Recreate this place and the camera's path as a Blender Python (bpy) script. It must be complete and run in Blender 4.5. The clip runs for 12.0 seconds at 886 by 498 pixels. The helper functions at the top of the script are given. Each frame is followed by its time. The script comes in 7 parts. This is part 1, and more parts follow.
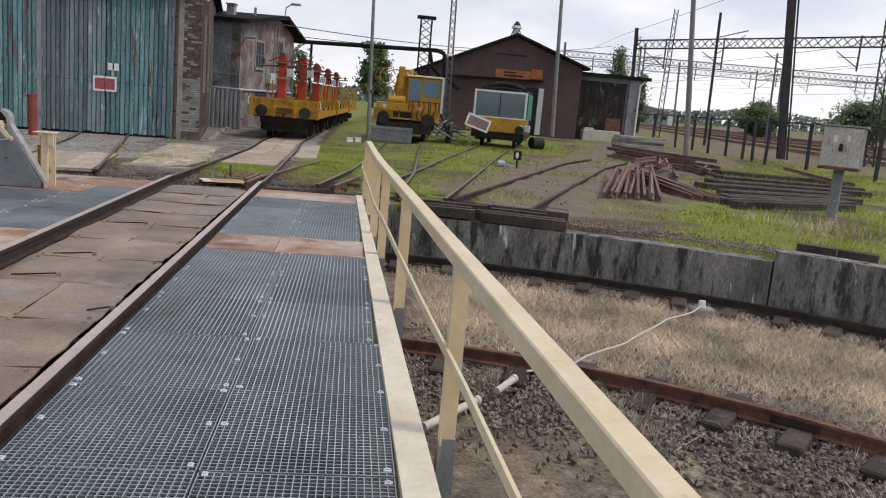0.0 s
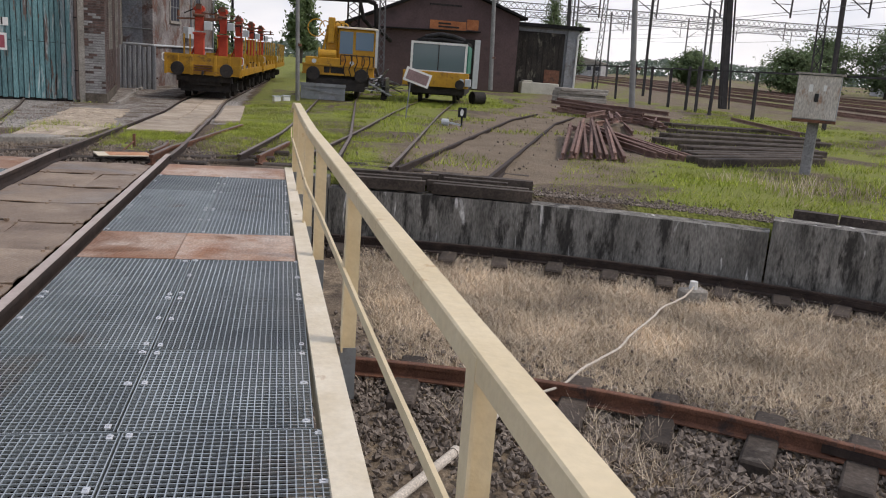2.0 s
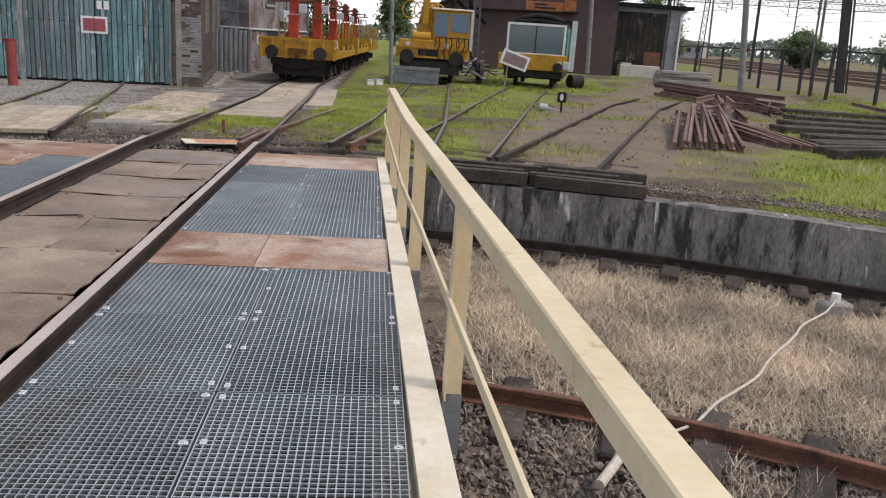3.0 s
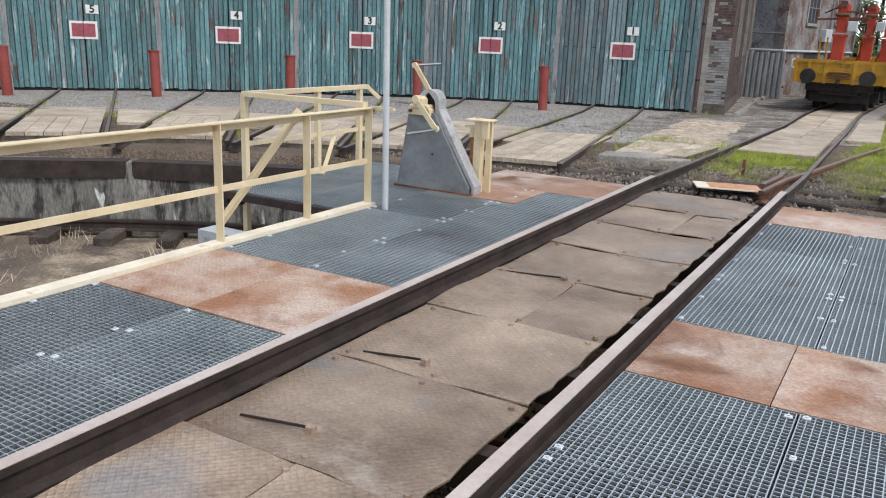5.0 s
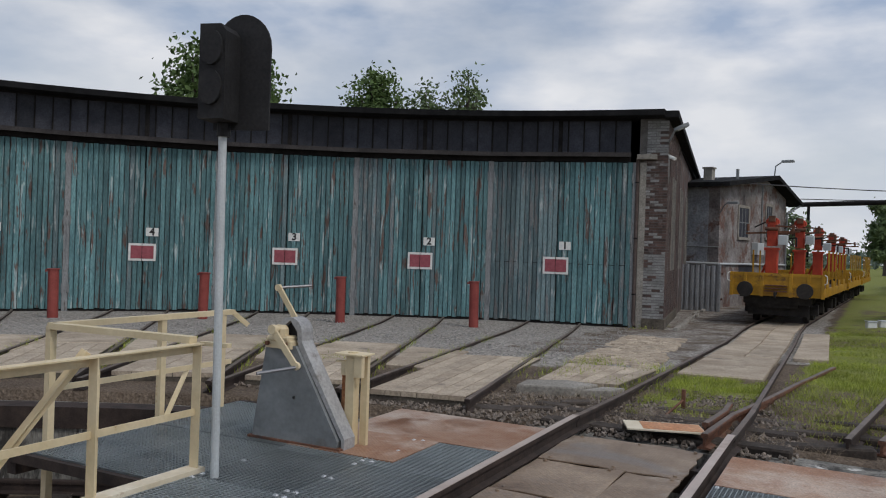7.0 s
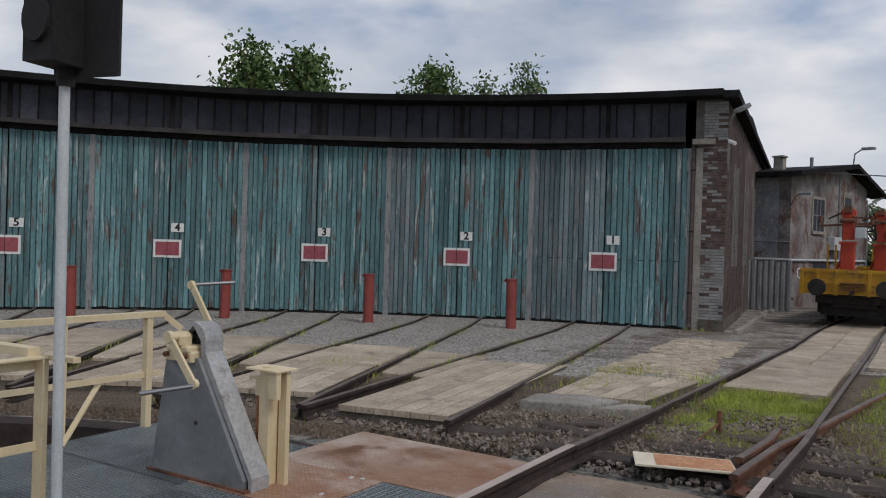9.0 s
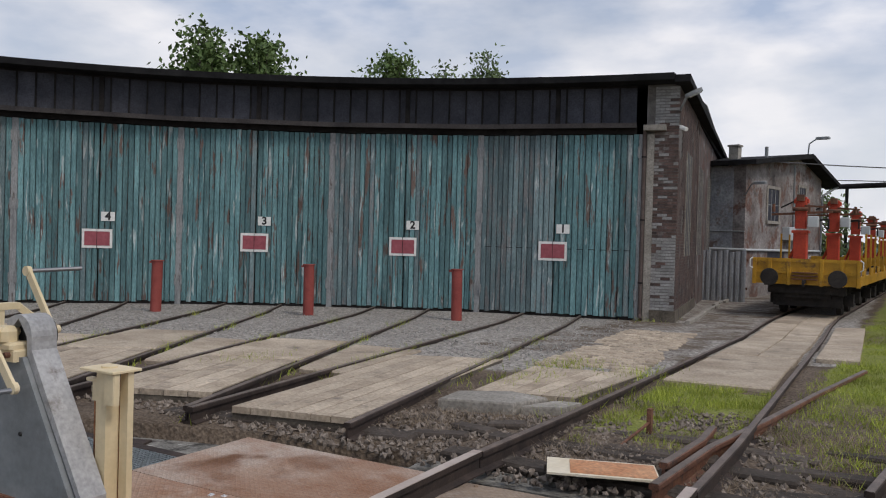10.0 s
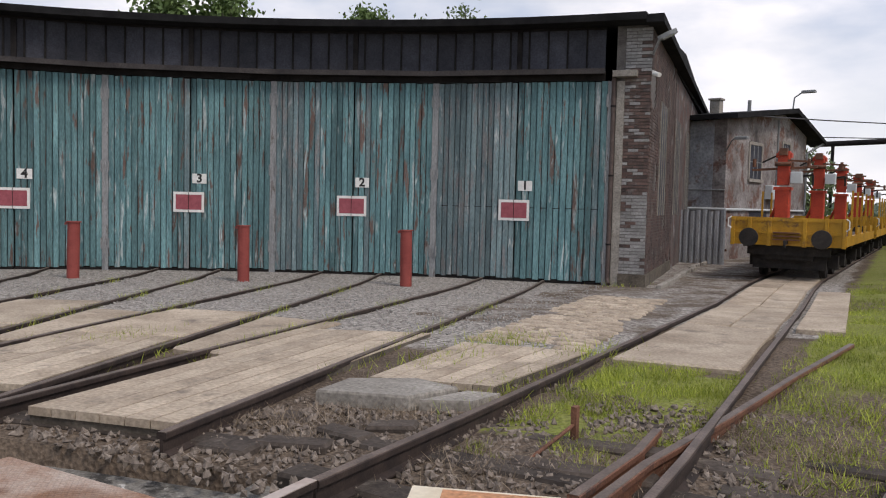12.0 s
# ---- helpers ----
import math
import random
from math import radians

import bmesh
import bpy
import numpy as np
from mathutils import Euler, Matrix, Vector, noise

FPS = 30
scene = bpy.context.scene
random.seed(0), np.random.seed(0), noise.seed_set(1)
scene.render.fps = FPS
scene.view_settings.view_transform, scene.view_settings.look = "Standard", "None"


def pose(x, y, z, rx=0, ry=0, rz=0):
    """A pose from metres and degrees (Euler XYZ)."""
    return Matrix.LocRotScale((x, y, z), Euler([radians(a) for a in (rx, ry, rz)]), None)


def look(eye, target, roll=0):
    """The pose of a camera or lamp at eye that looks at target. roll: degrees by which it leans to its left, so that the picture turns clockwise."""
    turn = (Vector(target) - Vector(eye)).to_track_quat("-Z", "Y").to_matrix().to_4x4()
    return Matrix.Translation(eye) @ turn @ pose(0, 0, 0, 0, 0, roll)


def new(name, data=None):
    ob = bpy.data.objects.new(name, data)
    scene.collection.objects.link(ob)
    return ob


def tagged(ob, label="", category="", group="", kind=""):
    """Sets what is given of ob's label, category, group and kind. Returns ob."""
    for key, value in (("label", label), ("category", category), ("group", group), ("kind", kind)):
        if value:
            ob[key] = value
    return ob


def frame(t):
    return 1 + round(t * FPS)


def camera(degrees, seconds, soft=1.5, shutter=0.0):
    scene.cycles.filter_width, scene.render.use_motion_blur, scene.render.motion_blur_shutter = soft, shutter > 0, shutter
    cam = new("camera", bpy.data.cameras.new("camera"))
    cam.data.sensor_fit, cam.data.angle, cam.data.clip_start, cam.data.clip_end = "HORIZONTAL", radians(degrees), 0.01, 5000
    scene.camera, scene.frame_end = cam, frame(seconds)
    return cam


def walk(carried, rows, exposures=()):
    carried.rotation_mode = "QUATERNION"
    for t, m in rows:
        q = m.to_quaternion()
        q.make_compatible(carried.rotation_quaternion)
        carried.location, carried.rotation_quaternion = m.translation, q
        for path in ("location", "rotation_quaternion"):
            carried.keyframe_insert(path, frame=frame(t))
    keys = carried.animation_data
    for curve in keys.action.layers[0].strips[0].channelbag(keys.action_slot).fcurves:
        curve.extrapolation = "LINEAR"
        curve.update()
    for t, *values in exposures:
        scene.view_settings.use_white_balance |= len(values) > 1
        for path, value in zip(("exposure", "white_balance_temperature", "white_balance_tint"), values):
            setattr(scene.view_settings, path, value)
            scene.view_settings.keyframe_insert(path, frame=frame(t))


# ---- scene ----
cam = camera(57.6, 12.0, soft=1.1)
PATH = [
    (0, (2.287, -13.89, 1.718), (2.528, -11.937, 1.363), 5.1),
    (0.5, (2.317, -13.407, 1.693), (2.993, -11.557, 1.347), 5.2),
    (1, (2.313, -12.912, 1.724), (2.842, -11.023, 1.335), 4.5),
    (1.5, (2.284, -12.38, 1.712), (2.752, -10.477, 1.313), 4.4),
    (2, (2.348, -11.881, 1.682), (2.749, -9.974, 1.232), 4.2),
    (2.5, (2.363, -11.415, 1.645), (2.694, -9.501, 1.165), 4.2),
    (3, (2.333, -10.926, 1.648), (2.52, -9.0, 1.144), 3.9),
    (3.5, (2.227, -10.507, 1.682), (1.999, -8.594, 1.144), 3.5),
    (3.7, (2.177, -10.405, 1.656), (1.748, -8.53, 1.107), 2.9),
    (5.3, (1.913, -9.062, 1.697), (0.937, -7.394, 1.183), 2.4),
    (5.5, (1.898, -8.887, 1.698), (0.979, -7.178, 1.213), 2.4),
    (6, (1.865, -8.399, 1.731), (0.93, -6.676, 1.334), 2.2),
    (6.5, (1.769, -7.954, 1.749), (0.872, -6.173, 1.592), 2.2),
    (7, (1.748, -7.497, 1.735), (0.831, -5.719, 1.735), 1.9),
    (7.2, (1.731, -7.295, 1.737), (0.748, -5.554, 1.755), 1.8),
    (8.8, (1.812, -5.871, 1.678), (0.734, -4.186, 1.672), 1.8),
    (9, (1.798, -5.682, 1.682), (0.732, -3.99, 1.672), 1.7),
    (9.5, (1.849, -5.206, 1.634), (0.859, -3.468, 1.619), 1.7),
    (10, (1.853, -4.737, 1.61), (0.86, -3.001, 1.584), 1.6),
    (10.5, (1.785, -4.251, 1.582), (0.799, -2.511, 1.547), 1.7),
    (11, (1.773, -3.719, 1.583), (0.78, -1.984, 1.53), 1.7),
    (11.5, (1.696, -3.287, 1.548), (0.697, -1.555, 1.482), 1.7),
    (12, (1.725, -2.79, 1.51), (0.764, -1.04, 1.394), 1.4),
]
walk(cam, [(t, look(eye, target, roll)) for t, eye, target, roll in PATH],
     exposures=[(0, 0.06, 6750, 13.5), (1, 0.02, 6850, 15), (2, 0.04, 6850, 15), (3, 0.25, 6800, 14.2857), (3.5, 0.4, 6600, 11.4286), (4.5, 0.55, 6500, 10), (5.5, 0.55, 6500, 10), (6, 0.35, 6500, 10), (6.5, 0.02, 6500, 10), (7, -0.4, 6500, 10), (8, -0.45, 6500, 10), (9.5, -0.38, 6600, 11.4286), (10.5, 0, 6700, 12.8571), (11.5, 0.03, 6800, 14.2857), (12, 0.1, 6850, 15)])

# ---- world and light ----
world = bpy.data.worlds.new("sky")
scene.world = world
world.use_nodes = True
wn, wl = world.node_tree.nodes, world.node_tree.links
wn.clear()
sky = wn.new("ShaderNodeTexSky")
sky.sky_type, sky.sun_disc = "NISHITA", False
sky.sun_elevation, sky.sun_rotation = radians(52), radians(75)
wc = wn.new("ShaderNodeTexCoord")
wm = wn.new("ShaderNodeMapping")
wm.inputs["Scale"].default_value = (1.6, 1.6, 4.2)
wl.new(wc.outputs["Generated"], wm.inputs["Vector"])
cn = wn.new("ShaderNodeTexNoise")
cn.inputs["Scale"].default_value, cn.inputs["Detail"].default_value = 1.5, 7
cn.inputs["Roughness"].default_value = 0.5
wl.new(wm.outputs[0], cn.inputs["Vector"])
cr = wn.new("ShaderNodeValToRGB")
cr.color_ramp.elements[0].position, cr.color_ramp.elements[1].position = 0.30, 0.62
cr.color_ramp.elements[0].color = (0.30, 0.30, 0.30, 1)
wl.new(cn.outputs["Fac"], cr.inputs["Fac"])
cn2 = wn.new("ShaderNodeTexNoise")
cn2.inputs["Scale"].default_value, cn2.inputs["Detail"].default_value = 3.4, 8
wl.new(wm.outputs[0], cn2.inputs["Vector"])
cc = wn.new("ShaderNodeValToRGB")
cc.color_ramp.elements[0].position, cc.color_ramp.elements[1].position = 0.36, 0.66
cc.color_ramp.elements[0].color = (2.8, 4.1, 6.4, 1)
cc.color_ramp.elements[1].color = (10.8, 10.8, 11.1, 1)
wl.new(cn2.outputs["Fac"], cc.inputs["Fac"])
wmix = wn.new("ShaderNodeMix")
wmix.data_type = "RGBA"
wl.new(cr.outputs["Color"], wmix.inputs[0])
wl.new(sky.outputs["Color"], wmix.inputs[6])
wl.new(cc.outputs["Color"], wmix.inputs[7])
wz = wn.new("ShaderNodeSeparateXYZ")
wl.new(wc.outputs["Generated"], wz.inputs[0])
wr = wn.new("ShaderNodeMapRange")
wr.inputs["From Min"].default_value, wr.inputs["From Max"].default_value = 0.0, 0.42
wr.inputs["To Min"].default_value, wr.inputs["To Max"].default_value = 0.75, -0.05
wl.new(wz.outputs["Z"], wr.inputs["Value"])
whz = wn.new("ShaderNodeMix")
whz.data_type = "RGBA"
wl.new(wr.outputs[0], whz.inputs[0])
wl.new(wmix.outputs[2], whz.inputs[6])
whz.inputs[7].default_value = (9.5, 9.7, 10.1, 1)
wb = wn.new("ShaderNodeBackground")
wb.inputs["Strength"].default_value = 0.105
wl.new(whz.outputs[2], wb.inputs["Color"])
wo = wn.new("ShaderNodeOutputWorld")
wl.new(wb.outputs[0], wo.inputs["Surface"])

sun = new("sun", bpy.data.lights.new("sun", "SUN"))
sun.data.energy, sun.data.angle, sun.data.color = 1.6, radians(14), (1.0, 0.95, 0.88)
sun.matrix_world = look((20, -6, 26), (0, 0, 0))


# ---- materials ----
def mat(name, c1, c2, scale=3.0, rough=0.8, metal=0.0, bump=0.25, fine=60.0, patch=None, pscale=2.0, pmin=0.55, pmax=0.65,
        rnd=0.0, stretch=(1, 1, 1), spec=0.4, finemix=0.35, dist=0.01, patch2=None, tread=0.0):
    """A weathered surface: broad and fine variation, optional patches of a second colour, chance by object."""
    m = bpy.data.materials.new(name)
    m.use_nodes = True
    n, l = m.node_tree.nodes, m.node_tree.links
    b = n["Principled BSDF"]
    g = n.new("ShaderNodeNewGeometry")
    mp = n.new("ShaderNodeMapping")
    mp.inputs["Scale"].default_value = stretch
    vec = g.outputs["Position"]
    if rnd:
        oi = n.new("ShaderNodeObjectInfo")
        ml = n.new("ShaderNodeVectorMath")
        ml.operation = "MULTIPLY_ADD"
        cb = n.new("ShaderNodeCombineXYZ")
        for k in range(3):
            l.new(oi.outputs["Random"], cb.inputs[k])
        l.new(cb.outputs[0], ml.inputs[0])
        ml.inputs[1].default_value = (37, 51, 23)
        l.new(vec, ml.inputs[2])
        vec = ml.outputs[0]
    l.new(vec, mp.inputs["Vector"])
    n1 = n.new("ShaderNodeTexNoise")
    n1.inputs["Scale"].default_value, n1.inputs["Detail"].default_value = scale, 6
    n1.inputs["Roughness"].default_value = 0.65
    l.new(mp.outputs[0], n1.inputs["Vector"])
    r1 = n.new("ShaderNodeValToRGB")
    r1.color_ramp.elements[0].position, r1.color_ramp.elements[1].position = 0.32, 0.68
    r1.color_ramp.elements[0].color, r1.color_ramp.elements[1].color = (*c1, 1), (*c2, 1)
    l.new(n1.outputs["Fac"], r1.inputs["Fac"])
    col = r1.outputs["Color"]
    n2 = n.new("ShaderNodeTexNoise")
    n2.inputs["Scale"].default_value, n2.inputs["Detail"].default_value = fine, 3
    l.new(mp.outputs[0], n2.inputs["Vector"])
    if patch:
        n3 = n.new("ShaderNodeTexNoise")
        n3.inputs["Scale"].default_value, n3.inputs["Detail"].default_value = pscale, 8
        n3.inputs["Roughness"].default_value = 0.7
        l.new(mp.outputs[0], n3.inputs["Vector"])
        r3 = n.new("ShaderNodeValToRGB")
        r3.color_ramp.elements[0].position, r3.color_ramp.elements[1].position = pmin, pmax
        l.new(n3.outputs["Fac"], r3.inputs["Fac"])
        mx = n.new("ShaderNodeMix")
        mx.data_type = "RGBA"
        l.new(r3.outputs["Color"], mx.inputs[0])
        l.new(col, mx.inputs[6])
        mx.inputs[7].default_value = (*patch, 1)
        col = mx.outputs[2]
    if patch2:
        colour, sc2, lo, hi = patch2
        n4 = n.new("ShaderNodeTexNoise")
        n4.inputs["Scale"].default_value, n4.inputs["Detail"].default_value = sc2, 5
        n4.inputs["Distortion"].default_value = 0.6
        l.new(mp.outputs[0], n4.inputs["Vector"])
        r4 = n.new("ShaderNodeValToRGB")
        r4.color_ramp.elements[0].position, r4.color_ramp.elements[1].position = lo, hi
        l.new(n4.outputs["Fac"], r4.inputs["Fac"])
        mx2 = n.new("ShaderNodeMix")
        mx2.data_type = "RGBA"
        l.new(r4.outputs["Color"], mx2.inputs[0])
        l.new(col, mx2.inputs[6])
        mx2.inputs[7].default_value = (*colour, 1)
        col = mx2.outputs[2]
    hv = n.new("ShaderNodeHueSaturation")
    mr = n.new("ShaderNodeMapRange")
    mr.inputs["From Min"].default_value, mr.inputs["From Max"].default_value = 0.25, 0.75
    mr.inputs["To Min"].default_value, mr.inputs["To Max"].default_value = 1 - finemix, 1 + finemix
    l.new(n2.outputs["Fac"], mr.inputs["Value"])
    val = mr.outputs[0]
    if rnd:
        ra = n.new("ShaderNodeMapRange")
        ra.inputs["To Min"].default_value, ra.inputs["To Max"].default_value = 1 - rnd, 1 + rnd
        l.new(oi.outputs["Random"], ra.inputs["Value"])
        mm = n.new("ShaderNodeMath")
        mm.operation = "MULTIPLY"
        l.new(val, mm.inputs[0])
        l.new(ra.outputs[0], mm.inputs[1])
        val = mm.outputs[0]
    l.new(val, hv.inputs["Value"])
    l.new(col, hv.inputs["Color"])
    l.new(hv.outputs[0], b.inputs["Base Color"])
    b.inputs["Roughness"].default_value, b.inputs["Metallic"].default_value = rough, metal
    b.inputs["Specular IOR Level"].default_value = spec
    if bump:
        bp = n.new("ShaderNodeBump")
        bp.inputs["Strength"].default_value, bp.inputs["Distance"].default_value = bump, dist
        ad = n.new("ShaderNodeMath")
        ad.operation = "MULTIPLY_ADD"
        l.new(n1.outputs["Fac"], ad.inputs[0])
        ad.inputs[1].default_value = 0.8
        l.new(n2.outputs["Fac"], ad.inputs[2])
        height = ad.outputs[0]
        if tread:
            for turn in (45, -45):
                tm = n.new("ShaderNodeMapping")
                tm.inputs["Rotation"].default_value = (0, 0, radians(turn))
                tw = n.new("ShaderNodeTexWave")
                tw.inputs["Scale"].default_value = tread
                l.new(g.outputs["Position"], tm.inputs["Vector"])
                l.new(tm.outputs[0], tw.inputs["Vector"])
                tp = n.new("ShaderNodeMath")
                tp.operation = "POWER"
                tp.inputs[1].default_value = 5
                l.new(tw.outputs["Fac"], tp.inputs[0])
                ts_ = n.new("ShaderNodeMath")
                ts_.operation = "MULTIPLY_ADD"
                ts_.inputs[1].default_value = 0.6
                l.new(tp.outputs[0], ts_.inputs[0])
                l.new(height, ts_.inputs[2])
                height = ts_.outputs[0]
        l.new(height, bp.inputs["Height"])
        l.new(bp.outputs[0], b.inputs["Normal"])
    return m


def plain(name, c, rough=0.5, metal=0.0):
    m = bpy.data.materials.new(name)
    m.use_nodes = True
    b = m.node_tree.nodes["Principled BSDF"]
    b.inputs["Base Color"].default_value = (*c, 1)
    b.inputs["Roughness"].default_value, b.inputs["Metallic"].default_value = rough, metal
    return m


RUST = mat("rusty_steel", (0.10, 0.045, 0.028), (0.22, 0.10, 0.06), 5, 0.75, 0.1, 0.3, 80, (0.06, 0.04, 0.035), 3)
RAILHEAD = mat("worn_rail_head", (0.46, 0.37, 0.32), (0.58, 0.49, 0.43), 3, 0.38, 0.25, 0.06, 40, (0.34, 0.23, 0.17), 2.0, 0.58, 0.78, finemix=0.08)
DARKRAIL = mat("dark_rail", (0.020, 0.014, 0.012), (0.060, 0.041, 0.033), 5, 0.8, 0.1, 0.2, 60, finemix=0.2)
PLATE = mat("worn_checker_plate", (0.175, 0.118, 0.080), (0.42, 0.315, 0.225), 1.3, 0.42, 0.25, 0.35, 45, (0.52, 0.45, 0.38), 1.5, 0.57, 0.76, rnd=0.12, patch2=((0.26, 0.225, 0.20), 0.9, 0.60, 0.69), finemix=0.22, tread=11)
RUSTPLATE = mat("rusty_checker_plate", (0.30, 0.13, 0.06), (0.46, 0.31, 0.22), 1.9, 0.55, 0.2, 0.4, 60, (0.62, 0.53, 0.45), 1.2, 0.46, 0.70, rnd=0.12, patch2=((0.20, 0.085, 0.035), 1.6, 0.58, 0.70), finemix=0.28, tread=11)
GRATE = mat("galvanised_grating", (0.38, 0.415, 0.425), (0.56, 0.60, 0.605), 1.5, 0.42, 0.8, 0.1, 90, (0.30, 0.21, 0.15), 1.2, 0.60, 0.76, rnd=0.15, finemix=0.15)
CLIP = plain("zinc_clip", (0.72, 0.73, 0.74), 0.35, 0.6)
CREAM = mat("cream_paint", (0.62, 0.50, 0.30), (0.76, 0.64, 0.43), 2, 0.5, 0.0, 0.2, 30, (0.42, 0.22, 0.07), 3.0, 0.63, 0.72, finemix=0.05)
CREAMW = mat("worn_cream_paint", (0.62, 0.53, 0.38), (0.78, 0.71, 0.57), 3, 0.55, 0.0, 0.2, 30, (0.40, 0.25, 0.13), 3.0, 0.62, 0.72, finemix=0.06)
GREYP = mat("grey_painted_steel", (0.165, 0.175, 0.18), (0.265, 0.28, 0.285), 2.2, 0.55, 0.0, 0.12, 30, (0.13, 0.115, 0.105), 2.4, 0.56, 0.70, finemix=0.08, patch2=((0.36, 0.365, 0.365), 1.8, 0.60, 0.75), spec=0.25)
LGREY = mat("light_grey_paint", (0.46, 0.49, 0.50), (0.56, 0.59, 0.60), 3, 0.45, 0.0, 0.1, 60, finemix=0.1)
CONC = mat("stained_concrete", (0.105, 0.10, 0.088), (0.28, 0.265, 0.235), 1.8, 0.9, 0, 0.6, 25, (0.045, 0.041, 0.036), 2.2, 0.50, 0.60, stretch=(2.0, 2.0, 0.5), finemix=0.42, patch2=((0.58, 0.565, 0.53), 2.4, 0.645, 0.69))
SLABM = mat("concrete_slab", (0.30, 0.238, 0.175), (0.52, 0.435, 0.335), 1.1, 0.9, 0, 0.5, 30, (0.21, 0.172, 0.136), 1.8, 0.55, 0.70, rnd=0.10, finemix=0.30)
DARKCON = mat("old_concrete", (0.20, 0.183, 0.158), (0.36, 0.335, 0.295), 2, 0.9, 0, 0.6, 30, rnd=0.1)
TEAL = mat("peeling_teal_paint", (0.062, 0.130, 0.142), (0.160, 0.300, 0.312), 1.4, 0.85, 0, 0.6, 22, (0.125, 0.085, 0.072), 1.7, 0.56, 0.60, rnd=0.32, stretch=(3.0, 3.0, 0.42), finemix=0.42, patch2=((0.35, 0.41, 0.41), 2.6, 0.60, 0.68))
TEALG = mat("greyed_teal_boards", (0.09, 0.135, 0.148), (0.19, 0.265, 0.275), 1.3, 0.85, 0, 0.6, 22, (0.20, 0.20, 0.20), 1.8, 0.53, 0.60, rnd=0.30, stretch=(3.4, 3.4, 0.5), finemix=0.42, patch2=((0.34, 0.37, 0.37), 2.8, 0.62, 0.69))
POSTW = mat("bare_grey_wood", (0.17, 0.18, 0.185), (0.32, 0.325, 0.325), 3, 0.85, 0, 0.4, 30, (0.10, 0.085, 0.075), 3, 0.58, 0.64, stretch=(3, 3, 0.4))
BLACKB = mat("dark_lintel", (0.010, 0.009, 0.009), (0.028, 0.025, 0.024), 3, 0.85, 0, 0.3, 40, spec=0.12)
DARKGL = mat("sooty_panes", (0.022, 0.024, 0.032), (0.048, 0.050, 0.062), 2, 0.55, 0, 0.1, 30, rnd=0.35, spec=0.2)
ROOFING = mat("roofing_felt", (0.010, 0.010, 0.011), (0.025, 0.025, 0.026), 2, 0.9, 0, 0.4, 60, spec=0.1)
BRICKM = mat("sooty_brick", (0.05, 0.040, 0.037), (0.15, 0.095, 0.08), 2.0, 0.9, 0, 0.4, 40, (0.20, 0.185, 0.175), 1.3, 0.56, 0.66, rnd=0.22)
BRICKG = mat("greyed_brick", (0.20, 0.195, 0.188), (0.33, 0.325, 0.315), 2.0, 0.9, 0, 0.4, 40, (0.11, 0.085, 0.075), 1.2, 0.60, 0.70, rnd=0.14)
MORTAR = mat("mortar", (0.085, 0.078, 0.073), (0.17, 0.158, 0.148), 3, 0.95, 0, 0.4, 50)
PLASTER = mat("crumbling_plaster", (0.20, 0.21, 0.225), (0.42, 0.43, 0.445), 0.9, 0.95, 0, 0.5, 12, (0.18, 0.125, 0.105), 1.0, 0.58, 0.66, finemix=0.3, patch2=((0.10, 0.10, 0.105), 0.8, 0.62, 0.74))
PLASTERB = mat("plaster_over_brick", (0.13, 0.108, 0.10), (0.33, 0.31, 0.30), 1.0, 0.95, 0, 0.5, 12, (0.15, 0.088, 0.07), 1.2, 0.50, 0.58, finemix=0.34, patch2=((0.07, 0.062, 0.06), 0.8, 0.60, 0.72))
REDP = mat("red_painted_steel", (0.21, 0.038, 0.032), (0.31, 0.07, 0.056), 2.5, 0.6, 0, 0.2, 40, (0.14, 0.05, 0.035), 4, 0.62, 0.72, finemix=0.15)
WHITE = mat("white_enamel", (0.66, 0.66, 0.63), (0.80, 0.80, 0.77), 8, 0.5, 0, 0.05, 70, finemix=0.08)
SIGNRED = mat("faded_red_sign", (0.25, 0.055, 0.07), (0.36, 0.095, 0.115), 8, 0.6, 0, 0.05, 60, finemix=0.15)
BLACK = plain("black_paint", (0.012, 0.012, 0.012), 0.6)
SLEEPER = mat("old_sleeper_timber", (0.035, 0.027, 0.022), (0.10, 0.08, 0.065), 2.5, 0.95, 0, 0.6, 30, (0.15, 0.13, 0.11), 3, 0.58, 0.7, rnd=0.3)


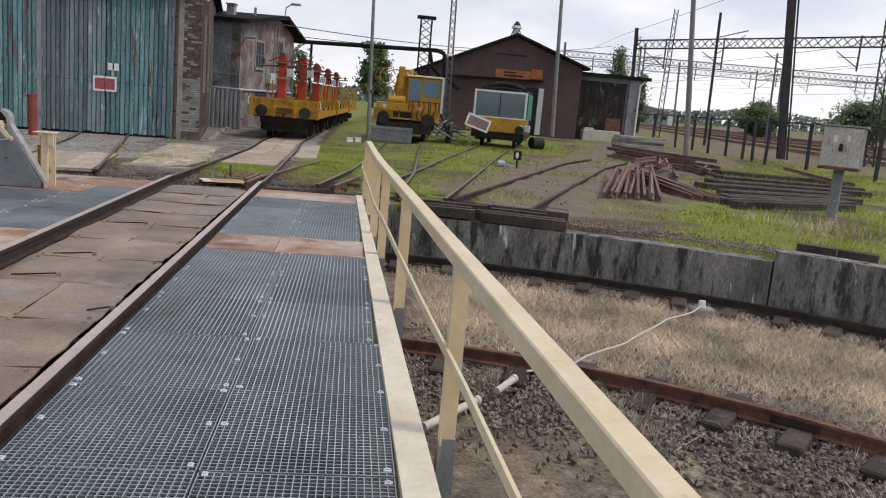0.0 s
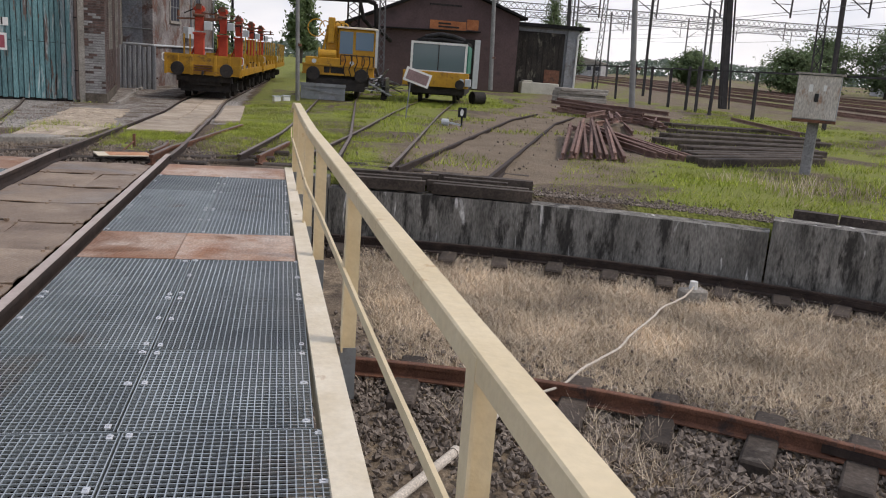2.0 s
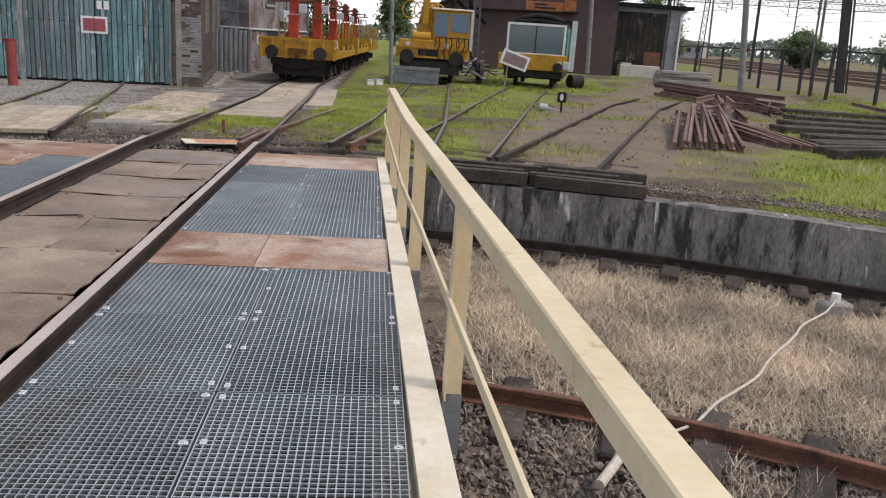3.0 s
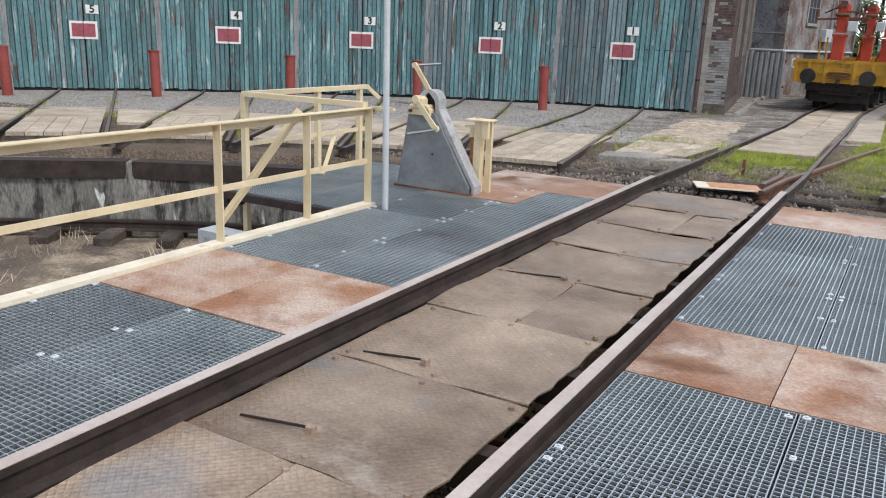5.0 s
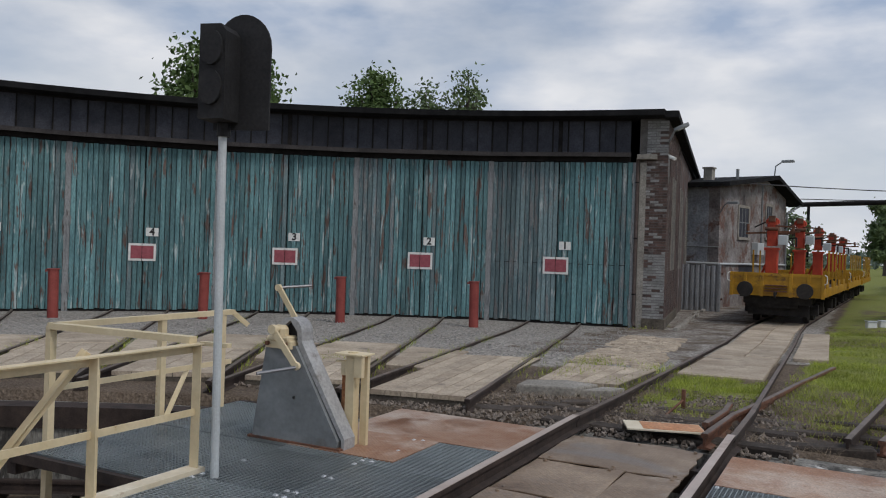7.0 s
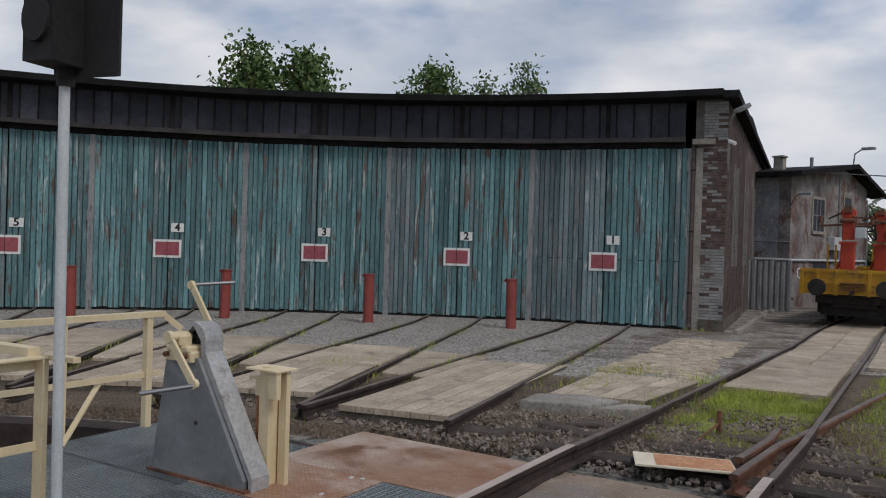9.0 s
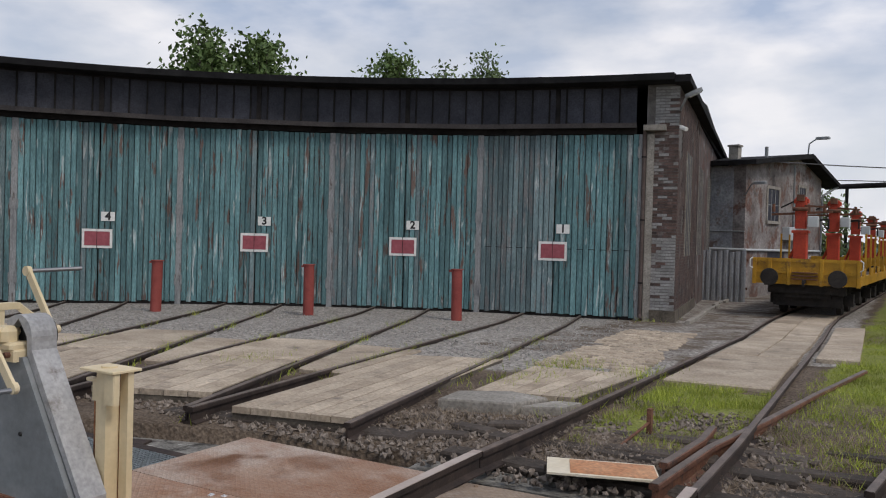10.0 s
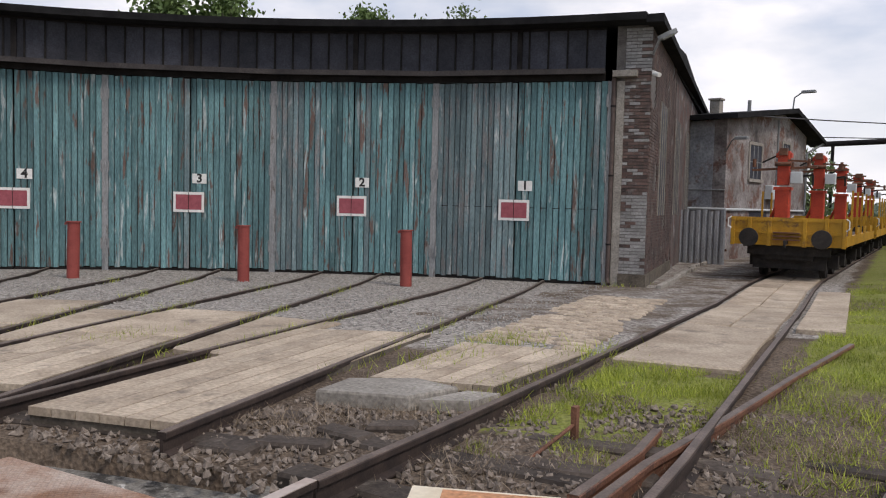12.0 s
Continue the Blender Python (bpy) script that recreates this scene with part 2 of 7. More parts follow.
# ---- mesh tools ----
class Shape:
    """Points and faces of one mesh, gathered from simple solids."""

    def __init__(self):
        self.v, self.f = [], []

    def add(self, pts, faces):
        k = len(self.v)
        self.v += [tuple(p) for p in pts]
        self.f += [tuple(i + k for i in q) for q in faces]
        return self

    def box(self, x0, y0, z0, x1, y1, z1, m=None, bevel=0.0):
        if bevel:
            c = bevel
            o = [(x0 + c, y0), (x1 - c, y0), (x1, y0 + c), (x1, y1 - c), (x1 - c, y1), (x0 + c, y1), (x0, y1 - c), (x0, y0 + c)]
            i = [(min(max(x, x0 + c), x1 - c), min(max(y, y0 + c), y1 - c)) for x, y in o]
            p = [Vector((x, y, z)) for x, y, z in [(*q, z0) for q in o] + [(*q, z1 - c) for q in o] + [(*q, z1) for q in i]]
            if m:
                p = [m @ q for q in p]
            fs = [tuple(range(7, -1, -1)), tuple(range(16, 24))]
            for a in range(8):
                b2 = (a + 1) % 8
                fs += [(a, b2, 8 + b2, 8 + a), (8 + a, 8 + b2, 16 + b2, 16 + a)]
            return self.add(p, fs)
        p = [Vector(q) for q in ((x0, y0, z0), (x1, y0, z0), (x1, y1, z0), (x0, y1, z0), (x0, y0, z1), (x1, y0, z1), (x1, y1, z1), (x0, y1, z1))]
        if m:
            p = [m @ q for q in p]
        return self.add(p, [(3, 2, 1, 0), (4, 5, 6, 7), (0, 1, 5, 4), (1, 2, 6, 5), (2, 3, 7, 6), (3, 0, 4, 7)])

    def bar(self, a, b, w, h, up=(0, 0, 1)):
        """A square bar from a to b, w across and h along up."""
        a, b = Vector(a), Vector(b)
        d = (b - a).normalized()
        s = d.cross(Vector(up))
        s = s.normalized() if s.length > 1e-4 else Vector((1, 0, 0))
        u = s.cross(d).normalized()
        q = [(-1, -1), (1, -1), (1, 1), (-1, 1)]
        p = [e + s * (i * w / 2) + u * (j * h / 2) for e in (a, b) for i, j in q]
        return self.add(p, [(3, 2, 1, 0), (4, 5, 6, 7), (0, 1, 5, 4), (1, 2, 6, 5), (2, 3, 7, 6), (3, 0, 4, 7)])

    def rod(self, a, b, r, r2=None, n=10):
        a, b = Vector(a), Vector(b)
        r2 = r if r2 is None else r2
        d = (b - a).normalized()
        s = d.orthogonal().normalized()
        u = d.cross(s)
        p = [e + (s * math.cos(t) + u * math.sin(t)) * q for e, q in ((a, r), (b, r2)) for t in (2 * math.pi * k / n for k in range(n))]
        fs = [(k, (k + 1) % n, n + (k + 1) % n, n + k) for k in range(n)]
        return self.add(p, fs + [tuple(range(n - 1, -1, -1)), tuple(range(n, 2 * n))])

    def pipe(self, pts, r, n=8):
        for a, b in zip(pts, pts[1:]):
            self.rod(a, b, r, r, n)
        return self

    def sweep(self, path, profile, closed_ends=True):
        """A profile (across, up) along a level path."""
        path = [Vector(p) for p in path]
        k, rings = len(profile), []
        for i, p in enumerate(path):
            d = path[min(i + 1, len(path) - 1)] - path[max(i - 1, 0)]
            s = Vector((d.y, -d.x, 0)).normalized()
            rings.append([p + s * u + Vector((0, 0, v)) for u, v in profile])
        pts = [q for r in rings for q in r]
        fs = [(i * k + j, i * k + (j + 1) % k, (i + 1) * k + (j + 1) % k, (i + 1) * k + j) for i in range(len(path) - 1) for j in range(k)]
        if closed_ends:
            fs += [tuple(range(k - 1, -1, -1)), tuple((len(path) - 1) * k + j for j in range(k))]
        return self.add(pts, fs)

    def prism(self, poly, z0, z1, m=None):
        n = len(poly)
        p = [Vector((x, y, z)) for z in (z0, z1) for x, y in poly]
        if m:
            p = [m @ q for q in p]
        return self.add(p, [tuple(range(n - 1, -1, -1)), tuple(range(n, 2 * n))] + [(k, (k + 1) % n, n + (k + 1) % n, n + k) for k in range(n)])

    def mesh(self, name, material, smooth=False):
        me = bpy.data.meshes.new(name)
        me.from_pydata(self.v, [], self.f)
        me.materials.append(material)
        bm = bmesh.new()
        bm.from_mesh(me)
        bmesh.ops.recalc_face_normals(bm, faces=bm.faces)
        bm.to_mesh(me)
        bm.free()
        if smooth:
            for p in me.polygons:
                p.use_smooth = True
        return me


def part(name, shape, material, parent=None, label="", m=None, smooth=False):
    """One mesh under a thing or a part. shape: a Shape, or a mesh that other pieces share."""
    me = shape if isinstance(shape, bpy.types.Mesh) else shape.mesh(name, material, smooth)
    ob = new(name, me)
    if parent:
        ob.parent = parent
    if m is not None:
        ob.matrix_basis = m
    if label:
        ob["label"] = label
    return ob


def thing(name, label, category, m=None, group="", kind=""):
    ob = new(name)
    ob.empty_display_size = 0.2
    if m is not None:
        ob.matrix_basis = m
    return tagged(ob, label, category, group, kind)


def setting(name, shape, material, label, category, smooth=False):
    return tagged(part(name, shape, material, None, "", None, smooth), label, category, "", "structure")


# rail section: foot, web and head, 0.15 high, top at 0
RAILP = [(-0.0625, -0.15), (0.0625, -0.15), (0.0625, -0.138), (0.012, -0.122), (0.012, -0.045), (0.034, -0.038), (0.034, -0.006), (0.026, 0),
         (-0.026, 0), (-0.034, -0.006), (-0.034, -0.038), (-0.012, -0.045), (-0.012, -0.122), (-0.0625, -0.138)]

# ---- plan ----
CX, CY = 0.8, -14.0        # middle of the pit
R_RING, R_INNER, R_WALL = 14.2, 9.2, 14.85
DX, DY, DR = -0.41, -7.2, 22.95   # arc of the shed doors
STEP = 10.07
PITZ = -1.18


def clamp01(v):
    return min(max(v, 0.0), 1.0)


def rail_top(x, y):
    """Level of the rail heads outside the pit."""
    d = max(math.hypot(x - CX, y - CY) - R_WALL, 0)
    left = clamp01((5.0 - x) / 5.0)
    return 0.09 - 0.13 * (1 - left) - left * 0.029 * min(d, 12.5)


def ground_z(x, y):
    d = max(math.hypot(x - CX, y - CY) - R_WALL, 0)
    rise = 0.022 * min(max(x - 20, 0), 160)
    return rail_top(x, y) - 0.075 - 0.10 * clamp01(1 - d / 4.5) + rise


# ---- ground: one sheet round the pit, to the horizon ----
def ground_sheet():
    radii = [R_WALL + 0.02 + 0.3 * k for k in range(70)]
    r = radii[-1]
    while r < 900:
        r *= 1.07
        radii.append(r)
    n = 420
    vs, fs, grass, gravel, sand = [], [], [], [], []
    for r in radii:
        for k in range(n):
            a = 2 * math.pi * k / n
            x, y = CX + r * math.sin(a), CY + r * math.cos(a)
            lump = 0.05 * noise.noise((x * 0.7, y * 0.7, 0)) + 0.03 * noise.noise((x * 2.1, y * 2.1, 4))
            vs.append((x, y, ground_z(x, y) + lump * clamp01((r - R_WALL) / 2) * (0.35 if x < -1 else 1.0)))
            w = noise.noise((x * 0.35, y * 0.35, 9))
            g = 0.0
            if x > 0.8:
                g = 0.52 + 0.62 * w
            if -0.7 < x < 0.7 and 2.2 < y < 5.2:
                g = 0.6
            if x > 60 or y > 45:
                g = 0.75
            s = 0.0
            if 4.0 < x < 24 and 1.0 < y < 60:
                mid = 6.2 + 0.48 * (y - 2)
                s = clamp01(1.25 - abs(x - mid) / (3.2 + 0.10 * y))
            if x > 26:
                s = max(s, 0.5 + 0.5 * noise.noise((x * 0.2 - y * 0.1, 2, 2)))
            v = 0.0
            if x < -0.9 and y > 1.5:
                v = clamp01((r - R_WALL - 3.5) / 2.0)
            if x > -4.6 and y > 7.5:
                v *= 0.45
            if abs(x) < 1.2 and y > 9:
                v = 0.6
            if y < -6 and x < 0:
                v = 0.5
            grass.append(clamp01(g))
            gravel.append(v)
            sand.append(s)
    skirt = len(vs)
    for k in range(n):
        vs.append((vs[k][0], vs[k][1], PITZ - 0.3))
        fs.append((skirt + k, skirt + (k + 1) % n, (k + 1) % n, k))
        grass.append(0)
        gravel.append(0)
        sand.append(0)
    for i in range(len(radii) - 1):
        for k in range(n):
            k2 = (k + 1) % n
            fs.append((i * n + k, i * n + k2, (i + 1) * n + k2, (i + 1) * n + k))
    me = bpy.data.meshes.new("ground")
    me.from_pydata(vs, [], fs)
    for nm, data in (("grass", grass), ("gravel", gravel), ("sand", sand)):
        me.attributes.new(nm, "FLOAT", "POINT").data.foreach_set("value", data)
    for p in me.polygons:
        p.use_smooth = True
    if me.polygons[-1].normal.z < 0:
        me.flip_normals()
    return me


def ground_material():
    m = bpy.data.materials.new("yard_ground")
    m.use_nodes = True
    n, l = m.node_tree.nodes, m.node_tree.links
    b = n["Principled BSDF"]
    g = n.new("ShaderNodeNewGeometry")

    def tex(scale, detail=6, rough=0.6):
        t = n.new("ShaderNodeTexNoise")
        t.inputs["Scale"].default_value, t.inputs["Detail"].default_value, t.inputs["Roughness"].default_value = scale, detail, rough
        l.new(g.outputs["Position"], t.inputs["Vector"])
        return t.outputs["Fac"]

    def ramp(f, c1, c2, a=0.35, z=0.65):
        r = n.new("ShaderNodeValToRGB")
        r.color_ramp.elements[0].position, r.color_ramp.elements[1].position = a, z
        r.color_ramp.elements[0].color, r.color_ramp.elements[1].color = (*c1, 1), (*c2, 1)
        l.new(f, r.inputs["Fac"])
        return r.outputs["Color"]

    def mix(f, a, c):
        x = n.new("ShaderNodeMix")
        x.data_type = "RGBA"
        l.new(f, x.inputs[0])
        l.new(a, x.inputs[6])
        l.new(c, x.inputs[7])
        return x.outputs[2]

    def mask(name, wob):
        a = n.new("ShaderNodeAttribute")
        a.attribute_name = name
        s = n.new("ShaderNodeMath")
        s.operation = "MULTIPLY_ADD"
        l.new(wob, s.inputs[0])
        s.inputs[1].default_value = 0.9
        l.new(a.outputs["Fac"], s.inputs[2])
        r = n.new("ShaderNodeMapRange")
        r.interpolation_type = "SMOOTHSTEP"
        r.inputs["From Min"].default_value, r.inputs["From Max"].default_value = 0.78, 1.02
        l.new(s.outputs[0], r.inputs["Value"])
        return r.outputs[0]

    vor = n.new("ShaderNodeTexVoronoi")
    vor.inputs["Scale"].default_value = 22
    l.new(g.outputs["Position"], vor.inputs["Vector"])
    stone = ramp(vor.outputs["Color"], (0.14, 0.125, 0.11), (0.46, 0.43, 0.39), 0.1, 0.9)
    dirt = mix(tex(9), ramp(tex(1.4), (0.05, 0.036, 0.027), (0.15, 0.112, 0.082)), ramp(tex(35), (0.045, 0.033, 0.025), (0.27, 0.215, 0.165)))
    sandc = mix(tex(6), ramp(tex(0.9), (0.155, 0.118, 0.085), (0.26, 0.205, 0.15)), ramp(tex(28), (0.10, 0.078, 0.056), (0.29, 0.235, 0.17)))
    green = mix(tex(2.2), ramp(tex(30), (0.085, 0.125, 0.018), (0.23, 0.29, 0.05)), ramp(tex(22), (0.15, 0.145, 0.04), (0.32, 0.29, 0.12)))
    wob = tex(1.3, 9, 0.7)
    c = mix(mask("gravel", wob), dirt, stone)
    c = mix(mask("grass", wob), c, green)
    c = mix(mask("sand", wob), c, sandc)
    l.new(c, b.inputs["Base Color"])
    b.inputs["Roughness"].default_value = 0.95
    b.inputs["Specular IOR Level"].default_value = 0.15
    bp = n.new("ShaderNodeBump")
    bp.inputs["Strength"].default_value, bp.inputs["Distance"].default_value = 0.8, 0.03
    l.new(vor.outputs["Distance"], bp.inputs["Height"])
    l.new(bp.outputs[0], b.inputs["Normal"])
    return m


gm = ground_sheet()
gm.materials.append(ground_material())
tagged(new("ground", gm), "trodden earth, gravel and patchy grass of a railway yard", "ground", "", "structure")

PITM = mat("pit_floor_earth", (0.075, 0.058, 0.045), (0.22, 0.17, 0.12), 0.9, 0.95, 0, 0.7, 30, (0.38, 0.30, 0.21), 1.6, 0.48, 0.66, dist=0.03)
s = Shape()
rr = [0.0, 3, 6, 8, 8.6] + [9 + 0.25 * k for k in range(24)]
nn = 200
for r in rr:
    for k in range(nn):
        a = 2 * math.pi * k / nn
        x, y = CX + r * math.sin(a), CY + r * math.cos(a)
        s.v.append((x, y, PITZ + 0.05 * noise.noise((x * 0.9, y * 0.9, 3)) + 0.04 * noise.noise((x * 2.6, y * 2.6, 7))))
for i in range(len(rr) - 1):
    for k in range(nn):
        s.f.append((i * nn + k, i * nn + (k + 1) % nn, (i + 1) * nn + (k + 1) % nn, (i + 1) * nn + k))
setting("pit_floor", s, PITM, "dry grass and ballast on the turntable pit floor", "ground", True)


def arc(r, a0, a1, step=1.5, z=0.0):
    k = max(int(abs(a1 - a0) / step), 1)
    return [(CX + r * math.sin(radians(a0 + (a1 - a0) * i / k)), CY + r * math.cos(radians(a0 + (a1 - a0) * i / k)), z) for i in range(k + 1)]


# pit wall in lengths, the one past the joint cast higher
WALLA = 34.6
for nm, a0, a1, top in (("pit_wall", -150, -8.5, -0.20), ("pit_wall", -8.4, 9.0, -0.12), ("pit_wall", 9.1, WALLA - 0.15, -0.28), ("pit_wall", WALLA, 66, -0.10), ("pit_wall", 66.1, 209.9, -0.12)):
    p = [(0.0, PITZ - 0.2), (0.0, top - 0.03), (-0.03, top), (-0.42, top), (-0.45, PITZ - 0.2)]
    setting(nm, Shape().sweep(arc(R_WALL, a0, a1), [(-u, v) for u, v in p]), CONC, "water-stained concrete wall round the turntable pit", "pit wall")

for nm, r, label in (("ring_rail", R_RING, "rusty circular rail on the pit floor"), ("ring_rail", R_INNER, "rust-red inner circular rail on short sleepers")):
    ring = thing(nm, label, "rail")
    for k in range(12):
        a0 = -170 + 30 * k
        part("rail_length", Shape().sweep(arc(r, a0, a0 + 29.96, 1.9, PITZ + 0.24), RAILP), RUST if r < 12 else DARKRAIL, ring)
        part("joint_plate", Shape().sweep(arc(r, a0 - 1.4, a0 + 1.4, 1.4, PITZ + 0.18), [(-0.04, -0.05), (0.04, -0.05), (0.04, 0.02), (-0.04, 0.02)]), DARKRAIL, ring)
sl = Shape().box(-0.55, -0.12, -0.13, 0.55, 0.12, 0.0, None, 0.02).mesh("sleeper", SLEEPER)
for r, da in ((R_RING, 3.2), (R_INNER, 4.6)):
    a = -70.0
    while a < 110:
        t = radians(a + random.uniform(-0.3, 0.3))
        ob = part("sleeper", sl, SLEEPER, None, "", pose(CX + r * math.sin(t), CY + r * math.cos(t), PITZ + 0.125 + random.uniform(-0.02, 0.01), 0, 0, 90 - math.degrees(t) + random.uniform(-4, 4)))
        tagged(ob, "weathered black timber sleeper under the circular rail", "sleeper", "ring rail sleepers")
        a += da


# ---- turntable bridge ----
bridge = thing("turntable_bridge", "steel turntable bridge with rails, gratings and worn plates", "turntable")
DECK_N, DECK_S = 0.15, -28.0
ZG = 0.04                         # top of the gratings


def kerb_x(y):
    return 2.42 - 0.0178 * max(y, -13)


for x in (-0.75, 0.75):
    r = part("rail", Shape().sweep([(x, DECK_S, 0.1), (x, DECK_N + 0.25, 0.1)], RAILP), DARKRAIL, bridge)
    part("rail_head", Shape().box(x - 0.034, DECK_S, 0.0985, x + 0.034, DECK_N + 0.25, 0.1025), RAILHEAD, r, "worn bright rail head")
g = Shape()
for x in (-0.75, 0.75):
    g.box(x - 0.16, DECK_S, -0.95, x + 0.16, DECK_N - 0.5, -0.92).box(x - 0.02, DECK_S, -0.93, x + 0.02, DECK_N - 0.4, -0.08).box(x - 0.16, DECK_S, -0.10, x + 0.16, DECK_N, -0.07)
part("girder", g, DARKRAIL, bridge)
for y in np.arange(-27.5, -0.3, 1.0):
    part("cross_beam", Shape().box(-2.5, y - 0.05, -0.25, 2.45, y + 0.05, -0.045), DARKRAIL, bridge)
# added sheets under the walkways, dark to stand for shade between the grating bars
part("shade_sheet", Shape().box(0.95, -16, -0.30, 2.40, -0.6, -0.27), DARKRAIL, bridge, "added dark sheet standing for the shade under the walkway")
part("shade_sheet", Shape().box(-2.48, -16, -0.30, -0.95, -0.6, -0.27), DARKRAIL, bridge, "added dark sheet standing for the shade under the walkway")
def warped_plate(x0, x1, ln, seed, free):
    """A trodden steel sheet: lifted at its rim, its free edge torn."""
    s = Shape()
    nx, ny = max(round((x1 - x0) / 0.1), 2), 8
    for lv in (0.0, -0.010):
        for j in range(ny + 1):
            for i in range(nx + 1):
                u, v = i / nx, j / ny
                x, y = x0 + (x1 - x0) * u, -ln / 2 + 0.004 + (ln - 0.008) * v
                rim = max(abs(2 * u - 1), abs(2 * v - 1)) ** 4
                z = 0.018 * rim * noise.noise((x * 2.3, y * 2.3, seed * 3.7)) + 0.004 * noise.noise((x * 4, y * 4, seed))
                if free and i == nx:
                    x += 0.03 * noise.noise((y * 6, seed, 0))
                if j in (0, ny):
                    y += 0.008 * noise.noise((x * 5, seed, 2))
                s.v.append((x, y, z + lv))
    k, w = (nx + 1) * (ny + 1), nx + 1
    for j in range(ny):
        for i in range(nx):
            a = j * w + i
            s.f += [(a, a + 1, a + w + 1, a + w), (k + a + w, k + a + w + 1, k + a + 1, k + a)]
    for j in range(ny):
        for a in (j * w, j * w + nx):
            s.f.append((a, a + w, k + a + w, k + a))
    for i in range(nx):
        for a in (i, ny * w + i):
            s.f.append((a, a + 1, k + a + 1, k + a))
    return s


# plates between the rails
BOLT = Shape().rod((0, 0, -0.01), (0, 0, 0.006), 0.018, 0.014, 8).mesh("bolt", PLATE)
y = DECK_N - 0.1
k = 0
while y > -20:
    ln = 1.02
    m = pose(0, y - ln / 2, -0.02, random.uniform(-0.5, 0.5), random.uniform(-0.5, 0.5), random.uniform(-0.5, 0.5))
    split = random.choice([0, 0.12, -0.2]) if k % 3 == 1 else None
    if split is None:
        part("deck_plate", warped_plate(-0.64, 0.56, ln, k, True), PLATE, bridge, "", m)
    else:
        part("deck_plate", warped_plate(-0.64, split - 0.004, ln, k, False), PLATE, bridge, "", m)
        part("deck_plate", warped_plate(split + 0.004, 0.56, ln, k + 40, True), PLATE, bridge, "", m)
    for bx in (-0.55, 0.0, 0.50):
        for by in (-ln / 2 + 0.06, ln / 2 - 0.06):
            part("bolt", BOLT, PLATE, bridge, "", pose(bx, y - ln / 2 + by, -0.014))
    y -= ln
    k += 1
for x, y, ln in ((-0.30, -5.95, 0.36), (-0.31, -6.88, 0.36), (0.50, -7.84, 0.16), (-0.35, -4.07, 0.5)):
    part("lifting_strip", Shape().bar((x - ln / 2, y - 0.02, -0.016), (x + ln / 2, y + 0.03, 0.006), 0.008, 0.012), DARKRAIL, bridge, "bent steel strip on a plate joint")
    part("strip_end", Shape().box(x + ln / 2 - 0.01, y + 0.01, -0.02, x + ln / 2 + 0.03, y + 0.05, 0.018, None, 0.004), PLATE, bridge)
part("deck_plate", Shape().box(-2.5, DECK_S, -0.03, 2.5, -20.2, 0.0), PLATE, bridge)


def grating_mesh(w, ln, pitch=0.034):
    g = Shape()
    nx, ny = round(w / pitch), round(ln / 0.034)
    for k in range(nx + 1):
        x = -w / 2 + w * k / nx
        g.box(x - 0.0026, -ln / 2, -0.03, x + 0.0026, ln / 2, 0.0)
    for k in range(ny + 1):
        y = -ln / 2 + ln * k / ny
        g.box(-w / 2, y - 0.0023, -0.012, w / 2, y + 0.0023, -0.0004)
    g.box(-w / 2, -ln / 2 - 0.002, -0.03, w / 2, -ln / 2 + 0.002, 0).box(-w / 2, ln / 2 - 0.002, -0.03, w / 2, ln / 2 + 0.002, 0)
    return g.mesh("grating_panel", GRATE)


clip = Shape().box(-0.019, -0.014, -0.004, 0.019, 0.014, 0.006, None, 0.003).box(-0.007, -0.007, 0.006, 0.007, 0.007, 0.011).mesh("clip", CLIP)


def grating_run(x0, x1, y0, y1, z, pitch=1.0, cell=0.034):
    """Rows of two panels each between two plates, with their clips."""
    rows = max(round((y1 - y0) / pitch), 1)
    ln = (y1 - y0) / rows
    xm = x0 + (x1 - x0) * 0.5
    wide = {}
    for r in range(rows):
        yc = y0 + (r + 0.5) * ln
        for a, b in ((x0, xm - 0.008), (xm + 0.008, x1)):
            if a not in wide:
                wide[a] = grating_mesh(b - a, ln - 0.015, cell)
            p = part("grating_panel", wide[a], GRATE, bridge, "", pose((a + b) / 2, yc, z + random.uniform(-0.002, 0.002)))
            for cx in (-(b - a) / 2 + 0.03, (b - a) / 2 - 0.03):
                for cy in (-ln / 2 + 0.06, ln / 2 - 0.05, 0.02):
                    if random.random() < 0.8:
                        part("clip", clip, CLIP, p, "", pose(cx, cy + random.uniform(-0.02, 0.02), 0.002, 0, 0, random.choice([0, 90])))


def right_edge(y):
    return kerb_x(y) - 0.02


def checker_plate(x0, y0, x1, y1, z, label=""):
    return part("rust_plate", Shape().box(x0, y0, z - 0.012, x1, y1, z), RUSTPLATE, bridge, label)


xr0 = 0.84
for a, b in ((-16.0, -11.5), (-11.5, -8.5), (-8.5, -5.5), (-4.55, -1.2)):
    grating_run(xr0, right_edge((a + b) / 2), a, b, ZG)
checker_plate(xr0, -5.49, 1.55, -4.56, ZG, "rusty checker plate")
checker_plate(1.556, -5.49, right_edge(-5), -4.56, ZG + 0.001, "rusty checker plate")
checker_plate(xr0, -1.19, right_edge(-1), -0.2, ZG, "rusty checker plate with worn edges")
checker_plate(xr0, -20, 2.6, -16.0, ZG)
for a, b in ((-16.0, -11.0), (-11.0, -6.12), (-5.02, -1.15)):
    grating_run(-2.52, -0.84, a, b, ZG - 0.015, 1.0, 0.05)
checker_plate(-2.52, -6.1, -1.7, -5.03, ZG - 0.015, "rusty checker plate, worn silvery")
checker_plate(-1.694, -6.1, -0.84, -5.03, ZG - 0.014, "rusty checker plate")
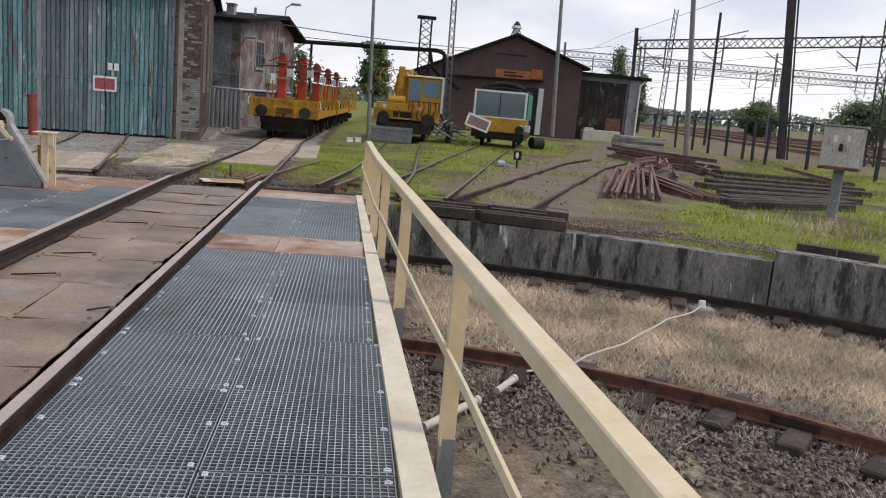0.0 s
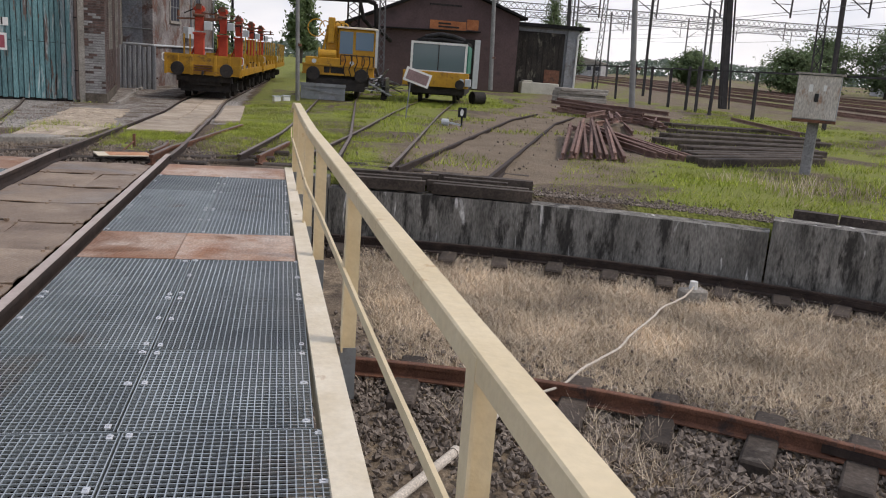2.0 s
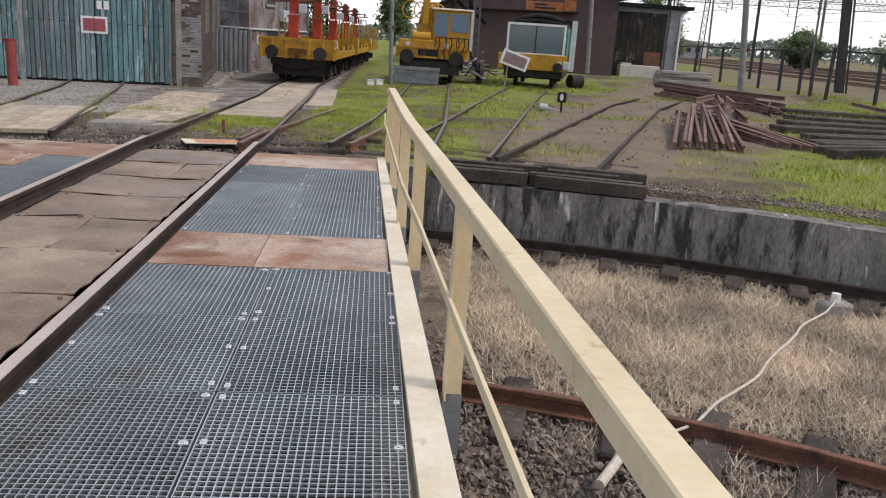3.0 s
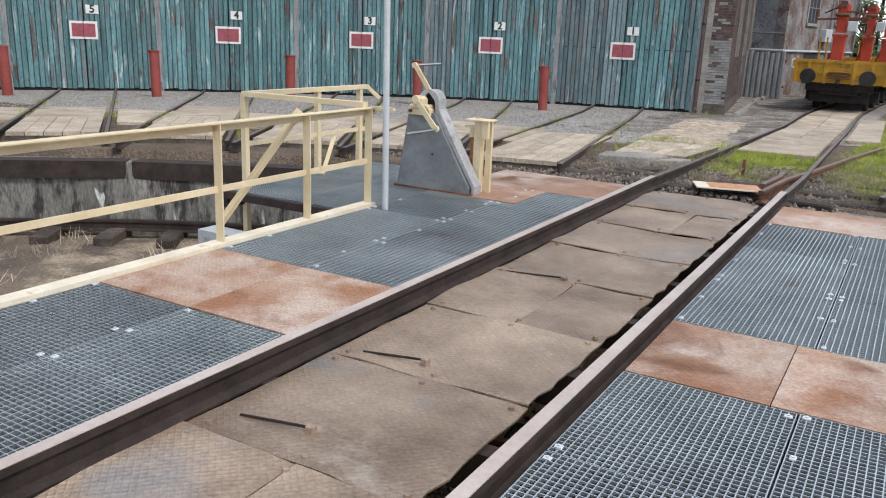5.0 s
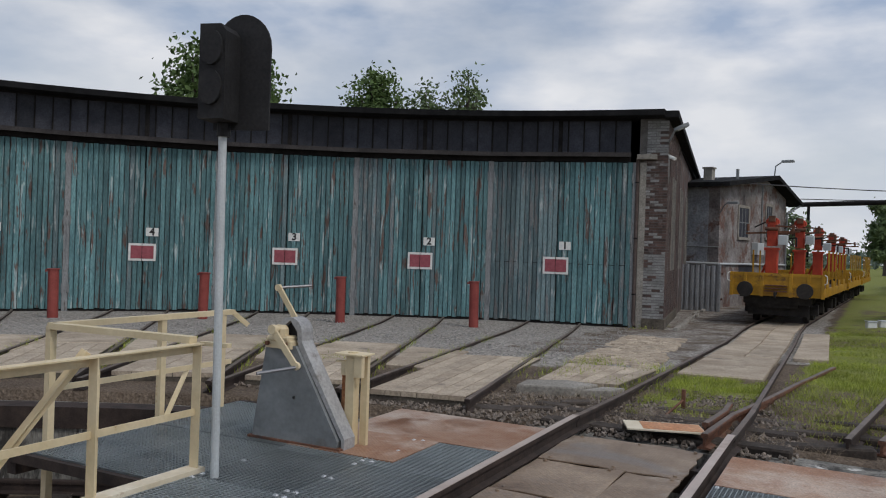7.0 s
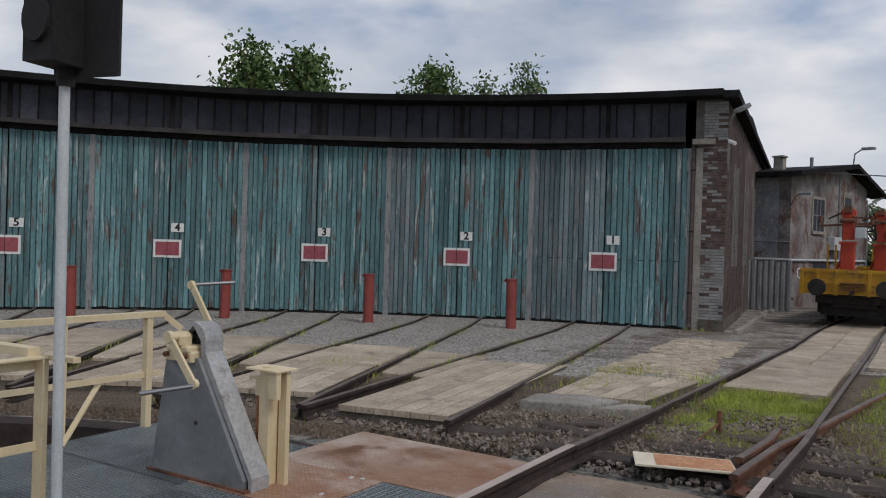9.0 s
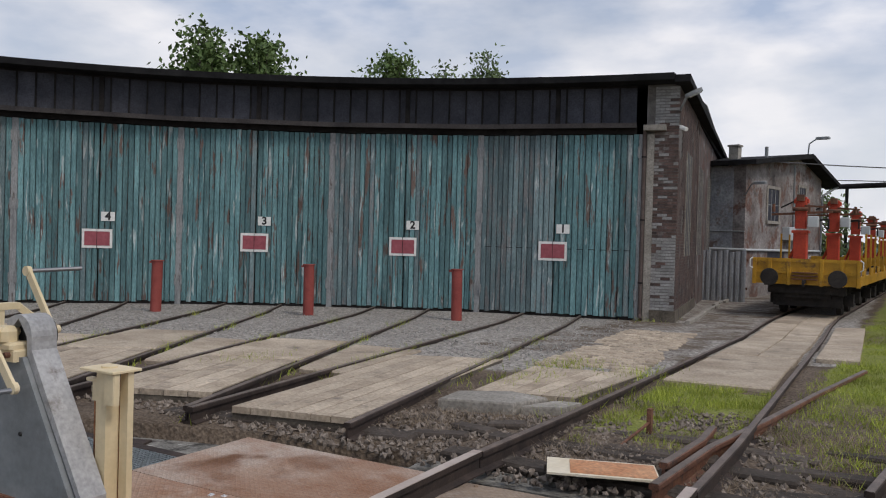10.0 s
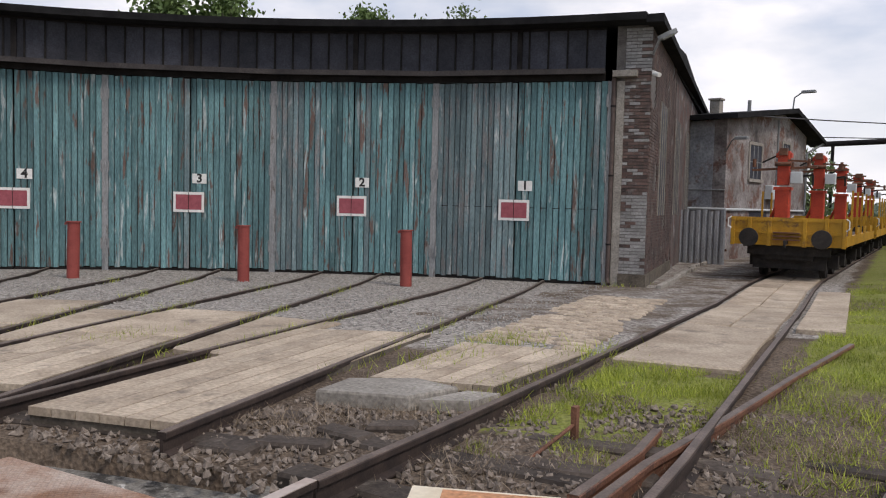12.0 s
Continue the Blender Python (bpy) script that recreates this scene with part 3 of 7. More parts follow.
checker_plate(-2.525, -1.14, -0.84, -0.05, ZG - 0.015, "reddish checker plate")
checker_plate(-2.6, -20, -0.84, -16.0, ZG - 0.015)
# edge strips outside the gratings
n = 15
inner = [(kerb_x(-16 + 16 * k / n) - 0.01, -16 + 15.75 * k / n) for k in range(n + 1)]
outer = [(x + 0.10 + 0.006 * -y, y) for x, y in reversed(inner)]
kerb = Shape().prism(inner + outer, -0.10, ZG + 0.03)
part("kerb", kerb, CREAMW, bridge, "worn cream-painted edge strip")
part("kerb", Shape().box(-2.66, -20, -0.10, -2.53, -2.95, ZG + 0.015), CREAMW, bridge, "worn cream-painted edge strip")

# ---- railings of the bridge ----
def rail_x(y):
    return float(np.interp(-y, (0, 4.1, 16), (2.545, 2.615, 3.115)))


rl = thing("handrail", "cream-painted steel handrail along the bridge walkway", "railing")
RZ = 1.0
ys = [-16, -14, -12, -10.6, -9, -7.5, -6, -4.5, -3, -1.6, -0.6]
top = [(rail_x(y), y, RZ) for y in ys] + [(rail_x(-0.2) - 0.01, -0.25, RZ - 0.02), (rail_x(0) - 0.02, 0.0, RZ - 0.10)]
part("top_rail", Shape().sweep(top, [(-0.040, -0.068), (-0.030, -0.068), (-0.030, -0.01), (0.044, -0.01), (0.044, 0.004), (-0.034, 0.004), (-0.040, -0.002)]), CREAM, rl)
part("mid_rail", Shape().sweep([(x - 0.045, y, z - 0.50 + 0.012 * math.sin(y * 1.7)) for x, y, z in top[:-2]] + [(rail_x(-0.1) - 0.05, -0.1, 0.47), (rail_x(0) - 0.05, 0.05, 0.60)], [(-0.008, -0.025), (0.008, -0.025), (0.008, 0.025), (-0.008, 0.025)]), CREAM, rl)
for y in (-15.2, -12.75, -10.05, -7.45, -5.38, -4.05, -2.2, -0.35):
    x = rail_x(y)
    p = Shape().box(x - 0.04, y - 0.045, -0.14, x - 0.03, y + 0.045, RZ - 0.01).box(x - 0.03, y + 0.035, -0.14, x + 0.05, y + 0.045, RZ - 0.01)
    post = part("post", p, CREAM, rl)
    part("post_foot", Shape().box(x - 0.045, y - 0.05, -0.30, x - 0.028, y + 0.05, 0.02).box(x - 0.028, y + 0.03, -0.30, x + 0.055, y + 0.05, 0.02), GREYP, post, "grey-painted foot of the post")
    part("bolt", Shape().rod((x - 0.052, y, 0.5), (x - 0.03, y, 0.5), 0.014), RUST, post)

lr = thing("handrail", "cream-painted steel handrail with diagonal braces beside the side platform", "railing")
xl = -2.6
part("top_rail", Shape().box(xl - 0.04, -16, 0.965, xl + 0.05, -2.95, 0.975).box(xl - 0.04, -16, 0.90, xl - 0.03, -2.95, 0.965).bar((xl, -2.95, 0.97), (xl + 0.25, -2.93, 0.97), 0.05, 0.03), CREAM, lr)
part("mid_rail", Shape().box(xl - 0.008, -16, 0.44, xl + 0.006, -2.95, 0.49), CREAM, lr)
for y in (-15, -13, -11, -8.9, -6.9, -4.92, -3.88, -2.97):
    part("post", Shape().box(xl - 0.03, y - 0.04, -0.1, xl - 0.02, y + 0.04, 0.965).box(xl - 0.02, y - 0.04, -0.1, xl + 0.05, y - 0.03, 0.965), CREAM, lr)
part("brace", Shape().bar((-2.66, -3.92, 1.0), (-3.15, -4.40, 0.02), 0.07, 0.012).bar((-2.66, -3.92, 1.0), (-3.15, -4.40, 0.02), 0.012, 0.07), CREAM, lr)
part("brace", Shape().bar((-2.62, -3.9, 0.05), (-2.95, -4.15, -0.40), 0.06, 0.012), CREAM, lr)
# frame round the side platform
pf = thing("platform_frame", "cream-painted angle-steel guard frame round the side platform", "railing")
c = [(-4.12, -3.08), (-4.1, -0.95), (-3.0, -0.75)]
part("top_rail", Shape().bar((*c[0], 1.0), (*c[1], 1.0), 0.08, 0.05).bar((*c[1], 1.0), (-4.0, -0.82, 0.86), 0.06, 0.05).bar((*c[0], 1.0), (-2.62, -3.02, 1.0), 0.08, 0.05), CREAM, pf)
part("mid_rail", Shape().bar((-4.12, -3.08, 0.48), (-4.1, -0.95, 0.48), 0.015, 0.05), CREAM, pf)
for x, y in ((-4.12, -3.08), (-4.11, -1.9), (-4.1, -1.1)):
    part("post", Shape().box(x - 0.03, y - 0.03, -0.5, x + 0.03, y + 0.03, 1.0), CREAM, pf)
part("brace", Shape().bar((-4.13, -1.55, 0.45), (-4.0, -1.95, 0.03), 0.05, 0.012), CREAM, pf)
LGREYP = mat("pale_grey_paint", (0.33, 0.35, 0.36), (0.48, 0.50, 0.51), 2, 0.6, 0, 0.15, 30, (0.20, 0.14, 0.10), 3, 0.58, 0.70, finemix=0.12)
pl = thing("side_platform", "side platform of the bridge with galvanised grating", "platform")
part("frame", Shape().box(-4.22, -3.36, -0.16, -4.12, -0.7, ZG - 0.03).box(-4.2, -3.38, -0.06, -2.55, -3.33, ZG - 0.02).box(-4.2, -0.72, -0.16, -2.3, -0.62, ZG - 0.03), DARKRAIL, pl)
part("lower_beam", Shape().box(-4.15, -3.75, -0.50, -2.7, -3.52, -0.32), LGREYP, pl, "grey steel box beam below the platform")
gp = grating_mesh(0.83, 1.25)
for x in (-3.72, -2.95):
    for y in (-2.67, -1.38):
        part("grating_panel", gp, GRATE, pl, "", pose(x, y, ZG - 0.015))
part("floor_plate", Shape().box(-2.55, -1.95, ZG - 0.03, -1.5, -1.155, ZG - 0.011), RUSTPLATE, pl)

BLK = mat("weathered_black", (0.008, 0.008, 0.009), (0.022, 0.021, 0.022), 4, 0.75, 0, 0.2, 40)
LGREYW = mat("worn_pale_sheet", (0.30, 0.30, 0.30), (0.46, 0.455, 0.45), 3, 0.6, 0.1, 0.25, 40, (0.17, 0.15, 0.13), 3, 0.58, 0.7, finemix=0.2)
# lever stand: sheared grey pedestal with a winding crank
STEELH = plain("bare_steel", (0.25, 0.25, 0.26), 0.35, 0.8)
ls = thing("crank_stand", "grey steel pedestal with a cream two-armed winding crank", "crank")
front, back = -1.92, -1.78
M = Matrix(((1, 0, 0, 0), (0, 0, 1, 0), (0, 1, 0, 0), (0, 0, 0, 1)))
prof = [(-2.97, 0.03), (-2.07, 0.03), (-2.06, 0.10), (-2.52, 0.86), (-2.84, 0.83)]
part("pedestal", Shape().prism(prof, front, back, M), GREYP, ls)
cover = [(-2.04, 0.03), (-2.01, 0.03), (-2.01, 0.12), (-2.48, 0.90)] + [(-2.61 + 0.13 * math.cos(t), 0.97 + 0.13 * math.sin(t)) for t in np.linspace(-0.2, 2.6, 12)] + [(-2.69, 1.0), (-2.61, 1.075), (-2.53, 0.98), (-2.52, 0.87), (-2.04, 0.10)]
part("sloping_cover", Shape().prism(cover, front + 0.03, back + 0.05, M), LGREYW, ls, "pale worn sheet cover over the wheel")
part("base_flange", Shape().box(-3.0, front - 0.02, 0.025, -2.02, back + 0.05, 0.045), RUST, ls)
part("rivet", Shape().rod((-2.52, front, 0.42), (-2.52, front - 0.008, 0.42), 0.014, 0.012, 8), BLACK, ls)
part("bearing_block", Shape().box(-2.83, -1.95, 0.83, -2.55, -1.78, 0.90, None, 0.01).box(-2.81, -1.96, 0.90, -2.57, -1.82, 0.94, None, 0.015).box(-2.76, -1.97, 0.94, -2.62, -1.86, 1.03, None, 0.03), CREAM, ls)
part("clamp_bolt", Shape().rod((-2.79, -1.98, 0.87), (-2.79, -1.94, 0.87), 0.018, 0.018, 8).rod((-2.60, -1.98, 0.87), (-2.60, -1.94, 0.87), 0.018, 0.018, 8), RUST, ls)
part("axle", Shape().rod((-2.68, -2.02, 1.0), (-2.70, -1.57, 0.98), 0.026, 0.026, 14).rod((-2.68, -2.05, 1.0), (-2.68, -2.01, 1.0), 0.042, 0.042, 14), CREAM, ls)
part("guard", Shape().rod((-2.62, -1.84, 0.97), (-2.62, -1.70, 0.97), 0.105, 0.105, 24), BLK, ls, "black brake wheel under its cover")
part("crank_arm", Shape().bar((-2.70, -2.03, 1.02), (-2.42, -2.03, 0.70), 0.055, 0.02, (0, 1, 0)).rod((-2.42, -2.045, 0.71), (-2.42, -2.015, 0.71), 0.034, 0.034, 12), CREAM, ls)
part("crank_arm", Shape().bar((-2.70, -1.60, 0.96), (-2.98, -1.60, 1.34), 0.05, 0.02, (0, 1, 0)).rod((-2.98, -1.615, 1.33), (-2.98, -1.585, 1.33), 0.032, 0.032, 12), CREAM, ls)
part("crank_handle", Shape().rod((-2.42, -2.03, 0.70), (-2.60, -2.32, 0.665), 0.015), STEELH, ls)
part("crank_handle", Shape().rod((-2.98, -1.60, 1.33), (-2.80, -1.34, 1.35), 0.014), STEELH, ls)

ORUST = mat("orange_rust", (0.24, 0.09, 0.035), (0.40, 0.18, 0.08), 6, 0.85, 0, 0.3, 60)
# short bollard with twin uprights
bo = thing("lever_post", "cream-painted twin steel post with a rusty strap", "post", pose(-0.10, 0, 0))
part("channel", Shape().box(-2.03, -1.72, ZG - 0.02, -1.945, -1.70, 0.80).box(-2.03, -1.70, ZG - 0.02, -2.015, -1.63, 0.80).box(-1.96, -1.70, ZG - 0.02, -1.945, -1.63, 0.80), CREAM, bo)
part("channel", Shape().box(-1.925, -1.64, ZG - 0.02, -1.86, -1.60, 0.80), CREAM, bo)
part("cap", Shape().box(-2.13, -1.76, 0.80, -1.84, -1.56, 0.815, None, 0.004).box(-1.935, -1.745, 0.62, -1.85, -1.70, 0.80, None, 0.006).rod((-2.0, -1.66, 0.81), (-2.0, -1.66, 0.825), 0.045, 0.045, 14), CREAM, bo)
part("hook", Shape().box(-2.10, -1.70, 0.62, -2.035, -1.64, 0.74, None, 0.01).box(-2.16, -1.69, 0.725, -2.05, -1.65, 0.745), CREAM, bo)
part("rod", Shape().box(-2.085, -1.69, ZG - 0.02, -2.045, -1.66, 0.70).rod((-2.0, -1.58, ZG - 0.02), (-2.0, -1.58, 0.74), 0.014), ORUST, bo, "orange rusty strap")

# signal on its pole, seen from behind
sg = thing("track_signal", "black round-topped signal head on a light grey pole", "signal")
part("pole", Shape().rod((-2.37, -3.02, 0.0), (-2.40, -3.02, 2.60), 0.030, 0.030, 14), LGREY, sg)
MS = Matrix.Translation((-2.27, -2.98, 0)) @ Matrix.Rotation(radians(14), 4, "Z") @ M
bp = [(-0.22, 2.55), (0.22, 2.55)] + [(0.22 * math.cos(t), 3.14 + 0.25 * math.sin(t)) for t in np.linspace(0, math.pi, 14)]
part("backboard", Shape().prism(bp, 0.0, 0.02, MS), BLK, sg)
part("housing", Shape().prism([(-0.22, 2.6), (-0.02, 2.6), (-0.02, 3.22), (-0.06, 3.27), (-0.22, 3.27)], -0.22, 0.0, MS), BLK, sg)
for z in (2.82, 3.1):
    el = [(-0.12 + 0.085 * math.cos(t), z + 0.125 * math.sin(t)) for t in np.linspace(0, 2 * math.pi, 18)[:-1]]
    part("lamp_cover", Shape().prism(el, -0.25, -0.22, MS), BLK, sg)
part("bracket", Shape().rod((-2.39, -3.02, 2.5), (-2.39, -3.02, 2.66), 0.05, 0.05, 12), BLK, sg)


# ---- tracks round the pit ----
def track_line(pts, step=1.0):
    out = []
    for (x0, y0), (x1, y1) in zip(pts, pts[1:]):
        k = max(int(math.hypot(x1 - x0, y1 - y0) / step), 1)
        out += [(x0 + (x1 - x0) * i / k, y0 + (y1 - y0) * i / k) for i in range(k)]
    return out + [pts[-1]]


def rail_thing(pts, label, z=0.0, material=DARKRAIL, head=True):
    line = [(x, y, rail_top(x, y) + z) for x, y in track_line(pts)]
    ob = part("rail", Shape().sweep(line, RAILP), material)
    tagged(ob, label, "rail", "yard rails")
    if head:
        part("rail_head", Shape().sweep(line, [(-0.028, -0.002), (0.028, -0.002), (0.026, 0.003), (-0.026, 0.003)]), HEADMAT, ob)
    return ob


HEADMAT = mat("dull_rail_head", (0.10, 0.075, 0.06), (0.21, 0.16, 0.13), 5, 0.5, 0.3, 0.1, 80)


def main_x(y):
    if y < 19:
        return -0.026 * max(y - 2, 0)
    return -0.442 + 0.05 * (y - 19)


def side(pts, off):
    out = []
    for i, (x, y) in enumerate(pts):
        a, b = pts[max(i - 1, 0)], pts[min(i + 1, len(pts) - 1)]
        d = Vector((b[0] - a[0], b[1] - a[1])).normalized()
        out.append((x + d.y * off, y - d.x * off))
    return out


sleeper = Shape().box(-1.25, -0.12, -0.12, 1.25, 0.12, 0.0, None, 0.02).mesh("sleeper", SLEEPER)


def track(pts, label, ties=None, heads=True, drop=0.0):
    pts = track_line(pts, 2.0)
    for off in (-0.75, 0.75):
        rail_thing(side(pts, off), label, drop, DARKRAIL, heads)
    if ties:
        run = 0.0
        for (x0, y0), (x1, y1) in zip(pts, pts[1:]):
            seg = math.hypot(x1 - x0, y1 - y0)
            k = max(round(seg / 0.75), 1)
            for i in range(k):
                x, y = x0 + (x1 - x0) * (i + 0.5) / k, y0 + (y1 - y0) * (i + 0.5) / k
                run += seg / k
                if ties[0] < run < ties[1]:
                    ob = part("sleeper", sleeper, SLEEPER, None, "", pose(x, y, rail_top(x, y) - 0.135, 0, 0, -math.degrees(math.atan2(x1 - x0, y1 - y0)) + random.uniform(-2, 2)))
                    tagged(ob, "grey weathered timber sleeper half sunk in earth", "sleeper", "yard sleepers")


track([(0, 0.42)] + [(main_x(y), y) for y in (2, 5, 8, 11, 14, 17, 20, 24, 28, 34, 42)], "brown steel rail running on to the yellow wagon", (0.3, 3.2))


def door_mid(i, r=DR):
    a = radians(14.4 + STEP * (i - 1))
    return DX - r * math.sin(a), DY + r * math.cos(a)


KX, KY = -0.75, -8.6
for i in range(1, 8):
    ex, ey = door_mid(i, DR + 0.3)
    d = Vector((ex - KX, ey - KY)).normalized()
    t = 4.0
    while math.hypot(KX + d.x * t - CX, KY + d.y * t - CY) < R_WALL + 0.05:
        t += 0.05
    track([(KX + d.x * t, KY + d.y * t), (KX + d.x * (t + 7), KY + d.y * (t + 7)), (ex, ey)], "dark rail set in paving before a shed door", (0.1, 0.4) if i != 1 else (0.1, 2.6), True, -0.02)
# tracks to the other yard vehicles
track([(2.45, 1.1), (3.1, 6.1), (4.5, 21), (6.0, 34)], "rusty rail in grass", (0.2, 2.4))
track([(3.35, 1.15), (6.75, 15), (9.1, 24), (11.5, 34)], "rusty rail in grass leading to the green trolley", (0.1, 15))
track([(4.9, 0.75), (10.7, 14.6), (13, 19)], "rusty rail ending in sandy ground", (0.1, 8), False)
# turnout pieces beside the main track
rail_thing([(0.50, 0.45), (0.58, 1.8), (0.78, 3.3), (1.02, 5.4), (1.42, 8.3)], "brown turnout rail crossing the main rail", -0.01, RUST)
rail_thing([(0.42, 1.0), (0.47, 2.0), (0.44, 2.6)], "short rusty check rail", -0.01, RUST)
rail_thing([(2.0, 1.4), (2.5, 4.2)], "short rusty check rail", -0.01, RUST)

# heavy edge timbers on the pit rim at the track mouths
for a0, a1 in ((-34, -17.5), (-46, -34.3), (-60, -46.3)):
    p = arc(R_WALL - 0.28, a0 + random.uniform(0, 0.4), a1 - random.uniform(0, 0.4), 6, -0.16)
    tagged(part("edge_timber", Shape().sweep(p, [(-0.145, -0.26), (0.145, -0.26), (0.145, -0.02), (-0.145, -0.02)]), DARKRAIL), "dark rusty bearer beam on the pit rim", "beam", "pit rim beams")
for row in range(4):
    a0 = 9.4 + random.uniform(0, 0.5)
    while a0 < 19.5:
        a1 = a0 + random.uniform(3.5, 6.5)
        p = arc(R_WALL - 0.33 + 0.17 * row, a0, min(a1, 21.2), 6, -0.10 + random.uniform(-0.03, 0.02) + 0.02 * row)
        tagged(part("edge_timber", Shape().sweep(p, [(-0.075, -0.14), (0.075, -0.14), (0.075, 0.02), (-0.075, 0.02)]), SLEEPER), "black weathered timber lying on the pit rim", "timber", "pit rim timbers")
        a0 = a1 + random.uniform(0.1, 0.6)
for a in (35.5, 37.8, 44):
    p = arc(R_WALL + 0.2, a, a + 2.2, 3, -0.03)
    tagged(part("edge_timber", Shape().sweep(p, [(-0.1, -0.1), (0.1, -0.1), (0.1, 0.03), (-0.1, 0.03)]), SLEEPER), "dark brown block on the pit wall", "block", "wall blocks")


# broken timbers between the rails at the end of the bridge
for x, y, ln, yaw in ((-1.55, 1.25, 0.5, 12), (-1.42, 1.62, 0.42, -8), (-1.25, 1.95, 0.36, 20), (-1.85, 0.95, 0.4, 5), (0.2, 1.75, 0.9, 4), (0.1, 2.3, 1.0, -3), (1.35, 1.25, 1.2, 6), (1.6, 2.0, 1.3, 2), (1.9, 2.8, 1.2, -4)):
    ob = part("timber_piece", Shape().box(-ln / 2, -0.10, -0.12, ln / 2, 0.10, 0.0, None, 0.02), SLEEPER, None, "", pose(x, y, ground_z(x, y) + 0.045, random.uniform(-4, 4), random.uniform(-4, 4), yaw))
    tagged(ob, "split grey-brown timber sunk in dirt beside the rail", "timber", "broken timbers")


# ---- paving slabs ----
def slab(poly, z, thick, label, material=SLABM, grooves=0, m=None):
    """A cast slab with chipped rim and, where it has them, long scored grooves."""
    cx, cy = sum(p[0] for p in poly) / len(poly), sum(p[1] for p in poly) / len(poly)
    rim = []
    for (x0, y0), (x1, y1) in zip(poly, poly[1:] + poly[:1]):
        k = max(int(math.hypot(x1 - x0, y1 - y0) / 0.25), 1)
        for i in range(k):
            x, y = x0 + (x1 - x0) * i / k, y0 + (y1 - y0) * i / k
            w = 1 - 0.02 * abs(noise.noise((x * 3, y * 3, 1)))
            rim.append((cx + (x - cx) * w, cy + (y - cy) * w))
    n = len(rim)
    s = Shape()
    lv = [rail_top(x, y) for x, y in rim]
    s.v = [(x, y, q + z - thick) for (x, y), q in zip(rim, lv)] + [(x, y, q + z - 0.02) for (x, y), q in zip(rim, lv)]
    s.v += [(cx + (x - cx) * 0.98, cy + (y - cy) * 0.98, q + z) for (x, y), q in zip(rim, lv)]
    s.f = [tuple(range(2 * n, 3 * n)), tuple(range(n - 1, -1, -1))]
    for a in range(2):
        s.f += [(a * n + k, a * n + (k + 1) % n, (a + 1) * n + (k + 1) % n, (a + 1) * n + k) for k in range(n)]
    return tagged(part("paving_slab", s, material), label, "slab", "paving slabs")


BEDM = mat("dirty_concrete_bed", (0.06, 0.05, 0.04), (0.15, 0.128, 0.10), 3, 0.95, 0, 0.6, 30)


def striped(quad, z, thick, label, parts, ends=()):
    """A slab cast as planks side by side: one slab thing with a strip for each."""
    (ax, ay), (bx, by), (cx, cy), (dx, dy) = quad
    th = thing("paving_slab", label, "slab", group="paving slabs")
    for i in range(parts):
        u0, u1 = (i + 0.024) / parts, (i + 0.976) / parts
        lerp = lambda p, q, u: (p[0] + (q[0] - p[0]) * u, p[1] + (q[1] - p[1]) * u)
        n0, n1 = lerp((ax, ay), (bx, by), u0), lerp((ax, ay), (bx, by), u1)
        f0, f1 = lerp((dx, dy), (cx, cy), u0), lerp((dx, dy), (cx, cy), u1)
        cut = random.uniform(0.45, 0.6)
        for v0, v1 in ((0, cut - 0.002), (cut + 0.002, 1)) if i % 3 == 1 else ((0, 1),):
            q = [lerp(n0, f0, v0), lerp(n1, f1, v0), lerp(n1, f1, v1), lerp(n0, f0, v1)]
            zz = random.uniform(-0.003, 0.003)
            s = Shape()
            s.v = [(x, y, rail_top(x, y) + z - 0.06) for x, y in q] + [(x, y, rail_top(x, y) + z + zz) for x, y in q]
            s.f = [(3, 2, 1, 0), (4, 5, 6, 7), (0, 1, 5, 4), (1, 2, 6, 5), (2, 3, 7, 6), (3, 0, 4, 7)]
            part("strip", s, SLABM, th)
    s = Shape()
    q = [(x + ((ax + bx + cx + dx) / 4 - x) * 0.006, y + ((ay + by + cy + dy) / 4 - y) * 0.006) for x, y in quad]
    s.v = [(x, y, rail_top(x, y) + z - thick - 0.01) for x, y in q] + [(x, y, rail_top(x, y) + z - 0.012) for x, y in q]
    s.f = [(3, 2, 1, 0), (4, 5, 6, 7), (0, 1, 5, 4), (1, 2, 6, 5), (2, 3, 7, 6), (3, 0, 4, 7)]
    part("bed", s, BEDM, th, "dirt-filled bed under the strips")
    return th


striped([(-3.36, 0.62), (-2.22, 0.88), (-3.10, 5.75), (-4.33, 5.1)], -0.03, 0.20, "grooved concrete paving slab with a chipped front edge", 6)
striped([(-2.12, 2.95), (-1.08, 3.25), (-1.05, 5.6), (-2.45, 5.35)], -0.03, 0.16, "worn grooved concrete slab beside the rail", 6)
slab([(-2.12, 2.2), (-1.42, 2.45), (-1.28, 3.0), (-1.75, 3.12), (-2.2, 2.75)], -0.02, 0.15, "cracked concrete slab, tilted at its end", DARKCON)
slab([(-1.36, 2.5), (-1.0, 2.72), (-0.95, 3.12), (-1.22, 3.05)], -0.05, 0.12, "broken concrete slab corner", DARKCON)
for k, (y0, y1) in enumerate(((5.35, 9.3), (9.36, 13.2), (13.26, 17.2), (17.26, 21.0))):
    a, b = main_x(y0), main_x(y1)
    if k == 0:
        slab([(a - 0.62, y0), (a + 0.62, y0 + 0.15), (b + 0.62, y1), (b - 0.62, y1)], -0.015, 0.14, "grey concrete slab between the rails")
    else:
        for u0, u1 in ((-0.62, -0.01), (0.01, 0.62)):
            slab([(a + u0, y0), (a + u1, y0), (b + u1, y1), (b + u0, y1)], -0.015, 0.14, "grey concrete slab between the rails")
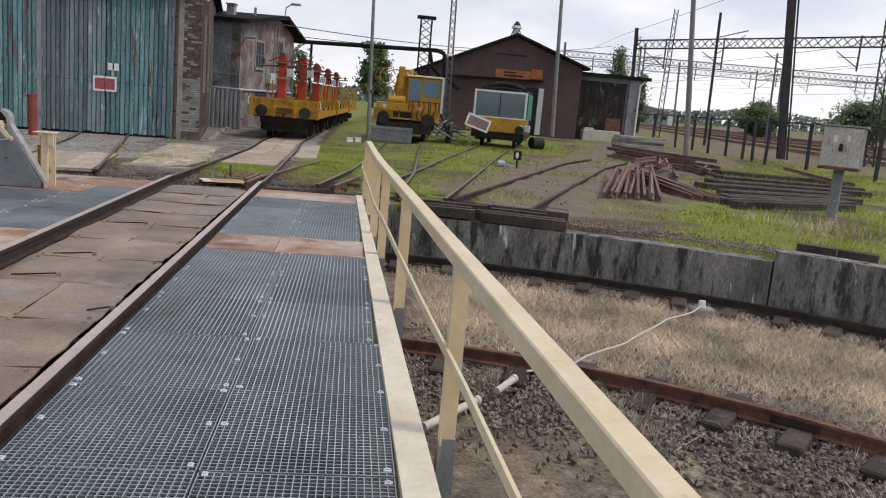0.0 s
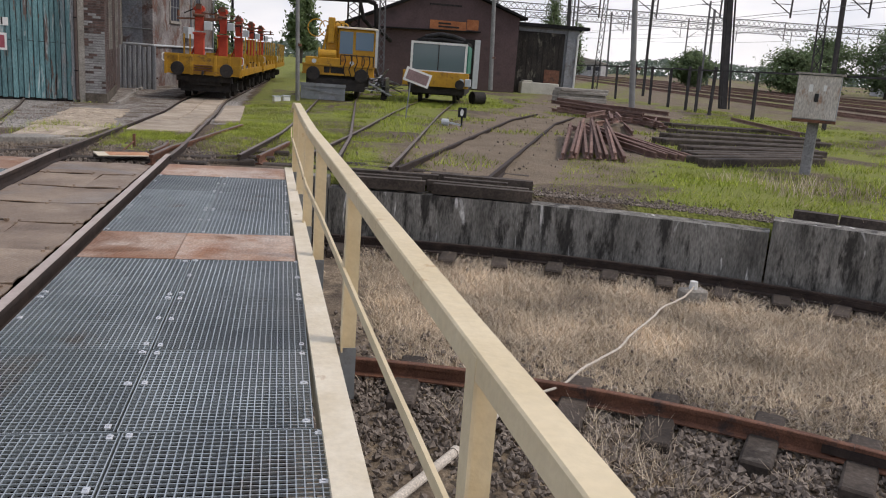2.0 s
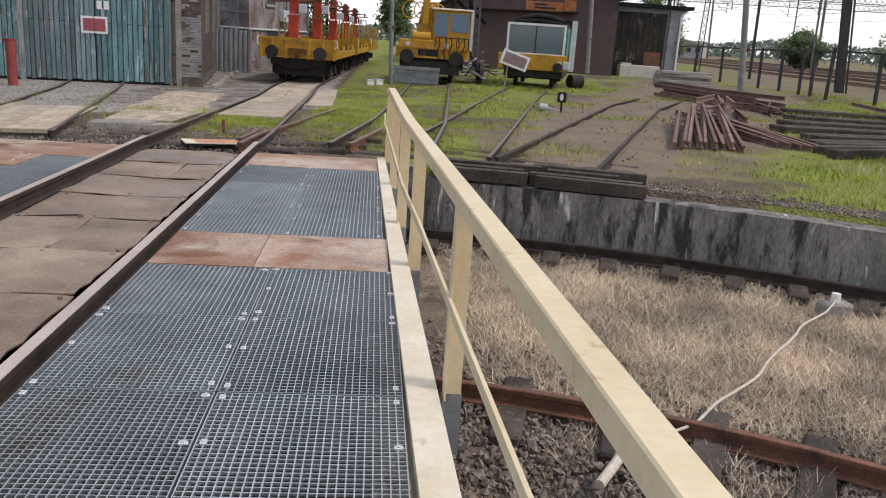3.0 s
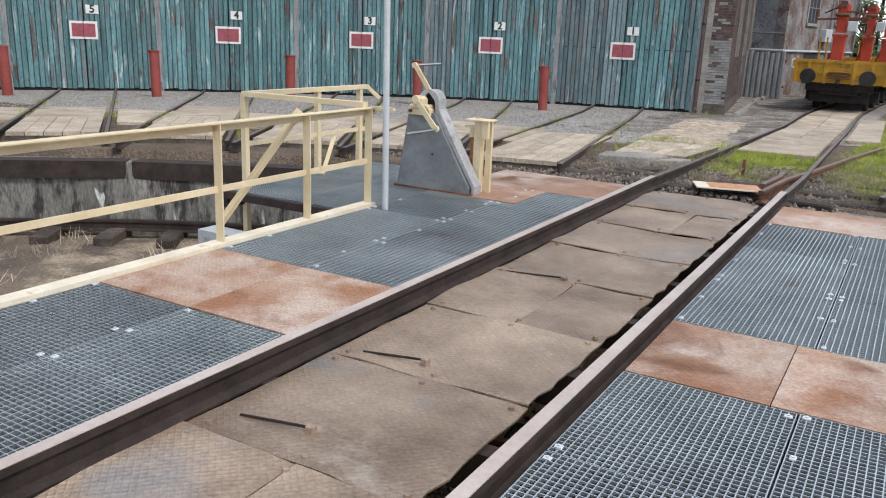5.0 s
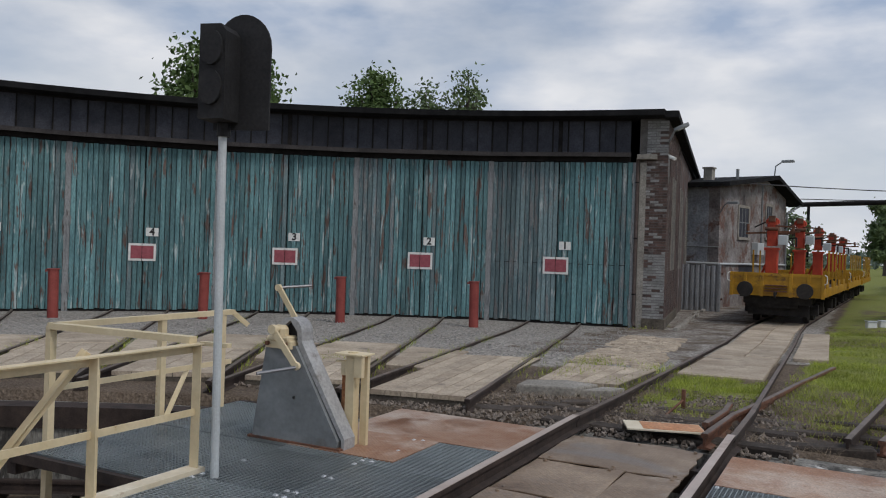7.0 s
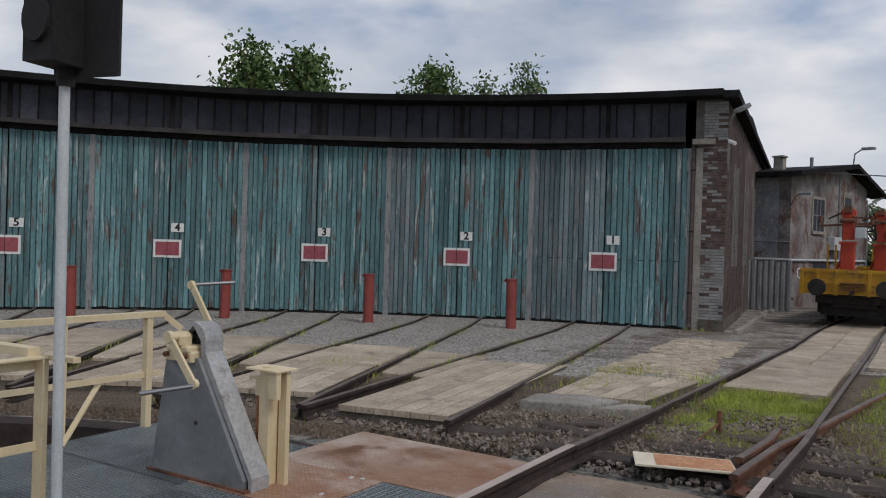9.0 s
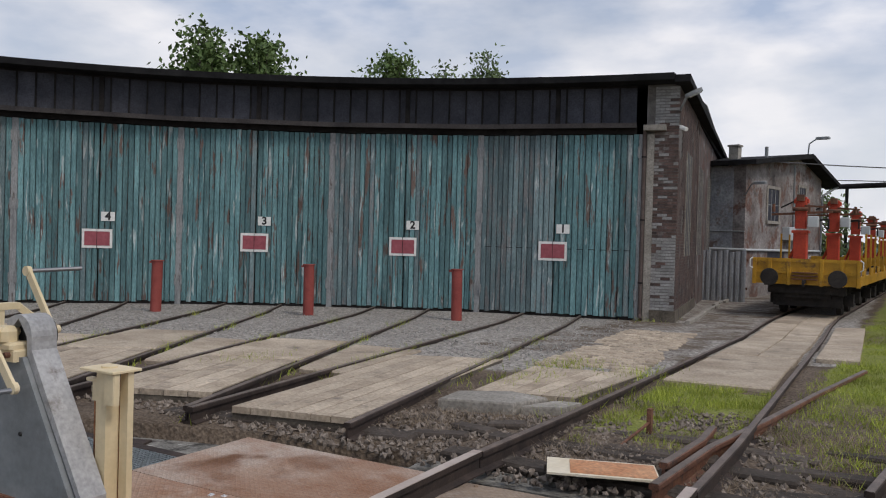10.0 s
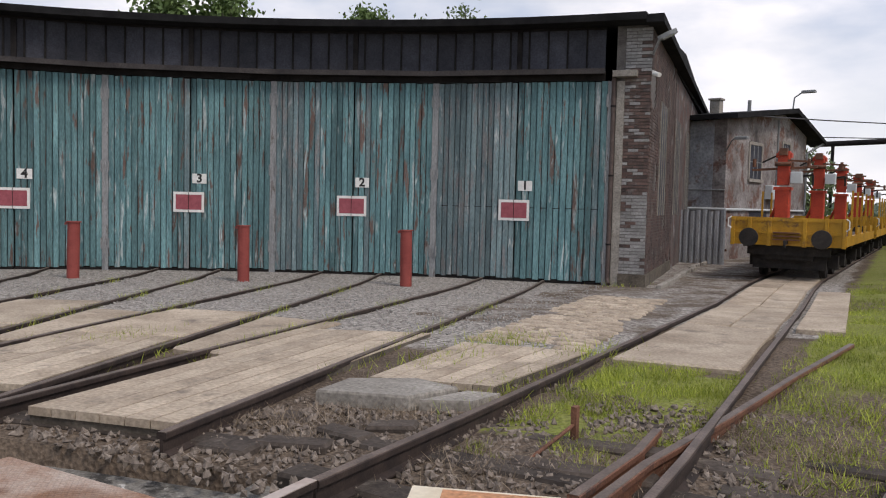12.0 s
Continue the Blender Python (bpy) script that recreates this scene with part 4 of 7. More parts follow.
for y0, y1 in ((9.7, 12.6), (12.65, 16.8)):
    a, b = main_x(y0), main_x(y1)
    slab([(a + 0.86, y0), (a + 1.5, y0), (b + 1.5, y1), (b + 0.86, y1)], -0.015, 0.12, "grey concrete slab outside the rail")
for i in range(2, 7):
    ex, ey = door_mid(i)
    d = Vector((ex - KX, ey - KY)).normalized()
    r = Vector((d.y, -d.x))
    t = 4.0
    while math.hypot(KX + d.x * t - CX, KY + d.y * t - CY) < R_WALL + 0.35:
        t += 0.05
    far = 6.6 + 0.8 * math.sin(i * 2.1)
    w = 0.64
    q = [(KX + d.x * u + r.x * v, KY + d.y * u + r.y * v) for u, v in ((t + 0.5, -w), (t + 0.5, w), (t + far * 0.55, w), (t + far * 0.55, -w))]
    striped(q, -0.03, 0.18, "worn grooved concrete slab between the rails", 5)
    q = [(KX + d.x * u + r.x * v, KY + d.y * u + r.y * v) for u, v in ((t + far * 0.57, -w), (t + far * 0.57, w), (t + far, w), (t + far, -w))]
    slab(q, -0.03, 0.15, "grey concrete slab between the rails")
    q = [(KX + d.x * u + r.x * v, KY + d.y * u + r.y * v) for u, v in ((t + 2.6, 0.86), (t + 2.4, 1.5), (t + 5.2, 2.0), (t + 5.6, 0.86))]
    slab(q, -0.04, 0.15, "cracked concrete slab between two tracks")
# crushed stone paving strip of small setts toward the side of the shed
setts = thing("sett_paving", "rough patch of worn stone setts in gravel", "paving")
sm = [Shape().box(-0.13, -0.08, -0.1, 0.13, 0.08, 0.0, None, 0.02).mesh("sett", SLABM), Shape().box(-0.10, -0.09, -0.1, 0.10, 0.09, 0.0, None, 0.03).mesh("sett", SLABM)]
for i in range(13):
    for j in range(22):
        u, v = (i + random.uniform(-0.1, 0.1)) / 13, (j + random.uniform(-0.1, 0.1)) / 22
        x0, x1 = -2.55 - 0.9 * v, -1.15 - 0.9 * v
        x, y = x0 + (x1 - x0) * u, 5.9 + 7.6 * v
        if noise.noise((x * 0.8, y * 0.5, 5)) > -0.25:
            part("sett", random.choice(sm), SLABM, setts, "", pose(x, y, rail_top(x, y) - 0.045 + random.uniform(-0.012, 0.012), random.uniform(-3, 3), random.uniform(-3, 3), random.uniform(-12, 20)))


# ---- roundhouse ----
plankA = Shape().prism([(-0.066, 0.03), (-0.066, -0.004), (-0.050, -0.022), (0.050, -0.022), (0.066, -0.004), (0.066, 0.03)], 0.0, 1.0).mesh("plank", TEAL)
plankB = Shape().prism([(-0.066, 0.03), (-0.066, -0.004), (-0.050, -0.022), (0.050, -0.022), (0.066, -0.004), (0.066, 0.03)], 0.0, 1.0).mesh("plank", TEALG)
DZ0, DZ1 = -0.34, 4.40
W = 2 * DR * math.tan(radians(STEP / 2))


def bay_matrix(i):
    a = 14.4 + STEP * (i - 1)
    x, y = door_mid(i)
    return pose(x, y, 0, 0, 0, a)      # local x runs along the front to the next lower number, y goes inward


def text_part(s, size, m, material, parent):
    cu = bpy.data.curves.new("digit", "FONT")
    cu.body, cu.size, cu.align_x, cu.align_y, cu.extrude, cu.offset = s, size, "CENTER", "CENTER", 0.002, 0.032 * size
    cu.materials.append(material)
    ob = new("digit", cu)
    ob.parent, ob.matrix_basis = parent, m
    return ob


GUTTER = mat("weathered_gutter_board", (0.022, 0.019, 0.019), (0.055, 0.048, 0.046), 2, 0.8, 0, 0.3, 30)
for i in range(1, 9):
    B = bay_matrix(i)
    door = thing("door_%d" % i, "closed pair of tall boarded shed doors in peeling teal paint", "door", B, "", "structure")
    for sgn in (-1, 1):
        half = W / 2 + (0.08 if i == 1 and sgn > 0 else -0.075)
        lf = part("leaf", Shape().box(min(sgn * 0.012, sgn * half), 0.03, DZ0 + 0.03, max(sgn * 0.012, sgn * half), 0.07, DZ1), BLACKB, door)
        npl = 14
        wv = (half - 0.012) / npl
        for k in range(npl):
            x = sgn * (0.012 + wv * (k + 0.5))
            grey = (i == 1 and sgn < 0) or (i == 2 and sgn < 0 and k > 8) or random.random() < 0.10
            z0, z1 = DZ0 + 0.05 + random.uniform(0, 0.04), DZ1 - random.uniform(0, 0.02)
            ob = part("plank", plankB if grey else plankA, TEAL, lf)
            ob.matrix_basis = Matrix.Translation((x, -0.012 if k % 2 else 0.008, z0)) @ Matrix.Diagonal((wv / 0.144, 1, z1 - z0, 1))
        part("bottom_board", Shape().box(min(sgn * 0.02, sgn * half), -0.012, DZ0, max(sgn * 0.02, sgn * half), 0.03, DZ0 + 0.05), BLACKB, lf)
        for z in (0.3, 2.2, 3.95):
            part("hinge", Shape().box(sgn * half - 0.03, -0.05, z - 0.12, sgn * half + 0.03, -0.03, z + 0.12).rod((sgn * half, -0.05, z - 0.15), (sgn * half, -0.05, z + 0.15), 0.015), POSTW, lf)
    if i == 1:
        part("seam", Shape().box(-W / 2 + 0.08, -0.022, 1.42, half, -0.016, 1.435), BLACKB, door, "dark patching joint across the boards")
    # signs hung on the doors
    th = thing("number_plate", "white plate with the black number %d on a shed door" % i, "plate", B @ pose(0.235, -0.035, 1.945), "door numbers")
    part("plate", Shape().box(-0.17, -0.006, -0.12, 0.17, 0.008, 0.12), WHITE, th)
    text_part(str(i), 0.29, pose(0, -0.010, 0, 90), BLACK, th)
    th = thing("warning_sign", "faded red board with a white border across the door gap", "sign", B @ pose(-0.02, -0.035, 1.36), "door warning signs")
    part("board", Shape().box(-0.37, -0.006, -0.25, 0.37, 0.008, 0.25), WHITE, th)
    part("red_field", Shape().box(-0.31, -0.012, -0.185, 0.31, -0.006, 0.185), SIGNRED, th)
    part("gap", Shape().box(-0.012, -0.016, -0.25, 0.0, -0.012, 0.25), BLACKB, th)
    # the pier between two doors
    e = bay_matrix(i) @ Vector((-W / 2, 0.02, 0))
    part("door_post", Shape().box(-0.075, -0.03, DZ0 - 0.1, 0.075, 0.12, DZ1), POSTW, door, "bare grey timber post", pose(-W / 2, 0, 0, 0, 0, STEP / 2))
    if i == 1:
        part("door_post", Shape().box(-0.07, -0.02, DZ0 - 0.1, 0.09, 0.12, DZ1), POSTW, door, "bare peeling timber post", pose(W / 2 + 0.15, 0, 0))
    # lintel, gutter and glazed band above
    ln = thing("lintel_%d" % i, "dark lintel with a projecting gutter board over the doors", "lintel", B, "", "structure")
    hw = W / 2 + 0.012
    part("beam", Shape().box(-hw, -0.05, DZ1 + 0.01, hw, 0.25, DZ1 + 0.16), BLACKB, ln)
    part("gutter", Shape().box(-hw, -0.30, DZ1 + 0.165, hw, 0.2, DZ1 + 0.20).box(-hw, -0.32, DZ1 + 0.13, hw, -0.29, DZ1 + 0.25), GUTTER, ln)
    wd = thing("window_%d" % i, "sooty dark clerestory panels in timber frames", "window", B, "", "structure")
    part("window_frame", Shape().box(-hw, 0.06, DZ1 + 0.2, hw, 0.12, DZ1 + 0.27).box(-hw, 0.06, 5.60, hw, 0.12, 5.68), BLACKB, wd)
    npn = 9
    for k in range(npn):
        x0, x1 = -hw + 2 * hw * k / npn, -hw + 2 * hw * (k + 1) / npn
        part("pane", Shape().box(x0 + 0.02, 0.09 + random.uniform(-0.004, 0.004), DZ1 + 0.26, x1 - 0.02, 0.11, 5.62), DARKGL, wd)
        part("mullion", Shape().box(x0 - 0.02, 0.05, DZ1 + 0.24, x0 + 0.02, 0.10, 5.62), BLACKB, wd)
    part("mullion", Shape().box(-0.06, 0.03, DZ1 + 0.22, 0.06, 0.12, 5.64), BLACKB, wd)

# roof with its dark fascia, walls that close the shed
def fan(r, a):
    a = radians(a)
    return DX - r * math.sin(a), DY + r * math.cos(a)


A0, A1 = 14.4 - STEP / 2 - 2.35, 14.4 + STEP * 7.5
angs = [A0 + (A1 - A0) * k / 24 for k in range(25)]
rf = Shape()
for a in angs:
    for r, z in ((DR - 0.38, 5.68), (DR - 0.40, 5.84), (DR + 9, 6.55), (DR + 20, 5.6), (DR + 20, 5.4), (DR - 0.2, 5.66)):
        x, y = fan(r / math.cos(radians(0)), a)
        rf.v.append((x, y, z))
for k in range(24):
    rf.f += [(k * 6 + j, k * 6 + (j + 1) % 6, k * 6 + 6 + (j + 1) % 6, k * 6 + 6 + j) for j in range(6)]
rf.f += [tuple(range(6)), tuple(24 * 6 + j for j in range(6))]
setting("roof", rf, ROOFING, "black felt roof edge of the roundhouse", "roof")
wl_ = Shape()
for a, b in zip(angs, angs[1:]):
    p, q, p2, q2 = fan(DR + 19.6, a), fan(DR + 19.6, b), fan(DR + 19.9, a), fan(DR + 19.9, b)
    wl_.prism([p, q, q2, p2], -0.5, 5.45)
setting("wall_back", wl_, PLASTER, "plastered back wall of the roundhouse", "wall")
p0, p1 = fan(DR + 0.15, A1), fan(DR + 19.6, A1)
setting("wall_west", Shape().bar((*p0, 2.5), (*p1, 2.5), 0.3, 6.0), PLASTER, "plastered end wall of the roundhouse", "wall")

# end pier of brick, with strip of render and downpipe, and the side wall going back
E1 = pose(*(bay_matrix(1) @ Vector((W / 2 + 0.15, 0.04, 0))), 0, 0, 14.4 - STEP / 2 - 1.5)
pier = thing("wall_east", "sooty brick end wall of the roundhouse with patches of render", "wall", E1, "", "structure")
PW = 0.90
part("core", Shape().box(0.10, 0.02, -0.6, PW - 0.02, 19.5, 5.66), MORTAR, pier)
part("render_strip", Shape().box(0.13, -0.03, DZ0 - 0.1, 0.31, 0.03, DZ1), DARKCON, pier, "grey cement strip")
part("ledge", Shape().box(0.05, -0.22, DZ1 + 0.08, 0.60, 0.1, DZ1 + 0.22), DARKCON, pier, "concrete lintel end")
part("plinth", Shape().box(0.30, -0.05, -0.6, PW + 0.04, 6.0, -0.06), BEDM, pier, "sooty plinth")
BRICKS = []
for M2, nm in ((BRICKM, "brick"), (BRICKG, "brick")):
    BRICKS.append((Shape().box(-0.12, -0.02, -0.031, 0.12, 0.012, 0.031, None, 0.004).mesh(nm, M2), Shape().box(-0.056, -0.02, -0.031, 0.056, 0.012, 0.031, None, 0.004).mesh(nm, M2)))
rows = 74
for j in range(rows):
    z = -0.02 + j * 0.0765
    gi = 1 if (z < 1.75 or z > 4.6) else 0
    if j % 2 == 0:
        xs = [(0.43, 0), (0.68, 0), (0.845, 1)]
    else:
        xs = [(0.365, 1), (0.55, 0), (0.78, 0)]
    for x, kind in xs:
        part("brick", BRICKS[gi if random.random() < 0.85 else 1 - gi][kind], BRICKM, pier, "", pose(x, 0.015 + random.uniform(-0.004, 0.004), z))
# render darkened in its colour to put the side wall in shade
SHADEDW = mat("shaded_render", (0.05, 0.043, 0.042), (0.15, 0.12, 0.11), 1.0, 0.95, 0, 0.5, 12, (0.10, 0.055, 0.045), 1.3, 0.50, 0.58, finemix=0.35, patch2=((0.24, 0.235, 0.23), 1.1, 0.62, 0.70))
# the side face: joined bricks
sb = Shape()
for j in range(74):
    z = -0.02 + j * 0.0765
    for k in range(24):
        y = 0.14 + 0.25 * k + (0.125 if j % 2 else 0)
        if noise.noise((y * 0.9, z * 0.8, 3)) > -0.35:
            sb.box(PW - 0.03, y - 0.118, z - 0.031, PW + random.uniform(-0.004, 0.006), y + 0.118, z + 0.031)
ob = part("side_bricks", sb, BRICKM, pier, "patchy dark red brickwork")
ob["kind"] = "stuff"
for y in (2.2, 6.4, 10.6):
    wn_ = part("window", Shape().box(PW - 0.04, y, 1.3, PW + 0.01, y + 1.5, 4.2), DARKGL, pier, "dusty side window")
    for k in range(4):
        part("bar", Shape().box(PW - 0.02, y + 0.5 * k - 0.02, 1.3, PW + 0.03, y + 0.5 * k + 0.02, 4.2), DARKCON, wn_)
part("side_render", Shape().box(PW - 0.02, 6.2, -0.4, PW + 0.004, 19.4, 5.5), SHADEDW, pier)
part("verge", Shape().box(PW - 0.1, -0.45, 5.62, PW + 0.28, 19.5, 5.80), ROOFING, pier, "black roof verge")
PIPEB = mat("brown_pipe", (0.055, 0.04, 0.035), (0.12, 0.09, 0.08), 4, 0.8, 0, 0.2, 50)
dp = thing("downpipe", "dark brown downpipe at the end of the shed doors", "pipe", E1)
part("pipe", Shape().pipe([(0.07, -0.1, 4.5), (0.07, -0.07, 4.3), (0.07, -0.07, -0.2), (0.12, -0.2, -0.3)], 0.05, 12), PIPEB, dp)
for z in (0.6, 2.2, 3.8):
    part("pipe_band", Shape().rod((0.07, -0.07, z), (0.07, -0.07, z + 0.04), 0.06, 0.06, 12), BLACKB, dp)
lm = thing("yard_lamp", "grey oval street lamp on the eave corner", "lamp", E1)
part("arm", Shape().pipe([(PW, 0.1, 5.0), (PW + 0.15, -0.15, 5.25), (PW + 0.2, -0.2, 5.3)], 0.03), GREYP, lm)
part("lamp_head", Shape().prism([(0, -0.06), (0.1, -0.12), (0.35, -0.13), (0.55, -0.06), (0.55, 0.06), (0.35, 0.13), (0.1, 0.12), (0, 0.06)], -0.05, 0.06, pose(PW + 0.14, -0.2, 5.28, 0, -24, 0) @ Matrix.Scale(0.8, 4)), GREYP, lm)
part("lens", Shape().prism([(0.12, -0.09), (0.5, -0.07), (0.5, 0.07), (0.12, 0.09)], -0.075, -0.05, pose(PW + 0.14, -0.2, 5.28, 0, -24, 0) @ Matrix.Scale(0.8, 4)), LGREY, lm)
cm = thing("security_camera", "small white camera on the brick corner", "camera", E1)
part("body", Shape().rod((PW + 0.05, -0.05, 4.55), (PW + 0.2, -0.22, 4.48), 0.05, 0.05, 12), WHITE, cm)
part("bracket", Shape().bar((PW, 0.05, 4.62), (PW + 0.1, -0.1, 4.57), 0.03, 0.03), WHITE, cm)

# red bollards between the tracks
for i in range(1, 7):
    a = 14.4 + STEP * (i - 0.5) + 0.4
    x, y = fan(DR - 2.35, a)
    z = ground_z(x, y)
    pb = thing("bollard", "red-painted round steel post with a flat cap in gravel", "bollard", pose(x, y, z, random.uniform(-1, 1), random.uniform(-1, 1), a + random.uniform(-12, 12)), "red posts before the doors")
    part("post", Shape().rod((0, 0, -0.15), (0, 0, 1.22), 0.128, 0.128, 24), REDP, pb)
    part("cap", Shape().rod((0, 0, 1.215), (0, 0, 1.24), 0.155, 0.15, 24).box(-0.19, -0.02, 1.16, -0.12, 0.02, 1.215), REDP, pb)

# board lying between the rails, small point rod
bd = thing("loose_board", "orange and white painted sheet lying by the turnout", "board", pose(0.06, 0.72, 0.0, 1, 1, 22))
part("sheet", Shape().box(-0.38, -0.2, 0.02, 0.38, 0.17, 0.035), CREAMW, bd)
ORANGE = mat("faded_orange", (0.42, 0.17, 0.07), (0.55, 0.30, 0.16), 4, 0.6, 0, 0.1, 40)
part("painted_field", Shape().box(-0.22, -0.17, 0.0352, 0.37, 0.14, 0.039), ORANGE, bd)
part("batten", Shape().box(-0.4, 0.02, -0.03, 0.36, 0.07, 0.02), SLEEPER, bd)
rd = thing("point_rod", "rusty upright stub with a slanting rod", "rod", pose(-0.10, 2.35, -0.1))
part("stub", Shape().box(0.03, -0.03, -0.1, 0.07, 0.03, 0.26), RUST, rd)
part("rod", Shape().rod((0.05, 0.0, 0.14), (-0.12, -0.75, -0.05), 0.014), RUST, rd)

# ---- rail vehicles ----
YELLOW = mat("yellow_paint", (0.38, 0.19, 0.010), (0.55, 0.30, 0.02), 2.5, 0.5, 0, 0.12, 40, (0.15, 0.08, 0.03), 3.0, 0.56, 0.68, finemix=0.15)
UNDER = mat("black_underframe", (0.012, 0.011, 0.011), (0.04, 0.034, 0.03), 4, 0.85, 0, 0.3, 40)
REDO = mat("red_orange_paint", (0.40, 0.035, 0.015), (0.55, 0.07, 0.03), 4, 0.5, 0, 0.1, 40, (0.2, 0.06, 0.03), 4, 0.66, 0.75)
GREEN = mat("green_paint", (0.02, 0.14, 0.09), (0.04, 0.22, 0.15), 3, 0.5, 0, 0.1, 40)
GLASS = plain("dim_glass", (0.10, 0.15, 0.16), 0.08)
GLASS.node_tree.nodes["Principled BSDF"].inputs["Specular IOR Level"].default_value = 0.8
BLUEG = plain("blue_glass", (0.10, 0.17, 0.24), 0.1)
CANVAS = mat("black_canvas", (0.012, 0.012, 0.013), (0.035, 0.034, 0.035), 5, 0.9, 0, 0.4, 30)


def wheelset(parent, y, z0, r=0.42):
    for sgn in (-1, 1):
        w = part("wheel", Shape().rod((sgn * 0.68, y, z0 + r), (sgn * 0.82, y, z0 + r), r, r, 22), UNDER, parent)
        part("hub", Shape().rod((sgn * 0.80, y, z0 + r), (sgn * 0.98, y, z0 + r), 0.13, 0.11, 14), UNDER, w)
        part("axle_box", Shape().box(sgn * 0.98 - 0.12, y - 0.16, z0 + r - 0.14, sgn * 0.98 + 0.12, y + 0.16, z0 + r + 0.2), UNDER, w)
    part("axle", Shape().rod((-0.7, y, z0 + r), (0.7, y, z0 + r), 0.08), UNDER, parent)


def buffer_pair(parent, y, z, off=0.86, r=0.24):
    for sgn in (-1, 1):
        b = part("buffer", Shape().rod((sgn * off, y, z), (sgn * off, y - 0.42, z), 0.11, 0.09, 14), UNDER, parent)
        part("buffer_plate", Shape().rod((sgn * off, y - 0.42, z), (sgn * off, y - 0.45, z), r, r * 0.96, 24), UNDER, b)


def flat_wagon(m, length, label):
    w = thing("flat_wagon", label, "rail wagon", m, "works train")
    part("underframe", Shape().box(-1.1, 0.15, 0.82, 1.1, length, 1.02).box(-0.6, 0.3, 0.5, 0.6, length - 0.3, 0.82), UNDER, w)
    part("floor", Shape().box(-1.3, 0.1, 1.02, 1.3, length, 1.10), SLEEPER, w)
    hs = part("end_board", Shape().box(-1.36, -0.04, 0.88, 1.36, 0.08, 1.58, None, 0.015), YELLOW, w, "yellow-painted end board with ribs")
    for x in (-1.33, -0.92, -0.42, 0.42, 0.92, 1.33):
        part("rib", Shape().box(x - 0.05, -0.09, 0.86, x + 0.05, -0.04, 1.60, None, 0.01), YELLOW, hs)
    part("rib", Shape().box(-1.3, -0.07, 1.50, 1.3, -0.04, 1.60), YELLOW, hs)
    part("rib", Shape().box(-1.3, -0.075, 1.18, 1.3, -0.04, 1.25), YELLOW, hs)
    for k in range(3):
        part("step", Shape().box(-0.32, -0.2, 1.02 + 0.09 * k, 0.32, -0.05, 1.05 + 0.09 * k), RUST, hs)
    part("drawhook", Shape().bar((0, -0.04, 0.98), (0, -0.34, 0.96), 0.07, 0.1).bar((0, -0.34, 1.0), (0, -0.34, 0.84), 0.06, 0.06), UNDER, w)
    buffer_pair(w, 0.0, 1.08)
    for sgn in (-1, 1):
        part("corner_handle", Shape().pipe([(sgn * 1.37, -0.1, 1.3), (sgn * 1.44, -0.14, 1.35), (sgn * 1.44, -0.14, 1.55), (sgn * 1.37, -0.1, 1.6)], 0.016), WHITE, w)
        sd = part("side_sill", Shape().box(sgn * 1.33 - 0.05, 0.08, 0.90, sgn * 1.33 + 0.05, length, 1.16), YELLOW, w)
        y = 1.6 if sgn > 0 else 3.9
        while y < length:
            part("stanchion", Shape().box(sgn * 1.33 - 0.025, y - 0.03, 1.0, sgn * 1.33 + 0.025, y + 0.03, 2.35), YELLOW, sd)
            y += 1.5
        y = 1.0
        while y < length:
            part("side_flap", Shape().box(sgn * 1.36 - 0.02, y - 0.35, 1.16, sgn * 1.36 + 0.02, y + 0.35, 1.36), YELLOW, sd)
            y += 2.3
    for y in (1.3, 3.0, length - 3.0, length - 1.3):
        wheelset(w, y, 0.0)
    part("brake_gear", Shape().box(-0.9, 0.5, 0.25, 0.9, 0.62, 0.7).box(-1.0, 0.2, 0.62, 1.0, 0.45, 0.85), UNDER, w)
    return w


def yaw_at(y):
    return -math.degrees(math.atan2(main_x(y + 1) - main_x(y - 1), 2))


